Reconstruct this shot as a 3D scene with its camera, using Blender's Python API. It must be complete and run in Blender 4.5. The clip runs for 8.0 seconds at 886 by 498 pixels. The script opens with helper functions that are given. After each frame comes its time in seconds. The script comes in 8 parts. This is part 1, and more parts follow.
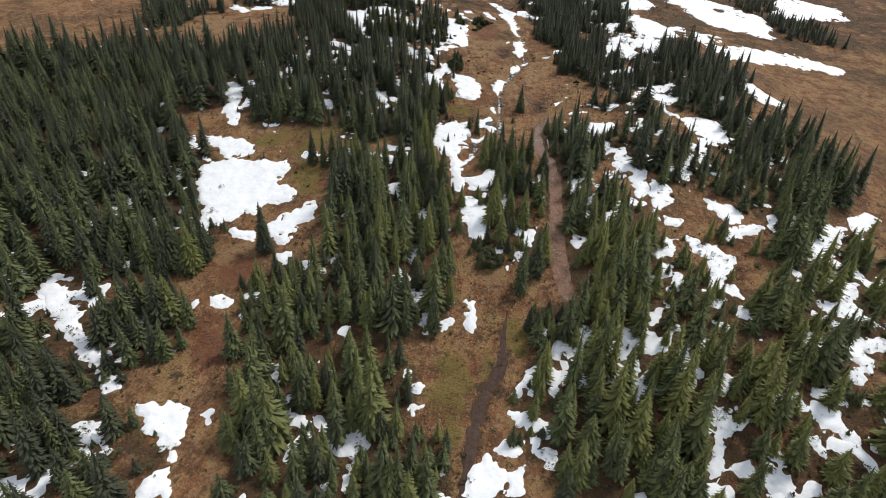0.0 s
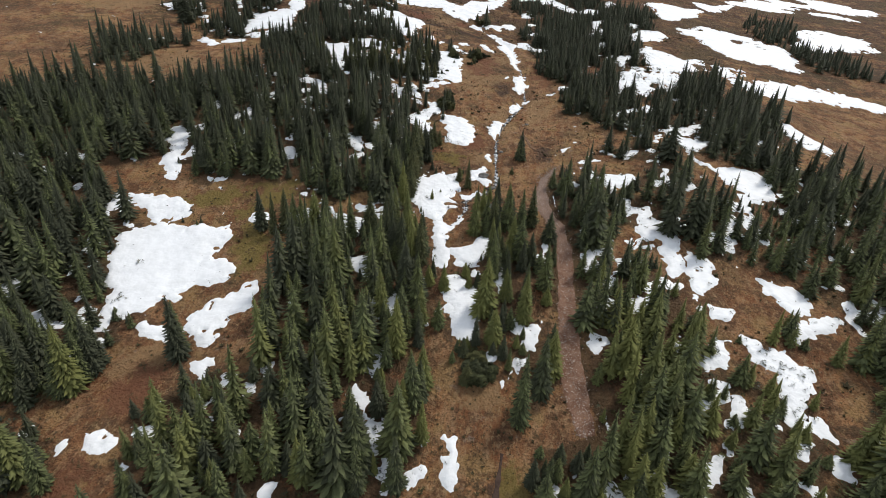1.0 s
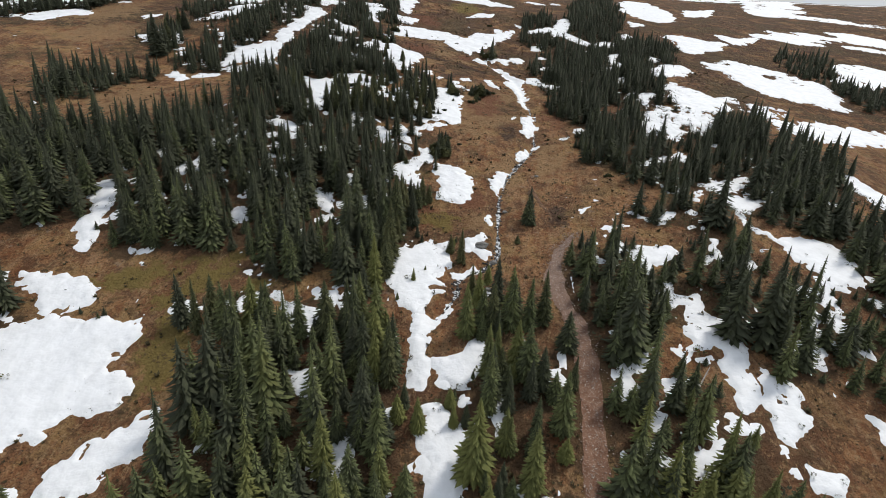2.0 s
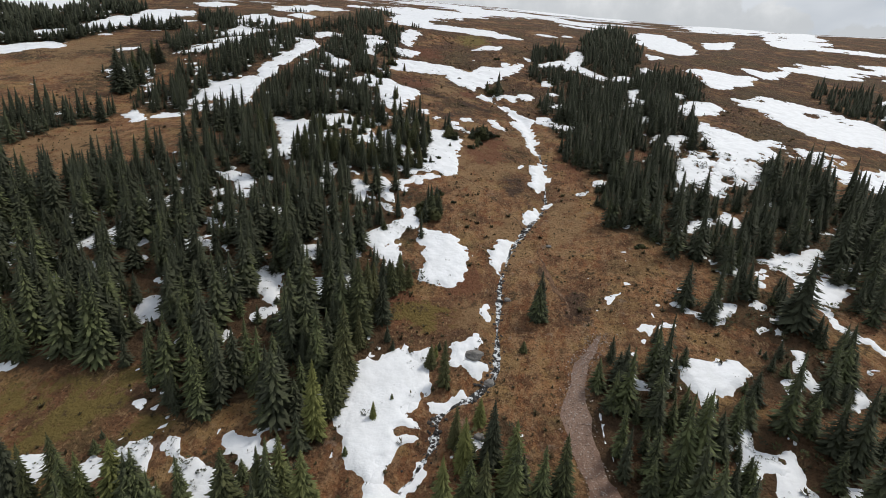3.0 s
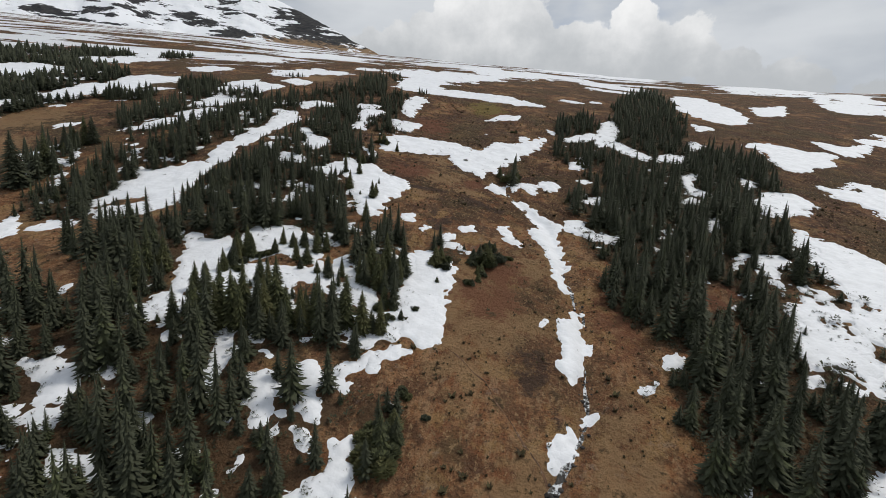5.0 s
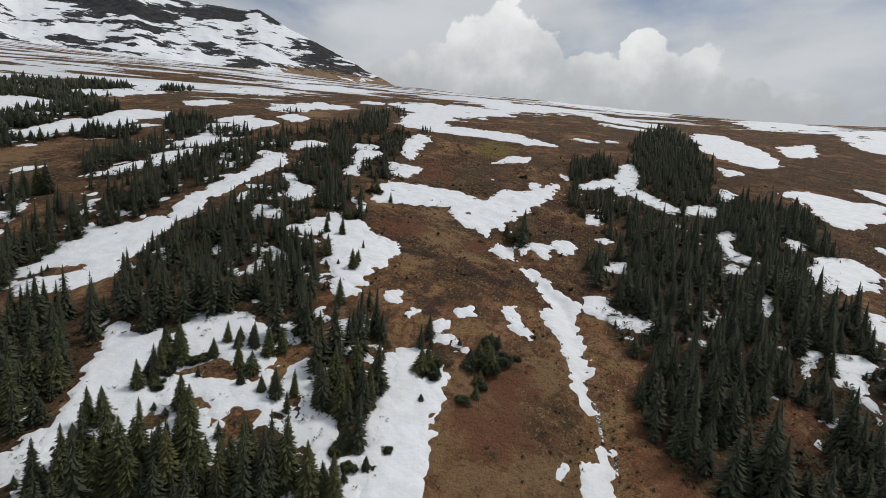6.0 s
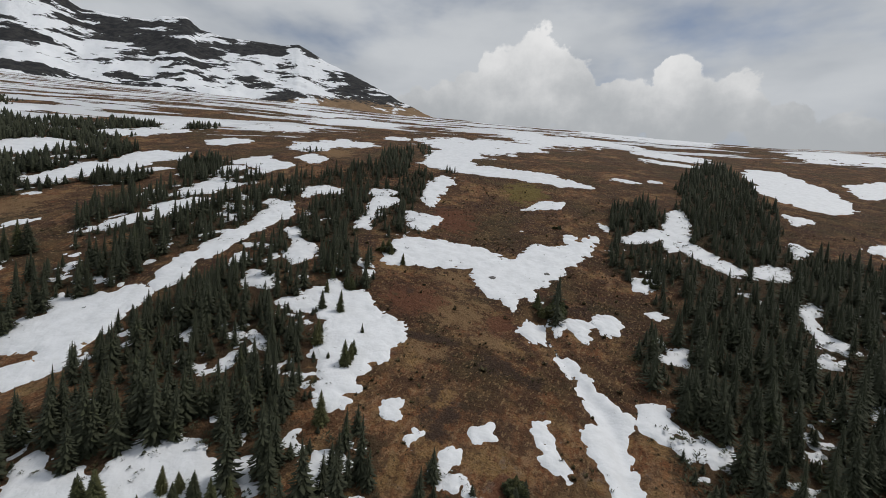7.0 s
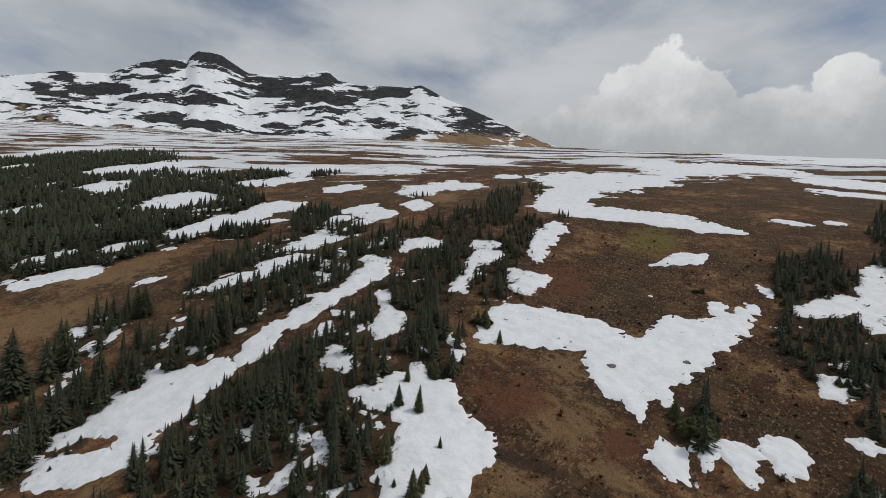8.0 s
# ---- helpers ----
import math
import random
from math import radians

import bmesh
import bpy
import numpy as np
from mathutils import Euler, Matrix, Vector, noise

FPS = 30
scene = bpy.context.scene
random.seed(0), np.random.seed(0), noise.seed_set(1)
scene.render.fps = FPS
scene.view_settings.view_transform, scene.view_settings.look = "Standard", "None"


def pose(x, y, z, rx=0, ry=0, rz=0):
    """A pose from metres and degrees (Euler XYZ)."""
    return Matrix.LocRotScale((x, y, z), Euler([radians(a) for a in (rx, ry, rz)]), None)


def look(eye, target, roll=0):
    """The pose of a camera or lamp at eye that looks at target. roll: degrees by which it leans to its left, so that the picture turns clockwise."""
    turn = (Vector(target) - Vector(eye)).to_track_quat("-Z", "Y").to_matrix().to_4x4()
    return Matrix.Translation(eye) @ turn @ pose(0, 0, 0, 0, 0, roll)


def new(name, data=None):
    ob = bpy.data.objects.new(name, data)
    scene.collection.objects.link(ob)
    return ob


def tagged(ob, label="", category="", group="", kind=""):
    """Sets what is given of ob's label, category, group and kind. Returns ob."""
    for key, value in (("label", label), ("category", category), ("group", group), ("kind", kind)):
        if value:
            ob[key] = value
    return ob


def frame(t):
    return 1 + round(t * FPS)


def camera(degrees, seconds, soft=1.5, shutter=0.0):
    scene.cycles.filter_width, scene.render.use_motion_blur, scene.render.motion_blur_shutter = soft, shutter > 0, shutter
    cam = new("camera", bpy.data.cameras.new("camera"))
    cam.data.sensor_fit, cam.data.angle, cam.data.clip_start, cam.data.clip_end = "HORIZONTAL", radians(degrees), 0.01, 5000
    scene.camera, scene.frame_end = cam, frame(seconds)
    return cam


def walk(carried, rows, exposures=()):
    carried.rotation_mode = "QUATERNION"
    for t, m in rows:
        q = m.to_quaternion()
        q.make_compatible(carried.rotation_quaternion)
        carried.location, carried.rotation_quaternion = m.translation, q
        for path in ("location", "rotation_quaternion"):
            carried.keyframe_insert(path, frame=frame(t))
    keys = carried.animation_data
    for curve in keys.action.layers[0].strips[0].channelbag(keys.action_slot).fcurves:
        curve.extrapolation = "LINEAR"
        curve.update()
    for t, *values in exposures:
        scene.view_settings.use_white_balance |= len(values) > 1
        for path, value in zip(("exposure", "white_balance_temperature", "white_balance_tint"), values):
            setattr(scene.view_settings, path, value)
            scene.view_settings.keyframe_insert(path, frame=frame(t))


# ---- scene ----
cam = camera(89.47, 8.0, soft=0.6)
PATH = [
    (0, (0.114, -0.428, 40.433), (0.047, 1.363, 39.546), 2.80),
    (0.5, (1.563, 10.945, 40.947), (1.483, 12.760, 40.109), 2.65),
    (1, (2.855, 22.283, 41.624), (2.762, 24.119, 40.837), 2.64),
    (1.5, (3.894, 33.429, 42.525), (3.777, 35.285, 41.790), 2.73),
    (3, (6.481, 66.451, 46.893), (6.285, 68.357, 46.321), 2.92),
    (3.5, (6.956, 76.852, 49.249), (6.724, 78.768, 48.727), 3.14),
    (4, (7.153, 86.823, 51.876), (6.887, 88.749, 51.407), 3.38),
    (4.5, (7.262, 96.423, 54.877), (6.977, 98.357, 54.455), 3.22),
    (6, (6.404, 122.690, 65.030), (6.048, 124.640, 64.763), 3.88),
    (6.5, (5.757, 130.871, 68.616), (5.373, 132.823, 68.404), 4.16),
    (7, (5.078, 138.510, 72.529), (4.580, 140.440, 72.364), 4.10),
    (7.5, (4.157, 145.894, 76.382), (3.388, 147.736, 76.262), 3.45),
    (8, (3.183, 152.678, 80.221), (2.197, 154.417, 80.143), 3.54),
]
walk(cam, [(t, look(eye, target, roll)) for t, eye, target, roll in PATH],
     exposures=[(0, 0.44), (0.5, 0.39), (1.5, 0.30), (3, 0.09), (4.5, -0.05), (6, -0.26), (8, -0.43)])

# ---- world and sun ----
SUN_HEIGHT, SUN_BEARING = 58.0, 55.0          # degrees; bearing clockwise from ahead (+y)
world = bpy.data.worlds.new("world")
scene.world = world
world.use_nodes = True


class Nodes:
    """A short hand for building node trees."""

    def __init__(self, tree):
        self.tree = tree
        tree.nodes.clear()

    def add(self, kind, inputs=None, **fields):
        n = self.tree.nodes.new(kind)
        if "operation" in fields:
            n.operation = fields["operation"]
        if "use_clamp" in fields:
            n.use_clamp = fields["use_clamp"]
        if "data_type" in fields:
            n.data_type = fields["data_type"]
        if "interpolation_type" in fields:
            n.interpolation_type = fields["interpolation_type"]
        if "attribute_name" in fields:
            n.attribute_name = fields["attribute_name"]
        for k, v in (inputs or {}).items():
            if isinstance(v, bpy.types.NodeSocket):
                self.tree.links.new(v, n.inputs[k])
            else:
                n.inputs[k].default_value = v
        return n

    def link(self, a, b):
        self.tree.links.new(a, b)

    def math(self, op, a, b=0.0, c=0.0, clamp=False):
        n = self.add("ShaderNodeMath", {0: a, 1: b, 2: c}, operation=op, use_clamp=clamp)
        return n.outputs[0]

    def mix(self, f, a, b):
        n = self.add("ShaderNodeMix", data_type="RGBA")
        for k, v in ((0, f), (6, a), (7, b)):
            if isinstance(v, bpy.types.NodeSocket):
                self.tree.links.new(v, n.inputs[k])
            else:
                n.inputs[k].default_value = v
        return n.outputs[2]

    def noise(self, vector, scale, detail=4.0, rough=0.55):
        return self.add("ShaderNodeTexNoise", {"Vector": vector, "Scale": scale, "Detail": detail, "Roughness": rough}).outputs[0]

    def ramp(self, f, a, b, lo=0.0, hi=1.0):
        return self.add("ShaderNodeMapRange", {0: f, 1: a, 2: b, 3: lo, 4: hi}, interpolation_type="SMOOTHSTEP").outputs[0]

    def stretch(self, vector, sx, sy, sz, rz=0.0):
        if rz:
            vector = self.add("ShaderNodeMapping", {"Vector": vector, "Rotation": (0, 0, radians(rz))}).outputs[0]
        return self.add("ShaderNodeMapping", {"Vector": vector, "Scale": (sx, sy, sz)}).outputs[0]


def rgb(r, g, b):
    return (r, g, b, 1.0)


w = Nodes(world.node_tree)
sky = w.add("ShaderNodeTexSky")
sky.sky_type, sky.sun_disc, sky.altitude = "NISHITA", False, 1900.0
sky.sun_elevation, sky.sun_rotation = radians(SUN_HEIGHT), radians(SUN_BEARING)
sky_bg = w.add("ShaderNodeBackground", {"Color": sky.outputs[0], "Strength": 0.10})
where = w.add("ShaderNodeTexCoord").outputs["Generated"]
# sheets of grey cloud, drawn out along the horizon
flat = w.stretch(where, 1.0, 1.0, 2.2)
sheet = w.noise(flat, 1.9, 6.0, 0.55)
veil = w.noise(w.stretch(where, 1.0, 1.0, 2.6, 20), 2.6, 5.0, 0.5)
cover = w.ramp(w.math("ADD", w.math("MULTIPLY", sheet, 0.65), w.math("MULTIPLY", veil, 0.35)), 0.33, 0.54)
grey = w.mix(w.ramp(veil, 0.30, 0.70), rgb(0.46, 0.50, 0.555), rgb(0.71, 0.74, 0.775))
# heaped cloud standing over the ridge
parts = w.add("ShaderNodeSeparateXYZ", {0: where})
lump = w.noise(w.stretch(where, 1.0, 1.0, 1.2), 9.0, 9.0, 0.60)


billow = w.add("ShaderNodeTexNoise", {"Vector": where, "Scale": 7.0, "Detail": 6.0, "Roughness": 0.6}).outputs[1]
billow = w.add("ShaderNodeVectorMath", {0: w.add("ShaderNodeVectorMath", {0: billow, 1: (0.5, 0.5, 0.5)}, operation="SUBTRACT").outputs[0], 1: (0.11, 0.11, 0.11)}, operation="MULTIPLY").outputs[0]
billowed = w.add("ShaderNodeVectorMath", {0: where, 1: billow}, operation="ADD").outputs[0]


def heap(x, y, z, size):
    d = w.add("ShaderNodeVectorMath", {0: billowed, 1: Vector((x, y, z)).normalized()}, operation="DISTANCE").outputs["Value"]
    return w.math("SUBTRACT", 1.0, w.math("DIVIDE", d, size))


body = None
for az, el, size in ((-5.6, 17.9, 0.087), (-8.4, 15.9, 0.078), (-1.8, 16.0, 0.082), (-15.0, 13.2, 0.062), (-19.0, 12.0, 0.055), (4.2, 13.4, 0.075), (11.6, 16.3, 0.050), (17.0, 13.8, 0.066), (21.5, 10.6, 0.06), (8.0, 13.0, 0.075), (14.2, 13.2, 0.072), (26.0, 9.0, 0.075), (-12.5, 12.8, 0.07), (-23.0, 10.5, 0.05), (-6.0, 11.5, 0.115), (3.0, 11.0, 0.11), (12.0, 11.5, 0.10), (27.0, 8.0, 0.07), (34.0, 6.5, 0.07)):
    a, e = radians(az), radians(el)
    one = heap(math.sin(a) * math.cos(e), math.cos(a) * math.cos(e), math.sin(e), size)
    body = one if body is None else w.math("SMOOTH_MAX", body, one, 0.12)
puff = w.ramp(w.math("ADD", body, w.math("MULTIPLY", w.math("SUBTRACT", lump, 0.5), 1.25)), 0.14, 0.25)
shade = w.math("ADD", w.math("MULTIPLY", w.noise(where, 7.0, 6.0, 0.6), 0.7), w.math("MULTIPLY", parts.outputs[2], 2.2))
white = w.mix(w.ramp(shade, 0.72, 1.20), rgb(0.53, 0.555, 0.58), rgb(1.02, 1.02, 1.02))
cloud_colour = w.mix(puff, grey, white)
cloud_cover = w.math("MAXIMUM", cover, puff, clamp=True)
cloud_bg = w.add("ShaderNodeBackground", {"Color": cloud_colour, "Strength": 1.0})
sky_mix = w.add("ShaderNodeMixShader", {0: cloud_cover, 1: sky_bg.outputs[0], 2: cloud_bg.outputs[0]})
w.link(sky_mix.outputs[0], w.add("ShaderNodeOutputWorld").inputs[0])

sun = new("sun", bpy.data.lights.new("sun", "SUN"))
sun.data.energy, sun.data.angle, sun.data.color = 2.0, radians(11), (1.0, 0.95, 0.87)
a, e = radians(SUN_BEARING), radians(SUN_HEIGHT)
sun.matrix_world = look((math.sin(a) * math.cos(e) * 900, math.cos(a) * math.cos(e) * 900, 900 * math.sin(e)), (0, 0, 0))


# ---- lay of the land ----
KNOLLS_LOW = (
    (-56, 45, 22, -2.82), (-28, 45, 22, 0.09), (0, 45, 22, -4.63), (28, 45, 22, -1.35),
    (56, 45, 22, 6.99), (-84, 80, 22, 0.29), (-56, 80, 22, -2.48), (-28, 80, 22, -2.37),
    (0, 80, 22, 1.69), (28, 80, 22, 1.07), (56, 80, 22, 0.66), (84, 80, 22, 0.87),
    (-84, 115, 22, 0.47), (-56, 115, 22, -0.42), (-28, 115, 22, 1.14), (0, 115, 22, -1.93),
    (28, 115, 22, 1.01), (56, 115, 22, 2.63), (84, 115, 22, 2.66),
)
KNOLLS_HIGH = (
    (40, 650, 150, 3.5), (500, 900, 170, -7),
    (-84, 150, 22, -0.95), (-56, 150, 22, 1.46), (-28, 150, 22, 2.4), (0, 150, 22, -1.26),
    (28, 150, 22, 1.08), (56, 150, 22, 0.35), (84, 150, 22, 1.18), (-84, 185, 22, -1.78),
) + (
    (-56, 185, 22, -0.99), (-28, 185, 22, 1.85), (0, 185, 22, 0.39), (28, 185, 22, -0.76),
    (56, 185, 22, 1.49), (84, 185, 22, 1.45), (-84, 220, 24, 2.55), (-56, 220, 24, 0.23),
    (-28, 220, 24, 1.37), (0, 220, 24, -1.07), (28, 220, 24, -1.02), (56, 220, 24, 1.02),
    (-130, 230, 45, -1.98), (-80, 280, 45, 3.23), (0, 275, 40, -1.79), (60, 270, 40, 0.13),
    (-190, 330, 70, -0.78), (70, 350, 60, 2.77), (0, 330, 50, 1.36),
)


def height(x, y):
    """The hillside: one long slope that eases off uphill, with hollows and knolls."""
    xs = np.where(x < 0, x, 150 * np.tanh(x / 150))
    z = 29.34 + 0.14 * (y - 134) + 64.4 * np.arctan((y - 150) / 330) + -0.0849 * xs
    for cx, cy, s, h in KNOLLS_LOW + KNOLLS_HIGH:
        z = z + h * np.exp(-((x - cx) ** 2 + (y - cy) ** 2) / (2 * s * s))
    return z


def lattice(ix, iy, seed):
    h = (ix.astype(np.int64) * 374761393 + iy.astype(np.int64) * 668265263 + seed * 1274126177) & 0x7FFFFFFF
    h = ((h ^ (h >> 13)) * 1274126177) & 0x7FFFFFFF
    return ((h ^ (h >> 16)) & 0xFFFF) / 65535.0


def value_noise(x, y, size, seed=0, octaves=3):
    """Smooth noise about 0, within about -1 and 1."""
    x, y = np.asarray(x, float), np.asarray(y, float)
    total, amp, norm = 0.0, 1.0, 0.0
    for o in range(octaves):
        u, v = x / size, y / size
        iu, iv = np.floor(u), np.floor(v)
        fu, fv = u - iu, v - iv
        fu, fv = fu * fu * (3 - 2 * fu), fv * fv * (3 - 2 * fv)
        s = seed * 31 + o
        n = (lattice(iu, iv, s) * (1 - fu) + lattice(iu + 1, iv, s) * fu) * (1 - fv) + (lattice(iu, iv + 1, s) * (1 - fu) + lattice(iu + 1, iv + 1, s) * fu) * fv
        total, norm = total + amp * (2 * n - 1), norm + amp
        amp, size = amp * 0.5, size * 0.47
    return total / norm


STREAM = ((0.1, 98.1), (1.4, 100.6), (2.6, 103.6), (2.4, 106.4), (4.0, 108.4), (6.4, 110.2), (8.2, 112.8), (8.6, 116.3), (8.6, 121.8), (8.7, 127.4), (9.4, 133.0), (10.2, 137.4), (12.0, 142.0), (13.9, 146.4), (16.8, 152.5), (17.1, 157.2), (17.8, 163), (17.8, 172.7), (16.6, 180), (15.8, 188.7), (14.2, 198.6), (10.7, 205.1), (6.9, 212.0), (1.9, 222))
THICKETS_LOW = ((-4.1, 143.0, 2.8, 1.9), (-3.9, 176.6, 2.6, 2.0), (2.7, 179.9, 2.7, 2.2), (3.9, 184.3, 1.7, 1.5), (1.6, 173.2, 1.3, 1.1), (-9.0, 162.6, 1.6, 1.4), (-6.4, 163.6, 0.9, 0.7), (-6.7, 161.4, 0.6, 0.5), (-3.9, 171.4, 0.5, 0.4), (-29.8, 168.3, 1.2, 1.1), (-32.8, 164.2, 1.7, 1.4), (6.4, 182.8, 0.9, 0.8), (-0.4, 148.6, 0.7, 0.6), (-3.3, 150.1, 1.0, 0.8), (2.2, 176.3, 1.4, 1.2), (3.1, 182.2, 2.1, 1.8))
THICKETS_HIGH = ((31.3, 140.5, 1.0, 0.8), (-32.5, 232.0, 2.1, 1.8), (3.8, 223.8, 2.6, 2.5), (6.1, 227.7, 1.7, 1.4), (4.6, 267.9, 1.4, 1.1), (-22.1, 196.3, 0.7, 0.6), (-23.1, 201.4, 0.5, 0.4), (-24.7, 193.9, 0.6, 0.5), (-101.3, 199.7, 2.1, 1.8), (-4.2, 144.9, 2.4, 2.0), (5.7, 70.0, 2.6, 3.1), (7.5, 70.9, 2.2, 1.9), (25.0, 243.8, 1.6, 1.3), (-20.3, 221.8, 0.6, 0.5), (-70.4, 194.3, 0.8, 0.7))
TRAIL = ((19.0, 63.7), (18.3, 68.2), (18.1, 72.5), (18.3, 77.5), (18.9, 83.4), (19.6, 91.8), (19.2, 98.5), (17.7, 103.8), (17.2, 108.5), (17.8, 111.8), (18.7, 115.2), (20.3, 117.8), (21.6, 120.4))
LONE_A = ((2.8, 110.5, 6.0), (14.1, 122.6, 5.3), (-34.4, 70.0, 8.5), (13.9, 122.1, 5.4), (-29.2, 205.6, 5.4), (-32.3, 205.2, 3.4), (-34.4, 210.3, 2.9), (-22.1, 196.3, 2.4), (-23.1, 201.4, 1.8), (-98.9, 204.8, 7.1), (-101.8, 199.9, 6.3), (-21.9, 193.6, 3.9), (-26.5, 227.7, 2.6), (-27.9, 196.4, 10.6), (-24.7, 193.9, 1.2), (-25.4, 160.0, 7.4), (-33.8, 156.7, 5.3), (-32.4, 157.1, 5.0), (-32.9, 163.7, 4.4), (-33.2, 167.9, 5.2), (-35.1, 167.7, 3.2), (-27.8, 171.9, 2.3), (-26.1, 171.7, 2.8), (-29.1, 168.5, 2.6), (-6.9, 161.5, 1.7), (-3.9, 171.4, 1.1), (-3.9, 105.0, 2.3), (11.9, 116.5, 1.6), (10.9, 64.6, 10.9), (13.7, 68.0, 9.5))
LONE_B = ((-21.8, 195.0, 2.7), (-19.8, 183.7, 4.7), (14.0, 123.0, 6.6), (-10.5, 136.3, 1.8), (-3.9, 143.2, 5.0), (-95.2, 189.3, 9.3), (-100.2, 203.7, 7.5), (-33.3, 162.0, 3.5), (-34.3, 69.3, 9.7), (-93.9, 182.0, 11.9), (-83.6, 163.2, 7.3), (-102.3, 202.7, 4.7), (-33.5, 168.3, 3.9), (-34.9, 167.8, 3.5), (-32.9, 164.6, 5.0), (-29.4, 168.3, 1.5), (-29.3, 171.3, 3.0), (-27.3, 170.6, 2.5), (-25.4, 171.2, 3.8), (-23.3, 170.8, 6.4), (-25.2, 167.7, 3.7), (-23.4, 167.5, 2.9), (-23.5, 165.7, 2.0), (-27.1, 160.9, 5.0), (-19.3, 165.8, 3.2), (-20.8, 165.5, 2.0), (-22.2, 171.9, 3.7), (-31.2, 213.3, 2.9), (-32.4, 213.9, 2.2), (-36.0, 215.2, 2.2))
LONE_D = ((-29.6, 150.7, 6.8), (-28.8, 151.9, 7.7), (-27.5, 152.9, 8.0), (-25.6, 152.5, 7.2), (-24.9, 153.7, 8.0), (-23.2, 153.8, 6.6), (-21.7, 153.3, 6.5), (-21.7, 155.7, 8.0), (-23.1, 156.0, 5.3), (-17.8, 154.7, 6.1), (-16.3, 155.8, 7.4), (-14.3, 156.0, 7.0), (-13.2, 157.5, 7.1), (-10.8, 157.3, 5.8), (-8.7, 158.0, 4.8), (-31.4, 153.2, 4.0), (-31.7, 150.1, 5.5), (-26.9, 155.2, 4.3), (-11.8, 166.0, 5.5), (-9.7, 167.3, 6.2), (-14.5, 166.1, 3.9), (-9.3, 170.8, 6.3), (-17.4, 166.5, 3.3), (-13.8, 168.9, 5.5), (-11.7, 170.6, 6.3), (-9.9, 163.2, 3.1), (-42.3, 158.3, 7.3), (-40.9, 159.5, 5.3), (-41.4, 155.5, 6.9))
LONE_E = ((-33.3, 166.1, 3.1), (-33.8, 164.5, 2.4), (-31.9, 166.5, 3.8), (-27.1, 151.5, 6.1), (-18.0, 156.5, 4.2), (-16.0, 157.0, 4.7), (-19.7, 154.3, 5.6), (-24.4, 152.1, 5.9), (-14.1, 167.4, 4.0), (-9.2, 168.7, 4.4), (-11.5, 167.7, 5.0), (-29.9, 92.2, 8.0), (-28.2, 93.3, 8.0), (-24.9, 92.5, 8.0), (-23.1, 93.5, 8.0), (-20.8, 93.2, 7.8), (-10.9, 94.6, 8.0), (-9.4, 95.7, 8.0), (-7.0, 94.7, 8.0), (-16.6, 93.1, 8.0), (-13.6, 93.9, 8.0), (7.8, 96.5, 8.0), (10.2, 97.7, 8.0), (12.6, 97.6, 8.0), (4.5, 95.7, 8.0), (14.6, 98.7, 8.0), (-32.4, 93.1, 7.6), (-26.1, 92.1, 8.0), (-9.7, 94.2, 8.0))
LONE_C = ((-33.8, 187.4, 5.3), (-56.1, 186.1, 6.0), (-48.7, 62.6, 9.2), (-44.3, 63.2, 10.1), (-43.3, 65.8, 9.0), (-50.4, 61.8, 9.3), (-48.2, 64.9, 9.7), (-42.4, 53.3, 8.6), (-39.4, 52.6, 7.5), (-45.6, 67.1, 9.6), (-51.6, 64.3, 8.7), (-45.0, 62.4, 7.5), (-43.7, 64.5, 7.9), (-50.2, 66.3, 9.2), (-43.4, 67.0, 6.3), (-45.1, 54.6, 8.6))


def along(line, x, y):
    """Distance from a line of points, in plan."""
    best = np.full(np.shape(x), 1e9)
    for (ax, ay), (bx, by) in zip(line, line[1:]):
        dx, dy = bx - ax, by - ay
        t = np.clip(((x - ax) * dx + (y - ay) * dy) / (dx * dx + dy * dy), 0, 1)
        best = np.minimum(best, np.hypot(x - ax - t * dx, y - ay - t * dy))
    return best


def smooth_line(points, steps=6):
    """Points of a smooth curve through the given ones."""
    p = [points[0], *points, points[-1]]
    out = []
    for i in range(1, len(p) - 2):
        for k in range(steps):
            t = k / steps
            out.append(tuple(0.5 * (2 * b + (c - a) * t + (2 * a - 5 * b + 4 * c - d) * t * t + (3 * b - a - 3 * c + d) * t ** 3)
                             for a, b, c, d in zip(p[i - 1], p[i], p[i + 1], p[i + 2])))
    return out + [points[-1]]


STREAM, TRAIL = smooth_line(STREAM), smooth_line(TRAIL)


def lie(x, y):
    """The ground's height with its small unevenness, the stream's gully and the worn trail."""
    x, y = np.asarray(x, float), np.asarray(y, float)
    near = np.exp(-np.maximum(0, np.hypot(x, y - 150) - 250) / 400)
    z = height(x, y) + near * (0.45 * value_noise(x, y, 11, 1, 3) + 0.14 * value_noise(x, y, 2.6, 2, 2)) + (1 - near) * 9 * value_noise(x, y, 160, 3, 4)
    box = (x > -20) & (x < 45) & (y > 50) & (y < 245)
    if np.any(box):
        g = np.zeros(np.shape(x))
        d = along(STREAM, x[box], y[box]) if np.ndim(x) else along(STREAM, x, y)
        e = along(TRAIL, x[box], y[box]) if np.ndim(x) else along(TRAIL, x, y)
        cut = -0.9 * np.exp(-(d / 1.5) ** 2) - 0.25 * np.exp(-(e / 1.2) ** 2)
        if np.ndim(x):
            g[box] = cut
        else:
            g = cut
        z = z + g
    return z


STANDS, OPENINGS, GREENS, WETS, REDS, STRAWS, SNOWS = [], [], [], [], [], [], []


def stand(*areas):
    STANDS.extend(areas)


def opening(*areas):
    OPENINGS.extend(areas)


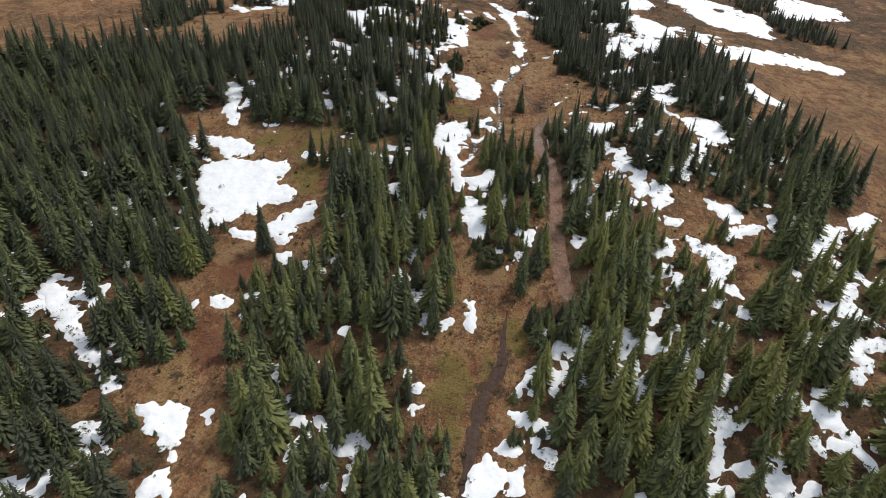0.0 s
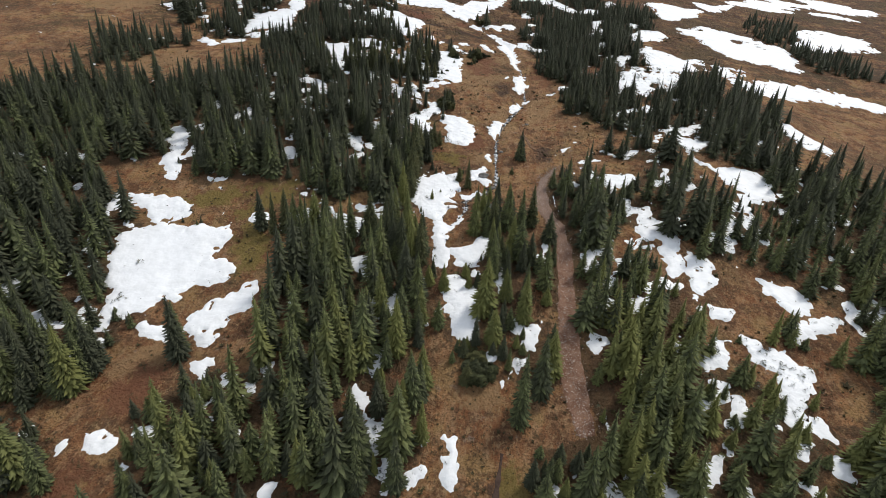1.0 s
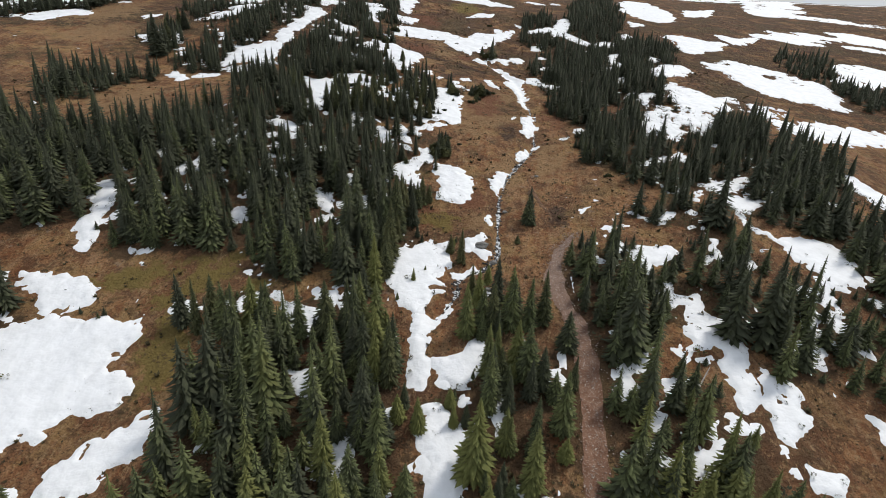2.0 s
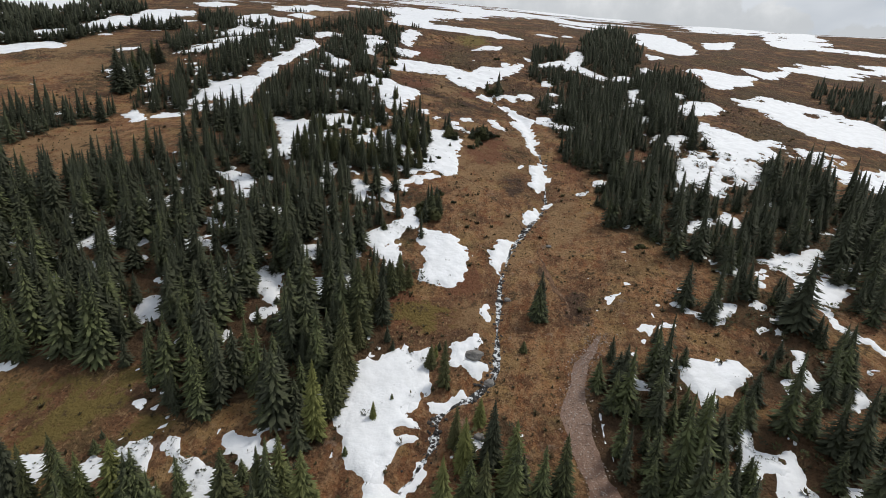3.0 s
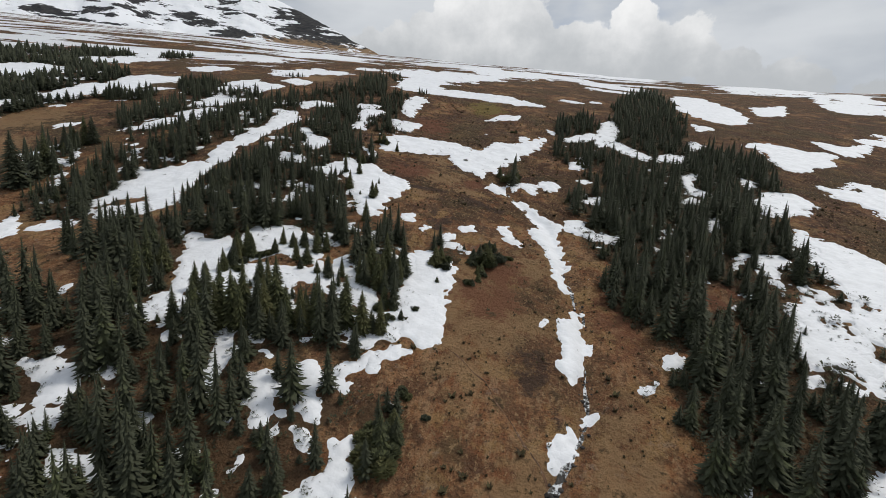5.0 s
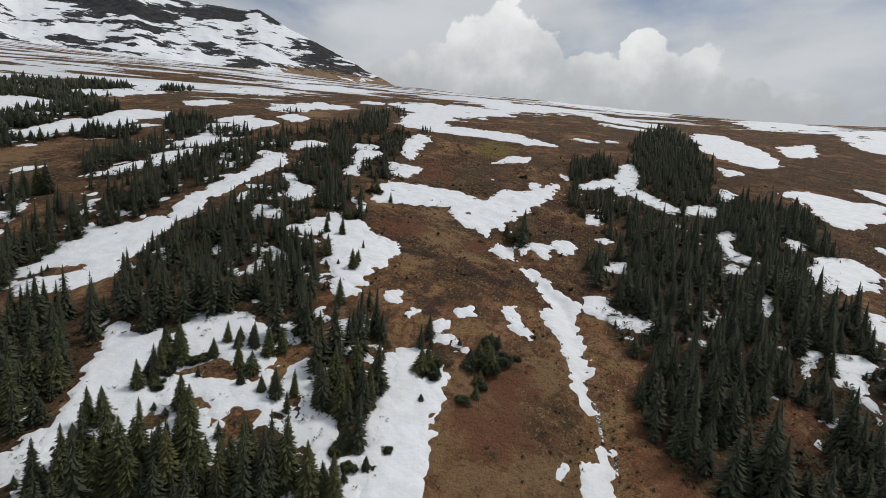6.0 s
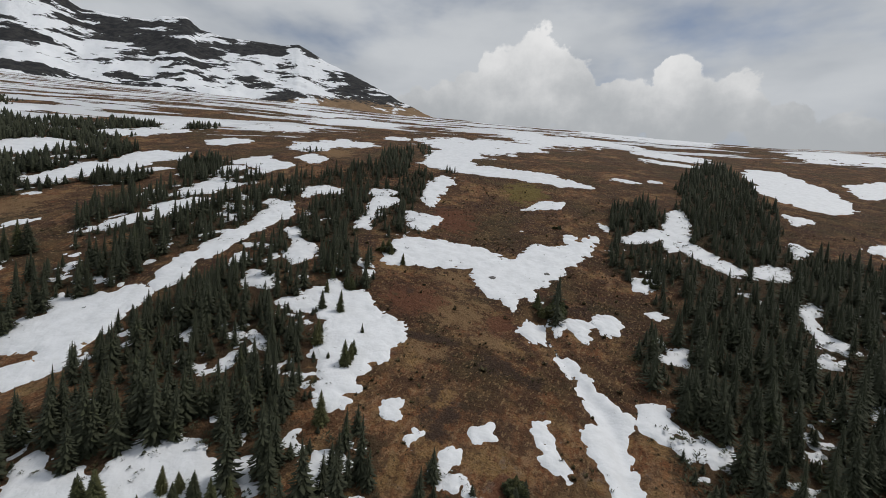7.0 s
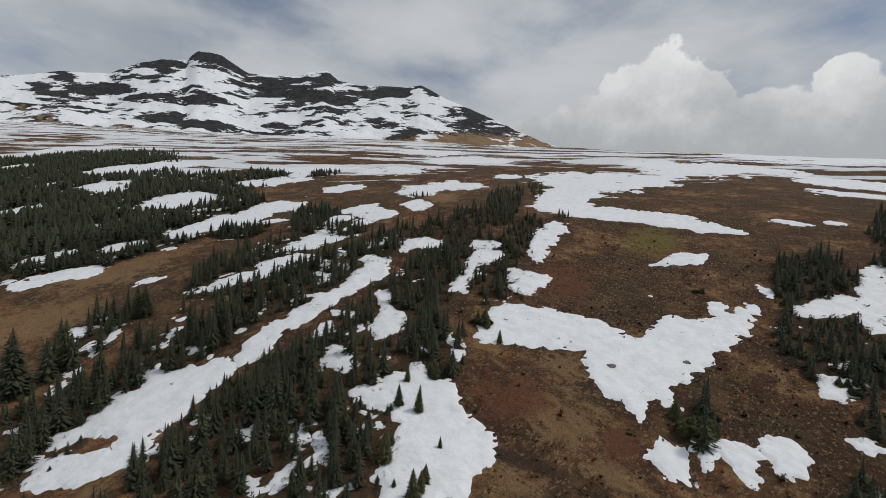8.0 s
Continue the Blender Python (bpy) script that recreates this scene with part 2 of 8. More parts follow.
def stain_green(*areas):
    GREENS.extend(areas)


def stain_wet(*areas):
    WETS.extend(areas)


def stain_red(*areas):
    REDS.extend(areas)


def stain_straw(*areas):
    STRAWS.extend(areas)


def snow_patch(*areas):
    """A patch of snow; neighbouring ellipses are bridged."""
    bridged = list(areas)
    for p, q in zip(areas, areas[1:]):
        if math.hypot(p[0] - q[0], p[1] - q[1]) < 1.5 * (max(p[2:4]) + max(q[2:4])):
            bridged.append(tuple((a + b) / 2 * (0.9 if i in (2, 3) else 1) for i, (a, b) in enumerate(zip(p, q))))
    SNOWS.append(bridged)


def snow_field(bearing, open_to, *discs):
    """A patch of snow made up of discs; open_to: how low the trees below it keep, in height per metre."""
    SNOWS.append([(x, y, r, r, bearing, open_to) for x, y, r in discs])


def inside(area, x, y):
    """How far inside an ellipse: 1 at its centre, 0 on its edge, below 0 outside."""
    cx, cy, rx, ry, bearing = area[:5]
    a = radians(bearing)
    u = (x - cx) * math.cos(a) - (y - cy) * math.sin(a)
    v = (x - cx) * math.sin(a) + (y - cy) * math.cos(a)
    return 1 - np.hypot(u / max(rx, 0.3), v / max(ry, 0.3))


def deepest(areas, x, y):
    best = np.full(np.shape(x), -9.0)
    for area in areas:
        best = np.maximum(best, inside(area, x, y))
    return best


def depth_in(areas, x, y):
    """Metres inside the nearest of several ellipses that run into one another."""
    best = np.full(np.shape(x), -50.0)
    for area in areas:
        best = np.maximum(best, inside(area, x, y) * min(area[2], area[3], 8.0))
    return best


# forest stands and openings
stand((7.5, 84, 6.5, 11, 0, 0.9), (5.0, 79, 4.5, 6, 0, 0.7))
stand((-75.4, 75.3, 21, 28.1, -45, 1), (-62.1, 80.5, 13.3, 24.8, -38, 1), (-44.1, 50.6, 6.9, 9.8, -41, 1), (-53.1, 41.4, 6.9, 5.6, -52, 0.8), (-43.6, 31.8, 8.8, 5.8, -54, 0.8), (-36.7, 32.8, 5.9, 5.6, -48, 0.8), (-85.1, 109.9, 34.8, 20.5, -38, 1), (-28, 123, 31.2, 31.3, -13, 1), (-14.1, 83.7, 13.2, 19.7, -10, 1), (-16.8, 60.2, 18.6, 9.7, -16, 1), (-28.7, 51.1, 5.4, 8, -29, 1), (-16.6, 46, 14, 9.2, -20, 1), (-22.3, 35.2, 6.2, 6.7, -32, 1), (-5.8, 36.7, 8.3, 5.9, -9, 1), (-15.7, 33.1, 6.8, 3.7, -25, 0.8), (7, 81.8, 7.2, 15.8, 5, 0.5))
stand((22.9, 100, 6.4, 21.2, 13, 1), (26.3, 70.4, 9.3, 22.5, 20, 1), (17.3, 57.9, 5.5, 5.5, 16, 1), (29.9, 55.4, 13, 11, 28, 0.9), (19.1, 43.2, 10.7, 7.8, 24, 0.85), (49, 88.6, 18.5, 22.4, 29, 0.7), (43, 65.3, 13, 15.9, 33, 0.8), (57.7, 69.2, 14.7, 25.7, 40, 0.8), (41.6, 48.4, 14.3, 8.9, 40, 0.8), (33.7, 36.7, 17.1, 4.7, 42, 0.7), (48, 41.1, 8.5, 13.2, 49, 0.7), (25.3, 35.3, 12, 3.4, 35, 0.9), (12.8, 71.4, 3.9, 6.6, 10, 1), (73.8, 106.9, 15.1, 17.4, 34, 0.8), (5.9, 72.3, 4.6, 4.9, 5, 0.5), (-42.2, 129, 25.9, 22.9, -38, 1))
stand((-20.8, 124.8, 11.9, 14.6, -25, 1), (-21.2, 110.1, 14.5, 9, -32, 1), (-38.2, 108, 13.3, 12.7, -47, 1), (-10.3, 107.8, 3.9, 4.4, -22, 1), (-26.7, 148.7, 9.1, 13.3, -22, 0.6), (24.2, 108.3, 6, 8.7, 23, 1), (37.5, 142.6, 7.3, 8.1, 22, 0.8), (38.5, 133, 5.7, 6.3, 26, 0.8), (37.8, 117.1, 4.9, 5.9, 32, 0.8), (31.1, 105.2, 8.1, 3.8, 32, 0.8), (44.4, 116.2, 5, 7, 37, 0.9), (61.7, 143.7, 9.8, 14.2, 36, 0.8), (30.9, 154.1, 8.1, 12.6, 16, 1), (31.2, 181, 8.9, 25.1, 12, 1), (39.1, 165.8, 10.6, 15.7, 18, 1), (40.3, 104.1, 5.8, 5.8, 42, 0.7))
stand((8.8, 102.3, 4, 4.6, 4, 0.7), (2.4, 110.2, 1.8, 2.4, -5, 0.6), (-4.4, 144.1, 3, 5.3, -8, 0.8), (-4.4, 117.7, 4.3, 3.9, -12, 0.3), (-6.7, 115.3, 3.5, 3.6, -15, 0.5), (-87.6, 153.7, 14.5, 16.1, -47, 0.9), (-82.4, 164.1, 5, 7, -42, 0.7), (-99.3, 195.3, 5.1, 14.3, -39, 0.6), (44.3, 149.4, 6.7, 7.5, 31, 0.8), (44.5, 140.8, 6.9, 5.9, 35, 0.8), (54.4, 149.2, 4.1, 9.4, 37, 0.8), (30.3, 132, 2.8, 4, 27, 0.7), (38.1, 133.8, 4.6, 3.6, 33, 0.6), (69.9, 173.3, 6.7, 10.8, 36, 0.6), (38.4, 224.4, 10.8, 22.1, 17, 1), (39.5, 202.3, 12.1, 16.5, 23, 1))
stand((29.3, 180.3, 8.7, 15.2, 22, 1), (33.5, 175.1, 10.4, 10.6, 27, 1), (61.6, 233.1, 9.3, 20.1, 27, 1), (56.1, 299.9, 14, 45.5, 16, 0.9), (25.3, 277.2, 6.9, 21.1, 7, 1), (24.2, 213.2, 6.4, 6.7, 11, 0.8), (77, 261.3, 8.7, 10.5, 27, 0.9), (56.6, 202.2, 7.2, 12.1, 32, 1), (39.7, 176.4, 6, 5.9, 32, 0.8), (53.5, 190.4, 4.2, 9.4, 35, 0.5), (-9.6, 167, 4, 3.8, -20, 0.7), (-15.5, 167.9, 4.1, 5.1, -26, 0.6), (-40.8, 190.9, 11.8, 14, -35, 0.9), (-26.8, 177, 9.2, 5.5, -31, 1), (-38.4, 176.3, 10, 8.6, -40, 1), (-51, 169.3, 10.6, 7.5, -51, 1))
stand((-47.5, 162.4, 7, 7.2, -54, 0.9), (-39, 157, 4.6, 5.7, -53, 0.7), (-27.4, 195.4, 4.1, 11.2, -25, 0.9), (-14.5, 181, 3.3, 3.9, -20, 0.8), (-26.4, 154.2, 7.1, 5, -46, 0.8), (-15.9, 156.9, 6.1, 3.9, -33, 0.9), (-28.1, 164.7, 8.8, 5.8, -39, 0.16), (-28.3, 157.3, 4.1, 4.4, -45, 0.3), (-10.8, 156.7, 5.3, 2.5, -27, 0.8), (-11.7, 172, 2.1, 2.8, -20, 0.7), (-4.7, 163.8, 1.3, 2.5, -15, 0.15), (-46.5, 210.7, 7.9, 12.8, -31, 0.7), (-37.3, 250.6, 8.1, 11.9, -22, 1), (-48.1, 263.4, 10.8, 17.7, -25, 0.9), (-42, 286.9, 6.5, 17.3, -19, 0.9), (-62.8, 313.1, 6.6, 27, -22, 0.9))
stand((-57.7, 345.1, 12.8, 15.9, -18, 0.5), (-38.5, 311.8, 4.2, 12.3, -15, 0.5), (-35.9, 218.9, 6.5, 8.9, -31, 1), (-51.9, 232.3, 7.4, 11.3, -35, 0.7), (-72.7, 239.3, 10.2, 12.5, -41, 0.9), (-70.5, 222.7, 7.8, 8.5, -46, 0.9), (-54.9, 219.8, 6.9, 6.7, -41, 0.5), (-52.5, 203.9, 9.1, 8.2, -47, 1), (-48.2, 193.4, 9.8, 9.2, -52, 1), (-38.3, 195.2, 7.4, 6.7, -44, 0.9), (-30.3, 197, 3.4, 5.8, -37, 0.9), (-78.7, 200.7, 8.7, 8.5, -60, 0.9), (-80.3, 192.2, 7.3, 5.8, -65, 0.8), (-82, 185.7, 7.2, 7.5, -69, 0.7), (-75.2, 178.6, 6.6, 8.1, -72, 0.8), (-105.4, 224.4, 6.8, 13.8, -57, 0.7))
stand((-101.4, 238.6, 10.6, 16.4, -51, 0.7), (-113.3, 266.9, 8.5, 17.4, -46, 0.7), (-368.6, 283.6, 69.7, 114, -71, 0.8), (-231.8, 245.8, 51, 57.6, -68, 0.9), (-199, 218, 29.5, 46.7, -72, 0.9), (-163, 236.9, 21, 24.2, -63, 0.8), (-245.3, 298.1, 21.8, 20.8, -60, 0.6), (-219.4, 333.2, 32.7, 16.3, -51, 0.6), (-172.2, 275.1, 13.4, 19.1, -55, 0.6), (-215.4, 295.2, 29.6, 21.1, -57, 0.5), (-107.3, 321.5, 6.1, 16.3, -33, 0.5), (27.2, 286.8, 6.8, 15.2, 10, 1), (25, 256.9, 8.1, 13.5, 12, 1), (4.6, 224.6, 3.8, 5.1, 1, 0.7), (28.5, 262.5, 7.1, 9.9, 13, 0.8), (-89.9, 210.6, 5.7, 4.8, -58, 0.3))
stand((-35.8, 201.2, 5.1, 2.4, -39, 0.4), (-23.4, 197.8, 4.4, 6, -30, 0.05), (-98.7, 191, 4.3, 7.4, -69, 0.5), (-39.5, 208, 4.6, 4.4, -38, 0.6), (-53.3, 187, 6.4, 7.9, -59, 0.9), (-30.5, 187.6, 8.5, 2.9, -44, 0.9))
stand((38.8, 187.5, 13.9, 63, 13, 1), (54.9, 240, 16.2, 38.7, 14, 1), (35.6, 130.8, 9.2, 10.7, 18, 0.9), (66.5, 165.3, 9.2, 20.6, 25, 1), (72.6, 149.9, 13.8, 16.5, 31, 0.9), (46.8, 120.4, 7.5, 11.3, 26, 0.9), (64.1, 130.1, 11.8, 9.4, 32, 0.8), (140.5, 256.3, 16.6, 22.7, 31, 0.6), (139.9, 221.5, 20.5, 16.9, 36, 0.8), (66.1, 111.3, 11.6, 10.1, 39, 0.9), (35.7, 104.4, 9.2, 6, 24, 0.9), (25.4, 106.7, 5, 9.6, 16, 1), (24.5, 119.1, 4.6, 8.2, 13, 0.9), (57.4, 310.5, 14, 91.6, 13, 1), (62.7, 238.1, 13.4, 32.5, 21, 1), (38.3, 206.6, 15.9, 36.9, 16, 1))
stand((35.4, 174.9, 12.8, 17, 20, 1), (38, 158.8, 9.1, 9.9, 26, 1), (27.8, 152.5, 7.2, 4.5, 20, 1), (45.7, 160.3, 5.8, 4.5, 31, 0.5), (62.7, 178, 6.2, 4.6, 34, 0.3), (50.2, 187.6, 5.1, 8.1, 25, 0.6), (-40.4, 150.1, 7.4, 13.6, -42, 1), (-41.1, 190.9, 15.3, 19, -27, 0.9), (-26.4, 150.7, 5.8, 6.3, -32, 0.9), (-21.2, 151.6, 4.9, 6, -27, 1), (-14.3, 159.1, 5.1, 7.1, -19, 1), (-30.4, 174.1, 6.6, 5.2, -26, 0.4), (-23.3, 163.3, 7.5, 5.3, -25, 0.15), (-14, 176.9, 4.2, 6.8, -15, 0.7), (-5.6, 147, 2.1, 2.3, -14, 0.7), (-12, 138.6, 3.3, 2.9, -25, 1))
stand((-18.4, 139.4, 3.4, 4.7, -31, 1), (-25.1, 135.4, 9.1, 6.1, -40, 1), (-3.9, 180.3, 3.2, 4.7, -8, 0.8))
stand((-102.2, 193.3, 4.4, 7.8, -69, 0.8), (-80.3, 180.2, 7.1, 10.2, -72, 0.9), (-78.1, 184.9, 5.8, 5.1, -68, 0.9), (-79.8, 191.1, 6, 4.6, -65, 0.9), (-80, 199.4, 7.5, 8.3, -61, 1), (-76.8, 208.5, 7.7, 6.8, -55, 1), (-76.4, 217.2, 8, 8.1, -51, 1), (-76.8, 232, 11.5, 11.2, -45, 1), (-74.7, 246.1, 9.3, 10.2, -40, 1), (-72.5, 263.7, 10.2, 9.9, -34, 1), (-66.2, 276.3, 9, 9.5, -29, 0.9), (-64.3, 288.1, 7.7, 14, -26, 0.9), (-54.6, 196.3, 5.8, 7.4, -53, 1), (-52.6, 204, 7, 6.4, -47, 1), (-51.9, 210.9, 6.3, 6.2, -43, 1), (-51.4, 219.1, 4.4, 5.2, -39, 0.9))
stand((-45.6, 229.6, 5.9, 9.7, -32, 1), (-51.1, 242.5, 8, 13.1, -31, 1), (-55.1, 257.3, 6.1, 12.6, -29, 1), (-97.2, 225.2, 11.4, 13.1, -54, 1), (-102.6, 241.6, 7.2, 13, -50, 1), (-116.4, 269.9, 8.7, 17.8, -46, 1), (-97.3, 263.9, 7.8, 11.7, -42, 0.9), (-422.3, 295.8, 39.7, 92.6, -71, 1), (-294.6, 246.3, 23.6, 61.4, -73, 1), (-308.5, 273, 25.3, 49.7, -69, 1), (-200.7, 228.3, 21.9, 38.9, -70, 1), (-177.1, 208.4, 14.4, 27.6, -73, 1), (-174.2, 235, 14.7, 20.5, -65, 1), (-213.6, 248.7, 18, 24.1, -66, 1), (-168.2, 245.3, 12.3, 12.8, -62, 1), (-227, 279, 19.9, 22.8, -61, 1))
stand((-216.1, 330.5, 21.5, 15.4, -51, 1), (-206.4, 289.5, 15.8, 18.7, -57, 1), (-200.5, 350.6, 14.4, 19.1, -46, 0.9), (-132.5, 252.1, 8.7, 9.6, -54, 0.9), (-152.4, 216.1, 12.7, 9.1, -68, 0.9), (27.1, 285.9, 8.6, 16.6, 10, 1), (24.8, 254.9, 8.7, 11.5, 12, 1), (26.9, 247.2, 5, 3.5, 14, 0.7), (4.2, 226, 3.4, 5.1, 1, 0.9), (25.8, 234.2, 2.2, 5.2, 16, 0.8), (22.9, 222.5, 2.9, 2.5, 16, 0.7), (-51, 71, 8.1, 9, -48, 1), (-57.5, 71.4, 4.3, 12.2, -51, 1), (-43.1, 54.4, 4.3, 4.3, -55, 0.9), (-29.4, 62.8, 5.7, 3.9, -39, 1), (-59.1, 48.7, 6.6, 6.4, -50, 1))
stand((-52, 37.8, 4.9, 5.2, -54, 0.9), (-46.3, 47.3, 5.9, 6.2, -44, 1), (-40.4, 30.6, 6.1, 2.7, -53, 0.8), (56.7, 175.9, 14.3, 12.9, 32, 0.7), (54, 162.7, 6.3, 7.9, 35, 0.7), (58.2, 190.1, 5.4, 5.9, 29, 0.6))
opening((-43, 100.4, 10.7, 3, -23), (-33.5, 90.4, 4.1, 7.8, -20), (-40.9, 64.9, 5.2, 5.3, -32), (-36.2, 51.8, 3.7, 7.4, -35), (-34.9, 42.9, 7.6, 2.8, -39), (-29, 34.1, 2.9, 4.1, -40), (-38.4, 44.9, 5.6, 2.5, -40), (7.2, 66.4, 5.1, 3.8, 6), (5.4, 56.6, 5.3, 6.3, 5), (4.4, 45, 3.7, 6.9, 5), (3.3, 37.1, 2.4, 2.6, 5), (27.8, 44.1, 1.4, 3.5, 32))
opening((-37.2, 53.1, 4.2, 3.9, -52), (-39.3, 63.2, 6.2, 3.4, -46), (6.8, 69, 3.9, 2.8, 5), (6.3, 62.1, 3.3, 4.6, 5), (13.9, 66.7, 3.1, 1.9, 14), (48.7, 87.1, 6.5, 5.4, 35), (41, 87.4, 3.1, 3.9, 30), (55.4, 78.5, 3.2, 5, 43), (51, 69.1, 2.4, 5.7, 46), (41.8, 80.9, 5.9, 4.6, 34), (52.3, 84.1, 7.5, 5.2, 39), (41.6, 73.4, 5.6, 2.8, 37))
opening((47.2, 72, 4.8, 3.9, 42), (37.7, 93.3, 4.3, 5.7, 26), (7.3, 164.8, 7.5, 10.8, 0), (6.6, 152.7, 7.7, 8.3, 0), (9.9, 140.6, 8.7, 8.3, 3), (14.9, 127.5, 10, 7.3, 8), (4, 121.4, 7.7, 4.1, -3), (13.5, 115.2, 5, 3.5, 8), (17.1, 118.2, 4.5, 4.7, 12), (-1.9, 120.2, 4.6, 6, -9), (33.9, 134.3, 6.8, 4.6, 22), (32.1, 121.1, 7.4, 3.1, 25))
opening((-34.4, 100, 8.5, 3.3, -51), (-20.8, 99.4, 8.1, 2.3, -40), (-33.2, 96.1, 4.5, 3, -53), (52, 122.3, 5.8, 4.9, 39), (4.9, 112.4, 4.1, 4, -2), (0.8, 102.2, 2.5, 3.4, -9), (53.6, 119, 3.8, 6.7, 42), (-79.4, 142.3, 13, 12.7, -49), (-79.8, 158.8, 9.6, 8.6, -43), (-14.2, 150.3, 8.6, 1, -22), (-7.8, 143, 2.8, 2.4, -18), (-2.8, 154.7, 3.2, 2.2, -10))
opening((22, 157, 5, 7.3, 14), (24.3, 150.2, 4.7, 4, 18), (0.2, 131.6, 4.7, 3, -11), (-6.8, 131.9, 5.5, 2.1, -22), (-2, 138.8, 3.2, 2, -12), (22.7, 129.4, 5.3, 10.8, 17), (22.3, 120.5, 5.5, 4.2, 19), (29.8, 131, 4.9, 3.1, 23), (36.5, 134.8, 5.2, 3.1, 27), (34.2, 130.5, 4.9, 3.1, 27))
stain_green((-42.7, 99.6, 10.6, 2.6, -23), (-32.6, 89.6, 3.6, 6.8, -20), (0.5, 50.2, 3.9, 5, 0), (10.7, 56.9, 2.3, 2.7, 10), (9.4, 58.7, 1.5, 2.8, 9), (-0.1, 46.1, 3.3, 3.1, 0), (6.3, 52.3, 2.2, 3.4, 7), (0.9, 43.2, 2, 2.9, 1), (-34.2, 99.8, 8.5, 2.6, -51), (-26.1, 100.2, 4.3, 1.8, -44), (-1.1, 120.3, 4.6, 3, -8), (-7.5, 296.7, 9.1, 14, -3))
stain_wet((8.1, 58.6, 0.7, 2.8, 8), (7.6, 53.2, 1.7, 2.5, 8), (6.3, 49.1, 2.6, 2.1, 7), (4.4, 45.8, 2.2, 2.3, 5), (3.9, 41.3, 1.7, 2.9, 5), (19.3, 125.6, 2.5, 5.8, 12), (15.2, 133.9, 0.7, 5.7, 7), (10.9, 158.4, 3.5, 3.4, 3), (-2.3, 204.1, 4.1, 3.3, -6), (-13.6, 205.5, 6, 1.6, -17), (2.7, 203, 2.4, 2.2, -1), (-21.3, 218.3, 1.6, 1.7, -19), (-7.8, 191.4, 3.7, 4.9, -12))
stain_red((-5.2, 121.4, 3.8, 5.1, -12), (-0.4, 120.5, 4.6, 3, -7), (3.4, 128.1, 3.4, 4.8, -3), (-36.1, 50.9, 3.5, 6.2, -35), (27, 44.2, 1.4, 2.8, 31), (-37.2, 64.3, 4.2, 3.9, -30), (40, 178.4, 4.4, 2.9, 31), (6, 178.1, 4.6, 6, 0), (4, 170.3, 6.2, 5.3, -3), (23.7, 179.9, 3, 14.1, 17), (1.9, 171.1, 3.5, 2.3, -5), (2.4, 183.2, 3.3, 6, -4), (44.2, 184.4, 4.8, 4.7, 31), (-21.2, 215.3, 4.9, 5.9, -17), (26.6, 180, 3.3, 21, 13), (-19.8, 215.8, 7.3, 6.2, -20), (-23.4, 259, 8.4, 12.4, -14), (-3.5, 215.9, 3.5, 4.4, -6))
stain_red((-19.3, 197.9, 2.9, 1.5, -27))
stain_straw((4.8, 169.0, 6.5, 5.0, 10), (14.3, 185.6, 2.6, 5.5, 0))
stain_wet((10.4, 157.2, 1.6, 3.2, 10), (13.6, 152.0, 1.2, 2.6, -15))
stain_straw((6.7, 167, 8.1, 3.5, 2), (9.5, 181.5, 4.1, 5.6, 3), (-11.2, 215.6, 7.3, 8.5, -11), (-14.5, 227.7, 5, 4.6, -13), (-13, 203, 4.6, 2.3, -18), (-4, 210.1, 4.9, 2.6, -7), (-120.9, 193.2, 13.4, 13.4, -72), (-137.1, 215.3, 19.3, 16.2, -66), (-91.6, 315.2, 9.5, 15.5, -30), (2.6, 166.9, 7.4, 17.3, 0), (6.1, 67.7, 3.8, 2.7, 4), (-38.7, 68, 5.5, 2.7, -42), (-80.3, 148.7, 11.5, 14.6, -33), (10, 141.3, 4.9, 8, 3), (19.9, 145.8, 4.2, 11.5, 10), (4.8, 121.5, 3, 4.2, -2))

opening((-34.3, 44.2, 3.6, 3.6, -40, 1.14), (-35.6, 49.1, 3.1, 3.1, -40, 1.14), (-38.7, 42.7, 2.4, 2.4, -40, 1.14), (-29.5, 33.9, 1.8, 1.8, -40, 1.14), (-30.5, 36.2, 1.7, 1.7, -40, 1.14), (-41.3, 43.4, 1.9, 1.9, -40, 1.14), (-28.7, 32.1, 1.7, 1.7, -40, 1.14), (-31.8, 38, 1.3, 1.3, -40, 1.14), (-35.6, 41.9, 2.4, 2.4, -40, 1.14), (-37.7, 51.4, 1.4, 1.4, -40, 1.14), (-43.1, 44.2, 1.2, 1.2, -40, 1.14), (-34.6, 46, 3.4, 3.4, -40, 1.14), (-33.3, 39.8, 0.8, 0.8, -40, 1.14), (-44.9, 44.7, 0.8, 0.8, -40, 1.14), (-38.7, 52.7, 0.8, 0.8, -40, 1.14))
opening((6.1, 54.9, 6.5, 6.5, 5, 1.15), (7.6, 64.2, 5.5, 5.5, 5, 1.15), (3.1, 49, 6.2, 6.2, 5, 1.15), (3.9, 41.6, 2.6, 2.6, 5, 1.15), (3.5, 39.3, 2.1, 2.1, 5, 1.15), (6.5, 60.1, 5.6, 5.6, 5, 1.15))
opening((-40.1, 61.6, 3.5, 3.5, -31, 0.82), (-38.5, 65.8, 2.4, 2.4, -31, 0.82), (-36.9, 69.6, 1.4, 1.4, -31, 0.82), (-39.9, 58, 1.8, 1.8, -31, 0.82), (-37.5, 68.2, 1.8, 1.8, -31, 0.82), (-39.1, 64, 2.9, 2.9, -31, 0.82), (-40.1, 55.8, 0.8, 0.8, -31, 0.82))
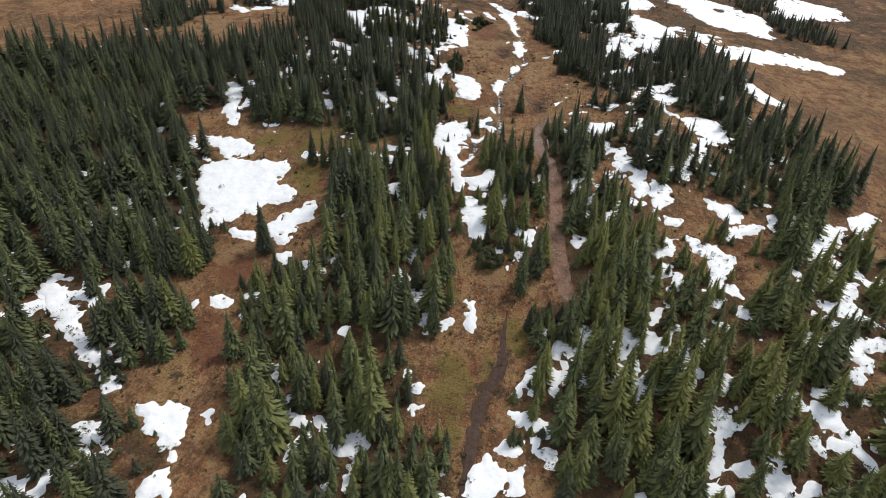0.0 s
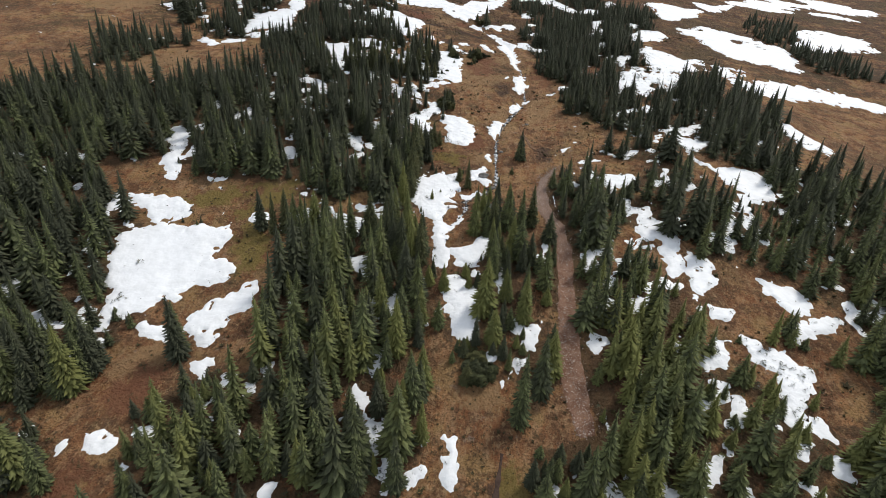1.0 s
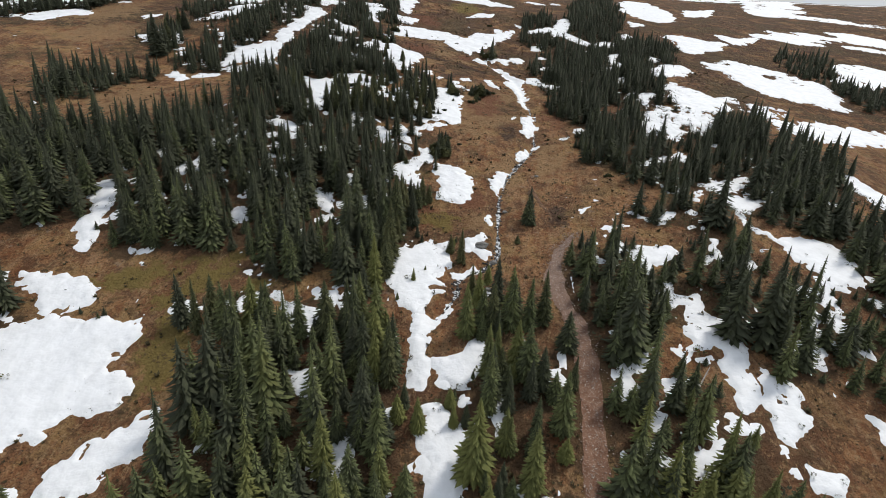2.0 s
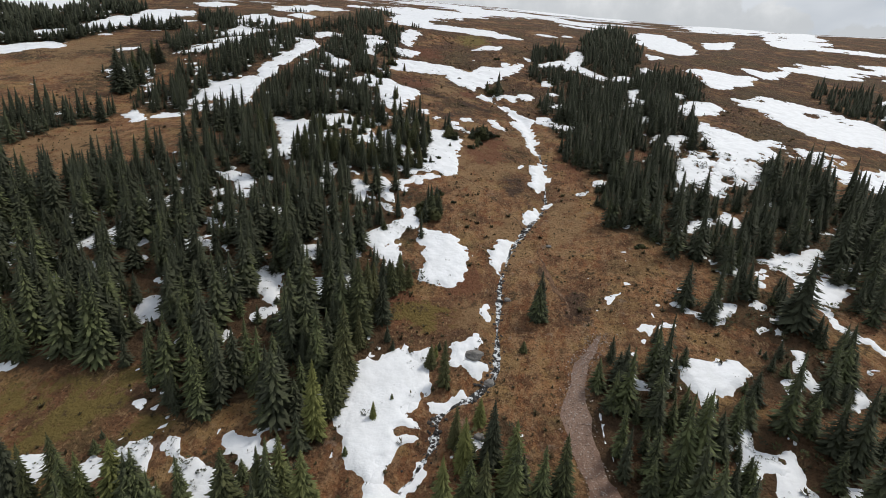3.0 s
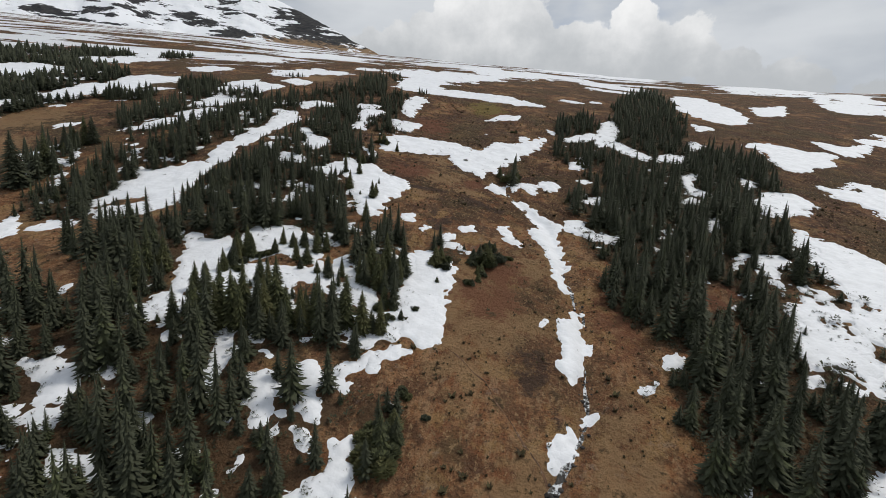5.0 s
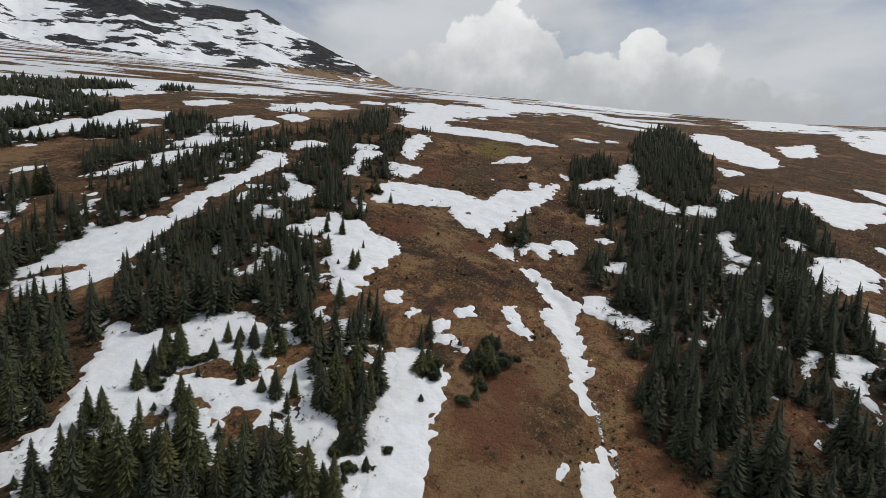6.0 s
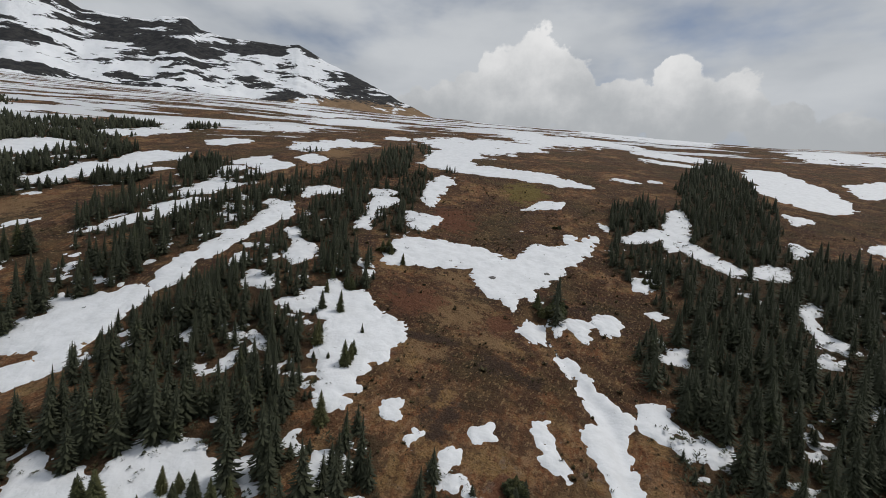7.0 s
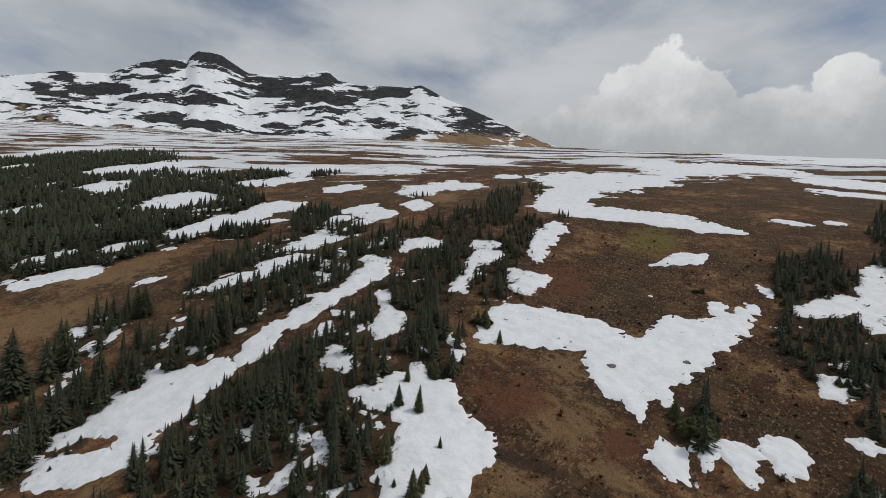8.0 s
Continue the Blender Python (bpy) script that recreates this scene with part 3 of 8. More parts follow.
opening((28, 46.2, 0.8, 0.8, 31, 1.16), (27.7, 44.4, 0.8, 0.8, 31, 1.16), (27.4, 43.4, 0.8, 0.8, 31, 1.16), (27.8, 45.3, 0.8, 0.8, 31, 1.16))
opening((7.7, 64.9, 5.5, 5.5, 9, 1.28), (15, 65.1, 2.7, 2.7, 9, 1.28), (6.9, 61.1, 4.2, 4.2, 9, 1.28), (17.7, 65.3, 2.2, 2.2, 9, 1.28), (5.1, 68.4, 2.7, 2.7, 9, 1.28), (11.8, 65.1, 3.5, 3.5, 9, 1.28), (8.8, 60, 2.7, 2.7, 9, 1.28))
opening((-40.1, 66.9, 4.1, 4.1, -47, 0.99), (-41.8, 60.4, 2.9, 2.9, -47, 0.99), (-40.5, 57.1, 1.5, 1.5, -47, 0.99), (-38.4, 67.8, 3.2, 3.2, -47, 0.99), (-41.5, 63.4, 3.1, 3.1, -47, 0.99), (-39.9, 55.6, 0.9, 0.9, -47, 0.99), (-39, 54.3, 0.8, 0.8, -47, 0.99))
opening((-37.3, 97.6, 4.6, 4.6, -30, 0.63), (-44.5, 98.2, 4, 4, -30, 0.63), (-33.6, 91.8, 2.4, 2.4, -30, 0.63), (-31.7, 87.8, 2.1, 2.1, -30, 0.63), (-48.5, 100, 1.9, 1.9, -30, 0.63), (-40.5, 97.9, 4.4, 4.4, -30, 0.63), (-30.9, 86.2, 1.9, 1.9, -30, 0.63), (-34.4, 94.2, 2.8, 2.8, -30, 0.63), (-32.3, 89.1, 2.3, 2.3, -30, 0.63))
opening((13.1, 135.2, 17.3, 17.3, 4, 0.62), (7.1, 156.3, 9.3, 9.3, 4, 0.62), (10.8, 127, 13, 13, 4, 0.62), (9.3, 166.1, 6.3, 6.3, 4, 0.62), (16.1, 148.8, 9.2, 9.2, 4, 0.62), (-1.2, 121.7, 4.7, 4.7, 4, 0.62), (29.6, 127, 2.4, 2.4, 4, 0.62), (19.9, 160, 2.1, 2.1, 4, 0.62), (10.8, 169.8, 4, 4, 4, 0.62), (6.3, 114.2, 2.4, 2.4, 4, 0.62))
opening((-36.6, 99.3, 2.6, 2.6, -45, 0.95), (-32.7, 100.3, 2.4, 2.4, -45, 0.95), (-28.9, 100.6, 1.6, 1.6, -45, 0.95), (-26.3, 100.6, 1.2, 1.2, -45, 0.95), (-24.1, 100.6, 1.1, 1.1, -45, 0.95), (-39.2, 100, 1.4, 1.4, -45, 0.95), (-21.5, 100.6, 1, 1, -45, 0.95), (-30.8, 100.6, 2.1, 2.1, -45, 0.95), (-19.2, 100.6, 0.9, 0.9, -45, 0.95), (-17.6, 100.6, 0.8, 0.8, -45, 0.95), (-14.1, 100.9, 0.8, 0.8, -45, 0.95), (-15.7, 100.9, 0.8, 0.8, -45, 0.95), (-23.1, 100.6, 1, 1, -45, 0.95), (-35.3, 99.7, 2.5, 2.5, -45, 0.95), (-41.1, 100.6, 0.8, 0.8, -45, 0.95), (-20.2, 100.6, 0.9, 0.9, -45, 0.95))
opening((-76.9, 146.4, 5.4, 5.4, -44, 0.37), (-80.8, 158.3, 5.1, 5.1, -44, 0.37), (-78.7, 151.8, 5.3, 5.3, -44, 0.37), (-81.9, 163.3, 4.3, 4.3, -44, 0.37), (-74.3, 143.1, 3.9, 3.9, -44, 0.37), (-81.2, 167.7, 2, 2, -44, 0.37), (-82.3, 161.9, 5, 5, -44, 0.37))
opening((37.4, 119, 2.3, 2.3, 30, 0.72), (40.1, 119.9, 1.8, 1.8, 30, 0.72), (33.9, 119, 1.4, 1.4, 30, 0.72), (32.5, 119.1, 1.2, 1.2, 30, 0.72), (35.2, 119, 1.7, 1.7, 30, 0.72), (42.3, 119.5, 0.8, 0.8, 30, 0.72))
opening((22.1, 140.6, 6.9, 6.9, 18, 0.77), (24, 164.8, 4.7, 4.7, 18, 0.77), (22.1, 148.8, 5.3, 5.3, 18, 0.77), (29.4, 139.6, 4.9, 4.9, 18, 0.77), (21.1, 158.5, 2.7, 2.7, 18, 0.77), (20.2, 154.1, 2.9, 2.9, 18, 0.77), (16.8, 135.2, 2.2, 2.2, 18, 0.77), (29.4, 164.3, 1.6, 1.6, 18, 0.77), (20.6, 160.9, 2.2, 2.2, 18, 0.77), (21.6, 147.4, 5.5, 5.5, 18, 0.77), (20.6, 139.1, 5.7, 5.7, 18, 0.77), (22.1, 167.2, 2.4, 2.4, 18, 0.77))
opening((7.8, 164.6, 8.7, 8.7, -2, 0.74), (7.3, 151.1, 7.1, 7.1, -2, 0.74), (4.9, 142.9, 5.6, 5.6, -2, 0.74), (6.8, 156.9, 8, 8, -2, 0.74), (-0.9, 141.5, 3.1, 3.1, -2, 0.74), (11.2, 168.5, 5.7, 5.7, -2, 0.74), (4.9, 135.2, 2.4, 2.4, -2, 0.74), (3.9, 170.4, 4.2, 4.2, -2, 0.74), (6.3, 145.8, 6.3, 6.3, -2, 0.74))
opening((40.2, 182.6, 2.1, 2.1, 21, 0.47), (39.2, 179.3, 1.9, 1.9, 21, 0.47), (38.7, 178, 1.7, 1.7, 21, 0.47), (42.3, 184.3, 0.8, 0.8, 21, 0.47), (39.6, 180.7, 2, 2, 21, 0.47), (37.3, 176.6, 0.8, 0.8, 21, 0.47))
opening((-2.6, 201.7, 13.5, 13.5, -6, 0.61), (-13.8, 217.7, 12.2, 12.2, -6, 0.61), (7.1, 172.7, 9.4, 9.4, -6, 0.61), (4.7, 188.8, 8, 8, -6, 0.61), (-3.4, 208.1, 11.8, 11.8, -6, 0.61), (-16.2, 216.9, 11.1, 11.1, -6, 0.61))
opening((20.3, 187.7, 3.6, 3.6, 15, 0.76), (21, 170.9, 3.4, 3.4, 15, 0.76), (19.4, 182.2, 2.6, 2.6, 15, 0.76), (19.7, 177, 2.6, 2.6, 15, 0.76), (20.3, 190.5, 2.8, 2.8, 15, 0.76), (20, 174.2, 2.6, 2.6, 15, 0.76), (19.7, 178.8, 2.5, 2.5, 15, 0.76), (19.7, 184.6, 3.2, 3.2, 15, 0.76), (24.3, 169.7, 1.3, 1.3, 15, 0.76))
opening((40.5, 180.4, 1.7, 1.7, 31, 0.68), (42.7, 181.5, 1.4, 1.4, 31, 0.68), (39.2, 178.6, 0.8, 0.8, 31, 0.68), (43.9, 182.7, 0.8, 0.8, 31, 0.68), (41.9, 181.1, 1.5, 1.5, 31, 0.68), (39.8, 179.4, 1.1, 1.1, 31, 0.68))

# snow fields: bearing, then discs (x, y, radius)
snow_field(34, 0.52, (59.7, 117.2, 4.6), (60.6, 113.3, 3.2), (59, 110.5, 1.2), (60.3, 116.5, 4.5))
snow_field(33, 0.76, (41, 89, 2.2), (41.3, 91, 1.8), (39.8, 86.8, 1.4), (39.3, 85.5, 0.7), (40.6, 92.3, 0.8), (41.8, 90.9, 1.6))
snow_field(45, 0.92, (43.9, 74, 1.9), (45.8, 72.4, 1.5), (43, 76, 0.9), (46.6, 72, 1.1), (45, 73.2, 1.7), (42.3, 77.2, 0.5))
snow_field(27, 0.62, (40.3, 207.3, 0.7), (41.1, 208, 0.5), (40.2, 206.4, 0.5), (41.6, 208.4, 0.5))
snow_field(30, 0.63, (43.9, 205.1, 0.5), (43.4, 204.3, 0.5))
snow_field(27, 0.68, (37.4, 201.4, 0.5), (38, 201.9, 0.5), (37.2, 200.9, 0.5))
snow_field(28, 0.26, (111.1, 222.4, 14.7), (102.2, 234.2, 8.5), (123.3, 230.8, 5.6), (103.1, 229.1, 9.8), (104.8, 237.5, 5.7))
snow_field(34, 0.34, (125.2, 181.9, 5.1), (90.2, 177.1, 3.3), (128.4, 179.8, 4.6), (99.4, 178.1, 2.9), (95.1, 177.6, 3.1), (116.6, 182.4, 2.6), (110.7, 180.8, 2.5), (105.3, 179.2, 2.4), (122, 182.4, 3.9), (114.4, 181.9, 2.6), (102.6, 178.7, 2.6), (108.5, 180.3, 2.4), (89.1, 177.1, 3.2), (130, 180.3, 3.4))
snow_field(35, 0.41, (87.9, 141.4, 4.3), (86.4, 147.7, 2.6), (86.6, 150.3, 1.7), (87.1, 144, 3.6), (88.6, 137, 1.2), (86.8, 152, 1))
snow_field(34, 0.26, (155.3, 247.6, 8.8), (159.5, 247.6, 7.7), (147, 244.1, 3.7), (153.3, 246.4, 7.9))
snow_field(33, 0.20, (181.3, 328.4, 4.3), (173.9, 323.1, 3.8), (167.4, 318.8, 3.5), (162.6, 315.7, 3.2), (155.6, 310.9, 2.9), (177.4, 325.7, 4), (159.5, 313.5, 3.2), (153, 309.2, 2.7), (170.4, 320.9, 3.7), (185.7, 328.4, 1.7), (164.8, 317, 3.4))
snow_field(34, 0.34, (88.4, 189.9, 1.7), (89.9, 190.8, 1.1), (88, 188.2, 0.8), (91, 191.4, 0.6), (87.1, 190.8, 0.6), (91.8, 191.9, 0.5), (87.9, 187.3, 0.5))
snow_field(31, 0.16, (218.2, 451.1, 19.1), (232, 480.6, 18.6), (202.5, 425.6, 14.9), (245.7, 502.2, 15.1), (259.5, 519.9, 10.1), (190.7, 407.9, 10.2), (267.3, 531.7, 8), (214.3, 441.3, 18.9), (226.1, 468.8, 19.1), (273.2, 539.5, 6), (279.1, 549.4, 4.5), (233.9, 486.5, 18.7), (255.5, 516, 12.1), (196.6, 417.7, 12.5))
snow_field(24, 0.17, (135.4, 379.7, 8.1), (129.7, 366.3, 6.8), (142.5, 389.7, 5.9), (146.8, 395.4, 4.5), (125.5, 360.6, 4.4), (132.6, 372.6, 7.4), (149.6, 399.6, 3.6), (121.9, 355.6, 2.4), (152.5, 403.2, 2.7), (138.3, 384, 7.3), (154.6, 406, 2), (119.8, 352.8, 1.2), (156.7, 408.9, 1.3))
snow_field(30, 0.23, (122, 293.1, 6.5), (129.3, 297, 3.4), (119.2, 287.4, 3.2), (132.2, 300.5, 2.6), (117.9, 298.2, 2.8), (135.1, 303.3, 1.8), (125.9, 293.8, 4.7), (137, 305.5, 1.3), (117.6, 284.6, 1.3), (131.3, 299.2, 2.9), (133.8, 302, 2.2), (116.3, 300.5, 1.2), (120.1, 295.7, 4.7), (137.6, 306.2, 1.2))
snow_field(24, 0.27, (77.5, 304.5, 3.2), (76, 301.2, 1.6), (75.8, 307.2, 1.5), (80.8, 304.9, 1.2), (75.3, 299.6, 0.8), (76.6, 302.5, 2.3), (74.8, 308.9, 0.5), (74.7, 298.7, 0.5))
snow_field(24, 0.32, (67.7, 279.2, 2.4), (66.2, 275.7, 1.5), (65.2, 273.7, 1.1), (66.7, 277.3, 1.9), (64.4, 272.1, 0.6), (69.6, 279.7, 1.2), (66.9, 280.7, 1.1), (63.9, 271.1, 0.5), (65.7, 275, 1.4), (63.4, 270.4, 0.5))
snow_field(-48, 0.85, (-58.1, 52.2, 1.6), (-60.4, 53.9, 1.3), (-56.1, 50.6, 1.3), (-50.8, 47.1, 1.2), (-62.6, 54.9, 1.2), (-49.4, 45.9, 1.1), (-48.1, 44.9, 0.9), (-54.9, 49.6, 0.9), (-59.2, 53.1, 1.5), (-52.4, 47.7, 0.7), (-61.4, 54.3, 1.3), (-53.9, 48.6, 0.5), (-57.3, 51.6, 1.6), (-47.5, 44.1, 0.5), (-53.2, 48.1, 0.5), (-51.8, 47.5, 0.9), (-63.7, 54.9, 0.4), (-48.9, 45.5, 1), (-50, 46.5, 1.1), (-56.5, 51, 1.5))
snow_field(-47, 1.02, (-44.6, 42, 0.8), (-45.2, 41.9, 0.7), (-46, 42, 0.3), (-43.9, 41.7, 0.3), (-44.4, 42.8, 0.3))
snow_field(-50, 1.12, (-43, 35.4, 1.4), (-41.7, 36.4, 0.9), (-43.6, 35.6, 1.2), (-42.4, 35.5, 1.3), (-42, 37.2, 0.5), (-44.9, 35.2, 0.3), (-42.2, 37.9, 0.3))
snow_field(-43, 1.20, (-34.7, 38.3, 1.8), (-36.2, 39.3, 1.5), (-33.4, 36.2, 1), (-32.8, 35.1, 0.7), (-37.7, 39.6, 0.8), (-32.3, 34.5, 0.6), (-33.9, 37.2, 1.3), (-38.5, 39.8, 0.5), (-31.8, 34, 0.3))
snow_field(-46, 1.37, (-32, 31, 1.1), (-32.9, 30.4, 0.5), (-32.1, 32.1, 0.5), (-30.9, 30.6, 0.4), (-33.3, 30.1, 0.3), (-32.1, 32.6, 0.3), (-30.5, 30.4, 0.3))
snow_field(-38, 1.21, (-31, 40.3, 0.5), (-30.6, 39.5, 0.4), (-30.4, 39, 0.3), (-30.8, 39.8, 0.4), (-31.2, 40.6, 0.3), (-30.8, 40.8, 0.3))
snow_field(-33, 0.89, (-37.3, 58, 1.1), (-38.3, 58.1, 0.7), (-36.9, 58, 1), (-39.1, 58.3, 0.3), (-35.9, 57.6, 0.3), (-37.5, 57.9, 1.1))
snow_field(-28, 1.14, (-24.7, 47.1, 1), (-24.6, 46.6, 0.9), (-24.3, 47.9, 0.4), (-25.8, 47.3, 0.3), (-23.7, 46.2, 0.3))
snow_field(-25, 1.32, (-19.1, 41.4, 0.8), (-20.2, 41.3, 0.8), (-18.3, 41.5, 0.7), (-21, 41.7, 0.3), (-17.7, 42, 0.3), (-18.4, 41.3, 0.7))
snow_field(-18, 1.48, (-11.2, 40, 1.2), (-11.8, 38.8, 1), (-13.6, 38.8, 0.8), (-14.6, 39.9, 0.8), (-11.4, 36.4, 0.6), (-11, 40.7, 1), (-15.2, 40.5, 0.6), (-11.3, 37.2, 0.5), (-11.5, 35.8, 0.6), (-15.9, 41.2, 0.3), (-12.8, 38.5, 0.6), (-11.5, 35, 0.3), (-14, 39.3, 0.8), (-10.4, 41.7, 0.3), (-16.4, 41.5, 0.3), (-11.2, 37.9, 0.4), (-15.5, 40.7, 0.5), (-11.4, 34.5, 0.3))
snow_field(-22, 1.64, (-14, 34.2, 0.6), (-13.8, 33.5, 0.5), (-13.7, 34.9, 0.3), (-14.1, 33, 0.3), (-13.9, 33.8, 0.6))
snow_field(-5, 0.95, (-5.7, 62.4, 1.3), (-6.8, 62.9, 0.5), (-5.3, 63.2, 0.7), (-6, 61.5, 0.6), (-5.3, 62, 0.8), (-4.9, 63.8, 0.3))
snow_field(-4, 1.03, (-3.7, 58.2, 0.5), (-4.2, 58.6, 0.3), (-3.6, 57.7, 0.3), (-3.3, 58.6, 0.3))
snow_field(-1, 1.03, (-0.4, 58.5, 0.4), (-0.3, 58, 0.3), (-0.8, 58.8, 0.3), (-0.2, 57.6, 0.3))
snow_field(3, 0.99, (2.9, 61, 0.5), (2.8, 61.8, 0.5), (3, 59.8, 0.4), (3, 58.6, 0.4), (3, 59.2, 0.4), (2.9, 60.5, 0.4), (2.6, 62.2, 0.3), (2.9, 61.4, 0.5), (3.2, 59.2, 0.3), (3, 58.4, 0.3), (3, 61.9, 0.3), (3, 60.1, 0.4))
snow_field(-6, 1.26, (-4.6, 48.2, 0.4), (-5.5, 48, 0.3), (-5.1, 48.1, 0.4), (-4.3, 48.5, 0.3), (-5.8, 48.2, 0.3))
snow_field(-6, 1.33, (-4.4, 45.5, 0.6), (-3.9, 46.1, 0.3), (-5.1, 45.8, 0.3), (-4.3, 44.9, 0.3))
snow_field(12, 1.18, (12, 51.6, 0.9), (11.6, 50.5, 0.7), (10.8, 49.6, 0.5), (10.3, 49, 0.5), (12, 51.8, 0.8), (9.9, 48.5, 0.3), (11.8, 51, 0.9), (12.8, 52.3, 0.3), (11.2, 50.1, 0.6), (10, 48.8, 0.4))
snow_field(17, 1.17, (15.2, 50.9, 1.3), (15.3, 49.5, 0.8), (16.1, 51.5, 0.7), (15.4, 48.6, 0.4), (15.4, 48, 0.3), (14.4, 51.7, 0.5), (15.4, 47.4, 0.3), (15.2, 50.6, 1.3))
snow_field(14, 1.33, (10.9, 45.3, 1.2), (12.5, 44, 0.9), (9.7, 45.7, 0.7), (13, 43.7, 0.8), (11.6, 44.3, 0.9), (8.8, 46.1, 0.3), (13.5, 44.2, 0.3), (11.6, 46.3, 0.3))
snow_field(11, 1.47, (9.1, 41.3, 1.1), (7.7, 41, 0.6), (10.3, 41.7, 0.3), (6.9, 41, 0.3), (8.3, 41.1, 0.8), (9.5, 41.4, 0.8))
snow_field(7, 1.62, (5.1, 37, 1.8), (5.9, 37.9, 1.5), (4.2, 36.7, 1.5), (3.6, 35.9, 0.7))
snow_field(13, 1.62, (8.9, 36.6, 0.9), (9, 37.6, 0.8), (8.2, 35.9, 0.3), (9.6, 38.3, 0.3), (9.6, 35.9, 0.3))
snow_field(18, 1.45, (13.4, 40.4, 0.7), (13.5, 39.9, 0.5), (14, 40.8, 0.3), (12.8, 40.8, 0.3), (13.7, 39.4, 0.3))
snow_field(25, 0.98, (25.7, 55.1, 0.8), (26.6, 55.6, 0.6), (27.3, 56.1, 0.3), (25.4, 54.2, 0.3), (24.9, 55.5, 0.3), (27.8, 56.4, 0.3), (26.2, 55.4, 0.7))
snow_field(26, 0.71, (35.9, 73.3, 1.1), (37.2, 73.9, 0.7), (38, 74.6, 0.4), (36.7, 73.6, 1), (35.4, 72.6, 0.6), (35.2, 73.5, 0.6), (38.5, 74.9, 0.3), (37.6, 74.2, 0.6))
snow_field(35, 1.24, (28.5, 40.5, 0.5), (28.3, 41.1, 0.3), (28.3, 39.9, 0.3), (28.9, 40.4, 0.3))
snow_field(20, 1.13, (19.2, 50.7, 1), (20.3, 51.3, 0.3), (18.2, 51.4, 0.3), (19.5, 49.6, 0.3), (18.8, 51, 0.7))
snow_field(27, 1.06, (26.6, 50.8, 0.5), (26.4, 50, 0.3), (26.3, 49.3, 0.3), (27, 51.3, 0.3), (26.3, 48.8, 0.3), (26.5, 50.3, 0.4), (26.2, 51.1, 0.3))
snow_field(33, 0.72, (45.8, 71.6, 1.5), (44.8, 69.1, 1.2), (44.1, 67.3, 0.8), (45.5, 70.7, 1.4), (43.7, 66.5, 0.6), (44.4, 68.1, 1), (45.4, 72.6, 0.8), (46.9, 72.1, 0.7), (43.3, 65.6, 0.3), (43.1, 65, 0.3), (43.5, 66, 0.4))
snow_field(37, 0.79, (45.4, 60.3, 0.8), (45.1, 59.7, 0.6), (46.2, 60.9, 0.4), (46.8, 61.3, 0.3), (44.6, 59.3, 0.3), (45.8, 60.6, 0.6))
snow_field(36, 0.85, (41, 56.9, 0.4), (41.6, 57.2, 0.3), (40.9, 56.5, 0.3), (41, 57, 0.3))
snow_field(36, 0.91, (38.8, 53.4, 0.3), (38.7, 52.7, 0.3), (39.2, 53.7, 0.3))
snow_field(41, 0.62, (69.2, 80.1, 2), (71.8, 82.5, 1.6), (67.2, 77.7, 1.3), (73.3, 83.9, 1.4), (65.9, 76.3, 0.9), (74.8, 85, 1), (70.7, 81.4, 1.8), (68.2, 78.9, 1.7), (64.9, 75.1, 0.6), (75.8, 85.7, 0.7), (64.4, 74.3, 0.3), (74, 84.5, 1.3), (76.4, 86, 0.4), (64, 74.1, 0.4), (66.5, 76.9, 1.1), (65.4, 75.6, 0.7), (63.5, 73.6, 0.3), (72.5, 83, 1.5))
snow_field(43, 0.56, (80.6, 88, 1.6), (83.2, 89.7, 1.5), (85.4, 91.2, 1.3), (79.7, 86.4, 0.8), (81.7, 88.7, 1.6), (84.3, 90.4, 1.4), (79.4, 85.7, 0.4), (85.7, 92.3, 0.5), (80.3, 87.5, 1.4))
snow_field(44, 0.70, (64.6, 67, 1.3), (63.5, 65.3, 1.1), (62.7, 64, 0.8), (65.8, 67.8, 0.8), (62.2, 63.2, 0.7), (61.7, 62.5, 0.5), (66.5, 68.2, 0.5), (64, 66.1, 1.1), (67.2, 68.6, 0.3), (61.5, 61.8, 0.3), (62.9, 64.6, 0.8), (65.3, 67.4, 1), (67.7, 68.9, 0.3))
snow_field(47, 0.79, (59.2, 54.9, 1.1), (57.5, 52.6, 1.1), (56.1, 51, 0.9), (60.6, 55.3, 0.9), (55.4, 50.1, 0.8), (61.8, 55.7, 0.8), (54.6, 49.4, 0.7), (58, 53.8, 0.8), (56.8, 51.6, 1), (62.5, 56.1, 0.6), (63.2, 56.4, 0.3), (54.5, 49.3, 0.7), (63.7, 56.5, 0.3), (59.8, 55.1, 1), (55.7, 50.6, 0.9), (58.5, 54.3, 0.9), (61.2, 55.5, 0.9), (54.4, 49.1, 0.6))
snow_field(46, 0.90, (49, 47, 0.6), (49.7, 47.4, 0.3), (48.4, 46.5, 0.3), (50.2, 47.8, 0.3), (49.3, 47.1, 0.5), (48.7, 46.9, 0.5))
snow_field(48, 0.94, (48.4, 43.7, 1.8), (49.6, 42.6, 1.5), (47.6, 44.6, 0.9), (50.4, 41.8, 0.7))
snow_field(43, 0.95, (43.6, 46.3, 0.6), (44.3, 46.6, 0.5), (44.9, 47.1, 0.3), (43, 45.6, 0.3), (45.4, 47.5, 0.3), (43.4, 46.1, 0.5), (42.7, 45.3, 0.3), (44, 46.4, 0.6))
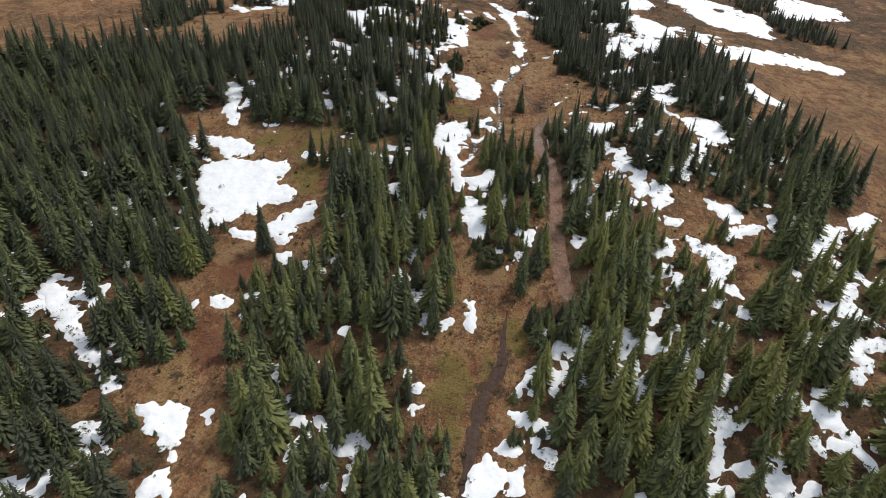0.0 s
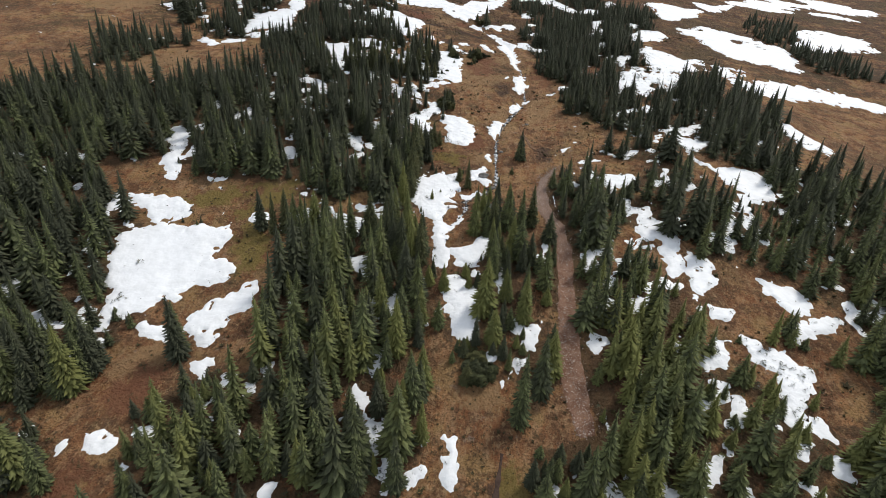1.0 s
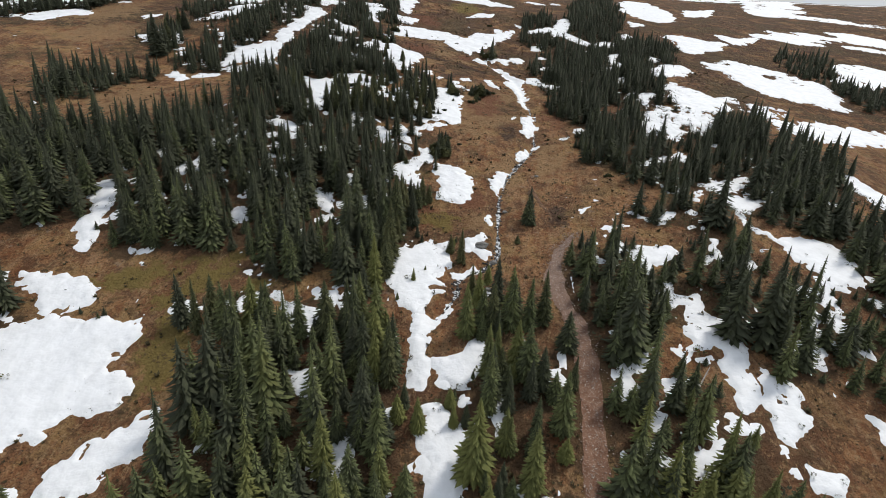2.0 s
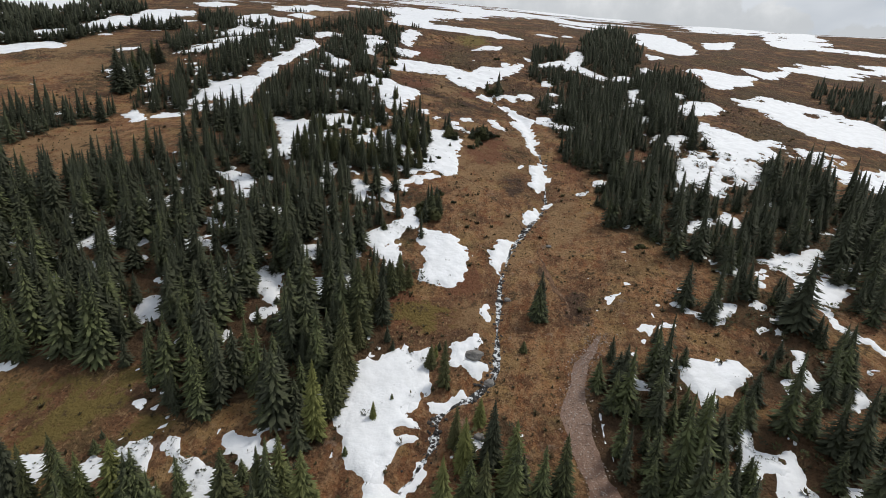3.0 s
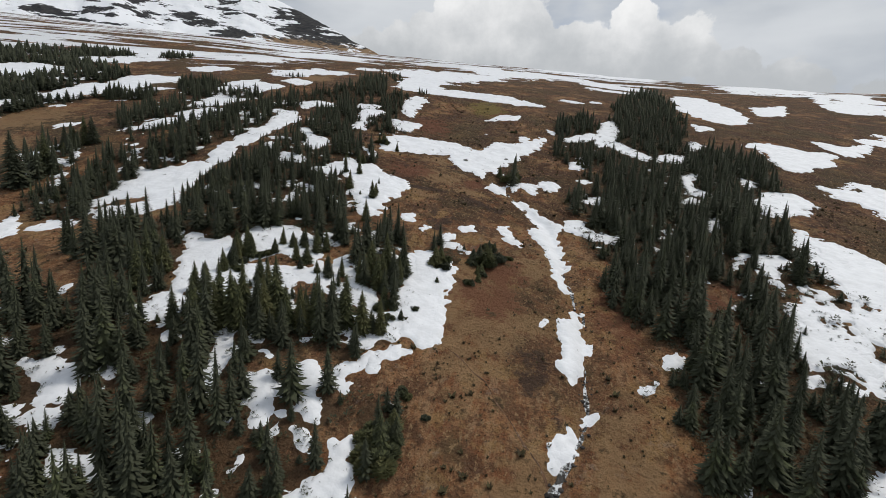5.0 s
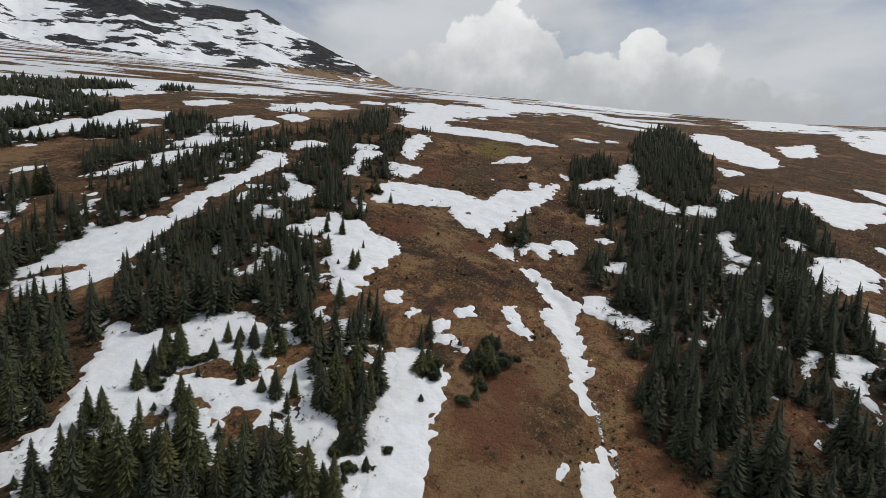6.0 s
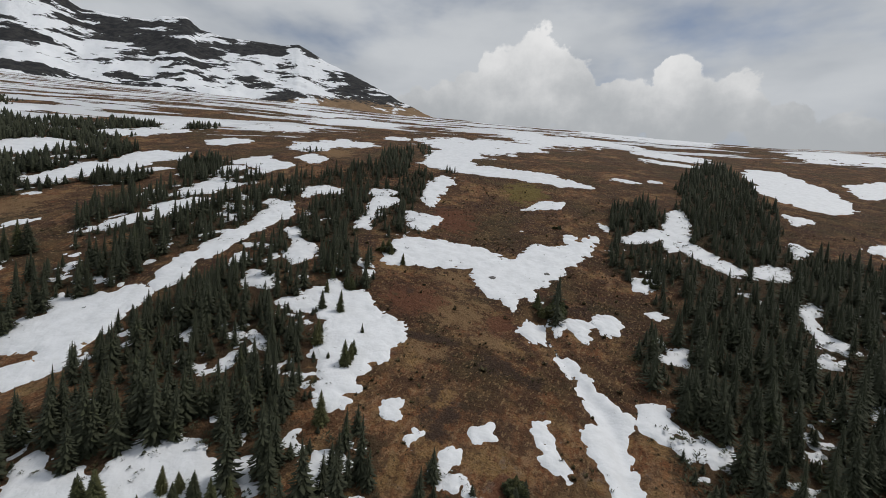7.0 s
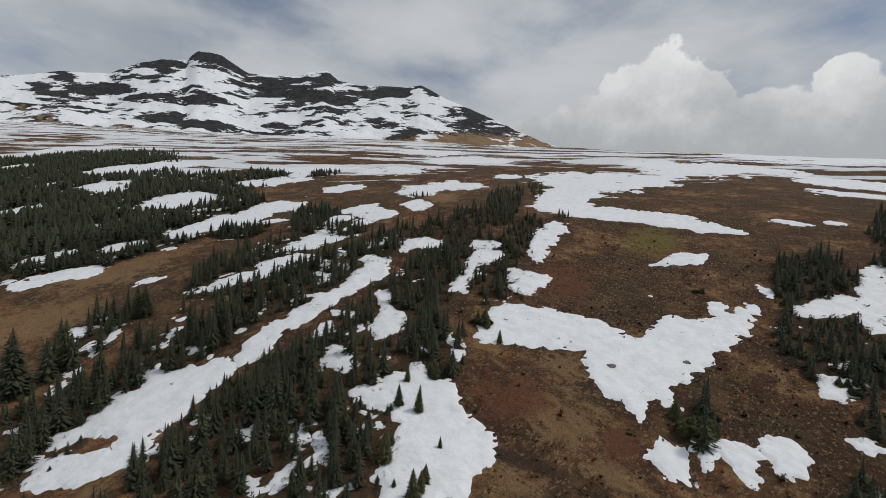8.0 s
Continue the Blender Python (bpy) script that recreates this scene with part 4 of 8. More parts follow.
snow_field(40, 1.12, (35.9, 43, 1.2), (38.1, 43.1, 0.8), (35.8, 44.1, 0.9), (34.5, 40.5, 0.5), (38.7, 43.5, 0.7), (33.7, 39.5, 0.5), (35.8, 44.8, 0.7), (37.4, 42.7, 0.6), (35.2, 41.7, 0.5), (33.2, 38.8, 0.4), (32.8, 38.3, 0.4), (34.2, 40.1, 0.5), (34.9, 41.1, 0.4), (32.3, 37.6, 0.3), (35.6, 45.7, 0.3), (32.5, 37.9, 0.4), (36.8, 42.2, 0.3), (39.4, 43.2, 0.3), (35.4, 42.4, 0.7), (38.6, 44.1, 0.3), (35.8, 43.4, 1.1))
snow_field(46, 1.13, (39.3, 36.9, 1.3), (40, 39.1, 1), (39.7, 38.1, 1), (40.9, 39.7, 0.3), (38.5, 35.8, 0.3))
snow_field(29, 0.78, (37.2, 67, 0.7), (36.8, 65.8, 0.6), (36.7, 65, 0.5), (37, 66.5, 0.6), (37.8, 67.7, 0.3), (36.4, 64.6, 0.3))
snow_field(-37, 0.71, (-46.5, 85.1, 6.6), (-45.2, 81.2, 5.6), (-40.8, 90.3, 2.7), (-38.2, 83.6, 2.1), (-34.8, 83.6, 1.7), (-52.7, 87.5, 2), (-46, 78.9, 4.1), (-42.3, 89.3, 3.5), (-38.7, 91.6, 1.4), (-36.6, 83.8, 2), (-49.9, 86.2, 4.2), (-40.3, 83.6, 2.6), (-48.1, 76.3, 1.4))
snow_field(-32, 0.85, (-33.5, 75.4, 2.6), (-30.2, 78.7, 2.1), (-32.5, 72.9, 1.3), (-29.5, 80.6, 1.2), (-32.2, 77.3, 1.8), (-29.1, 81.5, 0.6), (-31.9, 72, 0.6), (-31.1, 78, 1.9))
snow_field(-40, 0.86, (-38.5, 72.7, 0.9), (-40.1, 72.8, 0.8), (-41, 73.1, 0.6), (-39.4, 72.7, 0.8), (-37.7, 72, 0.3), (-41.7, 73.5, 0.3), (-40.5, 72.9, 0.8))
snow_field(-37, 0.59, (-50.5, 94.9, 2.4), (-54.1, 96.1, 1.3), (-48.3, 95.4, 1.5), (-56.5, 96.3, 1), (-52.7, 95.9, 1.5), (-55.5, 96.2, 1.1), (-57.4, 96.6, 0.6), (-49.7, 94.9, 2.2), (-51.3, 93.8, 1.3))
snow_field(-34, 0.48, (-58.6, 115, 1.9), (-57.6, 112.5, 1.4), (-56.9, 109.4, 1.2), (-56.5, 107.3, 1), (-55.9, 106, 0.9), (-57.1, 110.8, 1.2), (-54.8, 104.4, 0.7), (-57.9, 117.1, 0.6), (-54.3, 103.5, 0.7), (-56.7, 108, 1.1), (-55.3, 105.1, 0.8), (-58.1, 113.8, 1.7), (-53.8, 103, 0.5), (-60, 115.3, 0.9), (-56.4, 106.7, 0.9), (-58.5, 115.5, 1.6))
snow_field(-27, 0.64, (-33.3, 95.6, 0.7), (-34.2, 95.3, 0.6), (-34.9, 95.4, 0.3), (-32.9, 96.2, 0.3), (-33.8, 95.5, 0.6))
snow_field(-36, 0.99, (-30, 68.1, 1.3), (-30.8, 68.1, 0.8), (-31.6, 68.3, 0.3), (-28.8, 68.1, 0.3), (-30.1, 68, 1.2))
snow_field(-28, 1.05, (-22, 68.6, 0.6), (-21.8, 68, 0.5), (-22.6, 69, 0.3), (-21.5, 67.5, 0.3), (-22.2, 68.7, 0.5))
snow_field(-30, 1.07, (-23, 66.7, 0.4), (-22.8, 66.2, 0.3), (-23.4, 66.8, 0.3), (-22.6, 65.7, 0.3), (-22.9, 67.1, 0.3))
snow_field(-12, 1.06, (-7.9, 71, 1.1), (-8.4, 70, 0.8), (-7.2, 71.9, 0.7), (-6.6, 72.6, 0.3), (-8.4, 69.1, 0.3))
snow_field(-12, 1.33, (-5.9, 62.3, 1.2), (-6.1, 61.3, 0.9), (-5.3, 63.3, 0.6), (-5.6, 62.6, 1.1), (-4.9, 64, 0.3))
snow_field(-11, 1.51, (-4.3, 58, 0.9), (-5.1, 58.4, 0.5), (-3.5, 58.6, 0.3), (-4.3, 57.9, 0.9), (-5.5, 58.6, 0.3), (-4.7, 58.2, 0.7))
snow_field(-6, 1.52, (-1, 58.1, 0.7), (-1.6, 58.5, 0.3), (-0.5, 58.7, 0.3), (-0.3, 57.6, 0.3))
snow_field(-4, 0.59, (-3.8, 108.7, 3.8), (-3.4, 103.2, 2.5), (-2, 112.2, 2), (-3.4, 104.8, 3.1), (-3.4, 100.6, 1.3), (-1.2, 114, 0.8), (-2.5, 110.7, 2.8))
snow_field(-3, 0.71, (-1.2, 97.4, 1.4), (-1.5, 95.3, 1), (-1.4, 92.9, 0.8), (-0.9, 90.1, 0.8), (-1.1, 91.6, 0.8), (-0.7, 89.2, 0.8), (-1.5, 93.9, 0.8), (-1.4, 96.5, 1.2), (-2.2, 98.4, 0.5), (-1, 88.2, 0.3), (0.1, 98.3, 0.3), (-1, 90.9, 0.8))
snow_field(1, 0.73, (3.9, 90.3, 1.7), (5.5, 92, 1.3), (5.9, 93.4, 1), (2.2, 90.7, 0.8), (6, 94, 0.8), (3.4, 90.2, 1.5), (5, 91.2, 1.2), (1.2, 91, 0.3))
snow_field(1, 0.88, (3.6, 81.5, 2.2), (3.6, 76.7, 1.7), (2, 84.2, 1.5), (3.5, 79.2, 1.4), (5.5, 82.8, 0.8), (2.5, 83, 1.7), (1, 84.9, 0.5), (3.3, 77.8, 1.4))
snow_field(5, 0.80, (8.5, 86.2, 1.1), (8.6, 84.7, 0.6), (8.6, 83.8, 0.3), (9.2, 86.8, 0.5), (7.4, 86.8, 0.3), (8.6, 85.5, 0.9), (8.8, 83.2, 0.3), (8.6, 84.3, 0.5))
snow_field(9, 0.93, (11.1, 77.2, 1), (11.9, 77.8, 0.4), (10.2, 77.7, 0.3), (11.8, 76.4, 0.3), (12.2, 78.1, 0.3))
snow_field(11, 0.95, (13, 75.8, 1.2), (12.7, 74.6, 0.8), (13.6, 77.1, 0.7), (14, 77.9, 0.3), (13.4, 76.5, 0.9), (14.4, 78.3, 0.3))
snow_field(10, 1.05, (11.1, 71.7, 0.5), (11.7, 72.1, 0.3), (11, 71, 0.3), (10.9, 72.1, 0.3))
snow_field(-15, 0.67, (-16.8, 95.4, 1.5), (-18, 96.1, 0.6), (-15.8, 96.4, 0.5), (-16.2, 94.5, 0.8), (-16.9, 94.8, 1.1), (-18.5, 96.5, 0.3))
snow_field(-15, 0.76, (-14.3, 87.5, 1.3), (-15.1, 87.9, 0.7), (-13.2, 86.6, 0.3), (-13.4, 88.5, 0.3), (-14.7, 86.8, 0.7), (-15.7, 88.3, 0.3))
snow_field(23, 0.63, (35.6, 98.4, 2.2), (34.2, 96.2, 1.4), (37.1, 100.1, 0.9), (34.9, 97.2, 1.8), (38.1, 101, 0.3))
snow_field(26, 0.66, (37.7, 95.3, 1.5), (37.3, 91.4, 1.2), (37.4, 93.4, 1.3), (37.2, 90.1, 1.1), (38.6, 96.9, 0.9), (39.2, 97.9, 0.5), (36.7, 89.2, 0.6), (37.3, 92.3, 1.2), (37.4, 94.2, 1.4), (39.6, 98.5, 0.3), (38.3, 96.3, 1.1))
snow_field(27, 0.60, (42.4, 100.3, 0.7), (43, 101, 0.4), (42.3, 99.4, 0.3), (43.4, 101.4, 0.3), (42.3, 99, 0.3), (41.7, 100.7, 0.3), (42.3, 99.9, 0.5))
snow_field(38, 0.69, (52.7, 85.3, 2.4), (51.5, 87.4, 1.3), (52.9, 83.8, 1.3), (51.1, 88.8, 0.6), (51.8, 86.5, 1.9), (54.3, 85.5, 1.1))
snow_field(41, 0.73, (54.5, 80.5, 0.9), (52.9, 80, 0.9), (50.7, 79.1, 0.9), (55.9, 81, 0.7), (51.8, 79.5, 0.9), (56.8, 81.4, 0.5), (50, 78.4, 0.4), (57.4, 81.9, 0.3), (53.8, 80.3, 0.9), (55.3, 80.7, 0.9), (58, 82.1, 0.3), (49.4, 77.9, 0.3), (52.3, 79.7, 0.8))
snow_field(33, 0.76, (40.6, 81.3, 1.3), (42, 81.7, 0.6), (39.6, 80.9, 0.5), (39.9, 82.5, 0.3), (42.8, 82, 0.3), (41.3, 81.5, 1))
snow_field(33, 0.86, (37.8, 74.8, 0.9), (36.8, 73.9, 0.8), (38.8, 76.1, 0.7), (35.9, 73, 0.7), (38.3, 75.4, 0.8), (35.4, 72.3, 0.3), (39.7, 76.6, 0.3), (37.3, 74.3, 0.8), (36.3, 73.4, 0.7), (35.6, 72.9, 0.5))
snow_field(38, 0.83, (43.3, 74.5, 0.7), (42.9, 73.7, 0.4), (44, 74.8, 0.4), (42.6, 73.2, 0.3), (44.6, 75.2, 0.3), (43.1, 74.2, 0.6), (43.8, 74.8, 0.5))
snow_field(41, 0.85, (46.1, 71.4, 1.5), (45, 69.9, 1), (47.6, 71.9, 0.8), (44, 69, 0.5), (45.2, 72.6, 0.6), (45.9, 70.4, 1.2), (48.5, 72.4, 0.3), (43.5, 68.6, 0.3), (44.5, 69.4, 0.7), (44.7, 73.2, 0.3))
snow_field(35, 0.98, (34.6, 67.5, 0.4), (33.8, 67.2, 0.4), (35.2, 67.9, 0.3), (33.4, 67.1, 0.4), (35.7, 68.3, 0.3), (34.2, 67.4, 0.4), (34.7, 67.6, 0.4), (36.3, 68.6, 0.3), (33.1, 67, 0.3))
snow_field(39, 0.98, (37.4, 65.8, 0.5), (37.1, 65, 0.4), (37.8, 66.3, 0.3), (36.8, 64.6, 0.3), (37.3, 65.4, 0.4), (37.5, 66, 0.4))
snow_field(31, 0.59, (51.1, 103, 0.7), (50.5, 101.6, 0.7), (49.8, 100, 0.6), (49.3, 98.8, 0.6), (48.7, 97.5, 0.5), (50.1, 100.7, 0.7), (48.2, 96.3, 0.5), (49, 98.2, 0.6), (50.8, 102.3, 0.7), (48, 95.7, 0.4), (48.4, 96.8, 0.5), (49.5, 99.4, 0.6), (50.9, 103.8, 0.3), (51.8, 103.3, 0.3), (50.3, 101.2, 0.7), (47.9, 95.7, 0.4))
snow_field(45, 0.99, (41.5, 61.7, 0.4), (42.4, 62.1, 0.4), (43.1, 62.3, 0.3), (41.9, 61.8, 0.4), (40.9, 61.6, 0.3), (42.7, 62.2, 0.4), (43.5, 62.3, 0.3), (41.5, 61.3, 0.3))
snow_field(2, 0.60, (8.3, 135.4, 1.1), (9.1, 137.4, 1), (9.6, 138.7, 1), (8.2, 134, 0.8), (8.2, 133.4, 0.7), (8.7, 136.3, 1), (10.3, 139.4, 0.5), (8.2, 134.6, 0.9), (10.8, 139.8, 0.3))
snow_field(0, 0.74, (6.9, 123.7, 0.3), (7, 122.7, 0.3), (6.9, 123.3, 0.3), (7, 122.3, 0.3), (6.9, 123.8, 0.3))
snow_field(-1, 0.88, (5.9, 113.3, 0.9), (4, 115.5, 0.8), (4.8, 116.4, 0.7), (4.1, 114.1, 0.6), (6.4, 113.4, 0.9), (5.5, 117, 0.6), (5.2, 113.5, 0.6), (4, 114.7, 0.7), (7, 114.1, 0.3), (4.4, 113.3, 0.3), (4.6, 116.2, 0.7))
snow_field(-13, 1.02, (-4.2, 108.8, 4.1), (-3.3, 104.7, 3.4), (-2.5, 111.5, 2.1), (-2.7, 101.6, 1.6), (-1.1, 113.8, 1), (-3.5, 105.2, 3.8), (-0.5, 114.2, 1), (-2.5, 99.6, 0.6), (-2.3, 110.7, 2.3), (-0.1, 115.2, 0.5), (0.2, 109.7, 0.4))
snow_field(-4, 1.00, (3.6, 108.5, 0.6), (2.6, 108.1, 0.5), (4.2, 109, 0.4), (2.1, 107.9, 0.5), (4.7, 109.5, 0.3), (3.2, 108.3, 0.6), (1.6, 107.9, 0.3), (5.1, 109.8, 0.3))
snow_field(-2, 1.16, (5, 103.2, 0.4), (5.1, 102.7, 0.4), (5.1, 103.7, 0.3), (5, 102.5, 0.3), (4.7, 103.5, 0.3))
snow_field(-9, 1.25, (1, 99.5, 0.3), (1.4, 100.1, 0.3), (1.8, 100.7, 0.3), (0.7, 99, 0.3), (1.9, 101.3, 0.3), (0.5, 98.3, 0.3), (0.9, 99.3, 0.3), (1.3, 99.9, 0.3))
snow_field(-39, 1.11, (-18.2, 96.9, 1.4), (-16.8, 97, 1.3), (-19.8, 97.6, 0.7), (-20.6, 97.9, 0.5), (-21.4, 98.6, 0.4), (-22, 99.2, 0.3), (-22.6, 99.6, 0.3), (-15.6, 96.3, 0.4), (-19, 97.2, 1.1), (-21.6, 98.8, 0.3), (-21.1, 98.3, 0.3), (-16.9, 97.1, 1.3), (-22.3, 99.5, 0.3))
snow_field(-45, 1.02, (-24.7, 98, 0.7), (-25.6, 98.4, 0.6), (-26.5, 98.4, 0.3), (-24, 97.3, 0.3), (-24.4, 97.7, 0.5), (-25.1, 98.2, 0.7))
snow_field(-31, 1.17, (-13, 98.5, 0.7), (-12.7, 98.1, 0.6), (-13.7, 98.8, 0.3), (-12.1, 97.9, 0.3), (-13, 99.1, 0.3))
snow_field(-29, 0.69, (-23.9, 120.3, 1.1), (-21.6, 118.9, 1.1), (-20.7, 117.5, 0.7), (-22.7, 119.5, 0.9), (-24.1, 121.4, 0.7), (-20.1, 116.7, 0.4), (-24.2, 122.2, 0.4), (-21, 118, 0.9), (-19.7, 116.2, 0.3), (-24.2, 122.7, 0.3), (-20.7, 116.7, 0.3))
snow_field(-41, 0.70, (-34.4, 113, 1.2), (-34.8, 113.5, 1), (-34.5, 111.8, 0.4), (-33.1, 113.2, 0.3), (-35, 114.6, 0.3))
snow_field(-35, 0.58, (-33.7, 124.8, 0.6), (-33.1, 124.2, 0.3), (-34.3, 124.8, 0.3), (-33.5, 125.4, 0.3), (-32.9, 123.9, 0.3))
snow_field(29, 0.79, (32.6, 114.4, 2.3), (34.6, 115, 1.7), (36.2, 115.8, 0.8), (32, 112.2, 0.8), (31.6, 111.3, 0.3), (36.8, 116, 0.4))
snow_field(34, 0.54, (54.6, 132.5, 2.8), (54.2, 139.2, 2.5), (57, 141.1, 2), (50.5, 138.4, 1.7), (58.6, 142.5, 1.4), (49.3, 137, 1.3), (47.9, 135.2, 0.8), (59.9, 143.5, 1), (53, 136.8, 1), (53.8, 130.1, 1.2), (53.4, 134.2, 1.6), (55.8, 140, 2.2), (60.9, 144.5, 0.6), (47.1, 134.2, 0.6), (52.1, 139.2, 1.6), (48.5, 136.2, 0.9), (61.7, 145.1, 0.5), (46.7, 133.5, 0.5), (57.2, 131.9, 0.7), (55.2, 134.2, 1.5), (52.3, 135.6, 0.4), (46.3, 132.7, 0.3), (53.4, 137.4, 1.4), (62.3, 145.5, 0.3), (45.7, 132.1, 0.3), (53.8, 130.7, 1.6))
snow_field(39, 0.62, (53.3, 121.5, 1), (52.5, 123.2, 0.8), (53.9, 120.7, 1), (52.7, 128, 0.7), (52.4, 125.9, 0.6), (52.6, 127.1, 0.7), (52.1, 124.7, 0.5), (52.8, 122.5, 0.9), (52.6, 129, 0.5), (52.1, 124, 0.6), (52.2, 125.3, 0.6), (54.1, 120.4, 0.9), (52.5, 126.5, 0.7), (52.5, 129.6, 0.3), (52.8, 128.2, 0.7))
snow_field(28, 0.65, (38.6, 126.1, 1), (37.8, 124.8, 0.8), (37.2, 123.7, 0.6), (39.5, 126.6, 0.6), (40.1, 127.1, 0.3), (38.2, 125.4, 0.9), (37.5, 124.3, 0.7), (37, 123, 0.3), (37.1, 123.6, 0.6))
snow_field(24, 0.62, (35.1, 130.1, 0.5), (35.9, 130.6, 0.3), (36.3, 130.9, 0.3), (34.6, 130.3, 0.3), (35.4, 130.3, 0.4), (35.1, 129.5, 0.3))
snow_field(37, 0.72, (43.3, 114, 0.7), (43.8, 118.2, 0.7), (43.2, 115.2, 0.5), (43.5, 117.2, 0.5), (43.3, 116, 0.4), (44.3, 114.1, 0.3), (43.3, 116.8, 0.4), (43.2, 114.5, 0.6), (43.1, 113.3, 0.3), (44.5, 118.6, 0.3), (43.7, 117.7, 0.6), (44.7, 114.2, 0.3), (43.4, 118.8, 0.3))
snow_field(36, 0.75, (41.3, 114.1, 0.5), (42, 114.4, 0.3), (40.9, 113.4, 0.3), (42.4, 114.7, 0.3), (41.1, 113.9, 0.5), (41.6, 114.3, 0.4), (40.7, 113.1, 0.3))
snow_field(41, 0.72, (47.6, 112.6, 1.1), (47.8, 114.1, 0.6), (50.1, 116.6, 0.6), (48.9, 116, 0.5), (48, 115.5, 0.5), (49.5, 116.3, 0.6), (47.7, 114.7, 0.5), (47.5, 112, 0.8), (47.7, 113.4, 0.8), (50.7, 116.6, 0.3), (48.3, 115.7, 0.5), (47.1, 112.2, 0.7), (47.6, 111.3, 0.3))
snow_field(32, 0.93, (31.8, 106.4, 0.3), (31.6, 106.9, 0.3), (31.6, 106.1, 0.3))
snow_field(35, 0.92, (33.3, 105.2, 0.9), (33.7, 107.9, 0.5), (34.8, 105.1, 0.5), (33.4, 107, 0.5), (32.7, 104.2, 0.4), (33.2, 106.2, 0.5), (35.2, 104.9, 0.5), (34.2, 105.2, 0.6), (32.4, 103.6, 0.3), (32.9, 104.6, 0.6), (33.6, 108.4, 0.3), (33.6, 107.6, 0.5), (33.3, 106.4, 0.5), (35.5, 104.7, 0.3))
snow_field(-10, 0.87, (0, 133.6, 3.2), (-0.4, 129.6, 2.8), (-1.4, 135.9, 2.6), (0, 131.6, 3.1), (-3.7, 137.4, 0.8))
snow_field(6, 0.65, (14, 148.9, 0.9), (13.9, 147.8, 0.6), (14.7, 149.9, 0.4), (13.5, 146.9, 0.3), (15.1, 150.5, 0.3), (14.3, 149.3, 0.7), (13.9, 148.3, 0.7), (13.4, 146.5, 0.3))
snow_field(-35, 0.48, (-38.2, 165.1, 3.5), (-37.2, 160.4, 2.2), (-41.4, 167.8, 2.4), (-36.4, 156.9, 1.4), (-35.2, 154.4, 1.3), (-38.2, 167.8, 2.2), (-44.1, 169.3, 1.2), (-34.4, 152.9, 1.1), (-37.7, 163.3, 3.1), (-36.9, 158.4, 1.6), (-35.9, 155.6, 1.2), (-31.7, 149.4, 0.7), (-33.9, 151.9, 0.8), (-45.4, 170.1, 0.7), (-33, 150.4, 0.4), (-42.7, 168.6, 1.8), (-38.9, 166.3, 3.4), (-37.7, 162.1, 2.7), (-32.5, 150.2, 0.4), (-33.4, 151.2, 0.4))
snow_field(-27, 0.48, (-25.6, 163.9, 1.9), (-28.9, 163.8, 1.9), (-29.8, 163, 1.7), (-29.4, 161.5, 0.9), (-23.6, 162.4, 0.7), (-27.2, 163.9, 1.9), (-30.4, 163.3, 1.4), (-29.2, 160.7, 0.6), (-23, 161.6, 0.5), (-24.3, 163.1, 1.1), (-22.4, 160.9, 0.3), (-29, 160, 0.3), (-31.9, 163.5, 0.3))
snow_field(-26, 0.43, (-31.6, 172.5, 4.4), (-27.1, 172.1, 3.6), (-23.6, 169.5, 1.3), (-32.8, 170.4, 2.7), (-34.9, 173.4, 1.9), (-24.8, 170.8, 2.1), (-22.6, 168.1, 0.5))
snow_field(-16, 0.52, (-12.8, 163.6, 1.6), (-12.3, 163.9, 1.5), (-14.2, 163.6, 0.7), (-12, 165.4, 0.4), (-14.9, 163.7, 0.3), (-12.8, 162, 0.3))
snow_field(-10, 0.51, (-5.5, 175.2, 3.4), (-4.7, 164.3, 3.2), (-5.5, 170.5, 3.4), (-4.2, 161, 3.1), (-7, 177, 2.5), (-4.5, 167.7, 2.5), (-5.5, 172.2, 3.3))
snow_field(-17, 0.32, (-23.1, 201.5, 5.7), (-27.8, 208.2, 3.4), (-22.4, 193.8, 3.4), (-29.5, 210.6, 2.9), (-21.4, 190.4, 2.6), (-26.1, 205.5, 4.1), (-20.7, 187.7, 1.8), (-23.1, 197.1, 4.1), (-19.4, 203.2, 2.4))
snow_field(-13, 0.63, (-5.8, 156.1, 0.8), (-8.2, 153.8, 0.7), (-6.9, 155.2, 0.7), (-5.1, 156.4, 0.6), (-7.6, 154.5, 0.6), (-8, 152.9, 0.4), (-6.3, 155.7, 0.7), (-4.2, 156.5, 0.3), (-7.7, 152.4, 0.3), (-5.8, 156.9, 0.3), (-7.4, 154.8, 0.6), (-4.5, 156.7, 0.3), (-8, 153.4, 0.6))
snow_field(-17, 0.65, (-10.6, 151.4, 0.5), (-10, 152.3, 0.5), (-9.5, 152.9, 0.4), (-9.1, 153.6, 0.3), (-10.8, 151.2, 0.5), (-10.4, 151.7, 0.5), (-8.8, 154.2, 0.3), (-9.7, 152.6, 0.4), (-9.2, 153.2, 0.4), (-10.8, 150.6, 0.3))
snow_field(-27, 0.70, (-18.2, 146.2, 1.4), (-17.3, 144.3, 1), (-16.8, 143.5, 0.7), (-17.6, 145.1, 1.1), (-19.6, 146.6, 0.5), (-16.2, 142.7, 0.3), (-17.5, 147.5, 0.3), (-20.2, 146.7, 0.3))
snow_field(-22, 0.67, (-14, 149.1, 1.3), (-13.8, 148.7, 1.2), (-13.3, 149.9, 0.6), (-15.3, 149.7, 0.3), (-13, 147.8, 0.3))
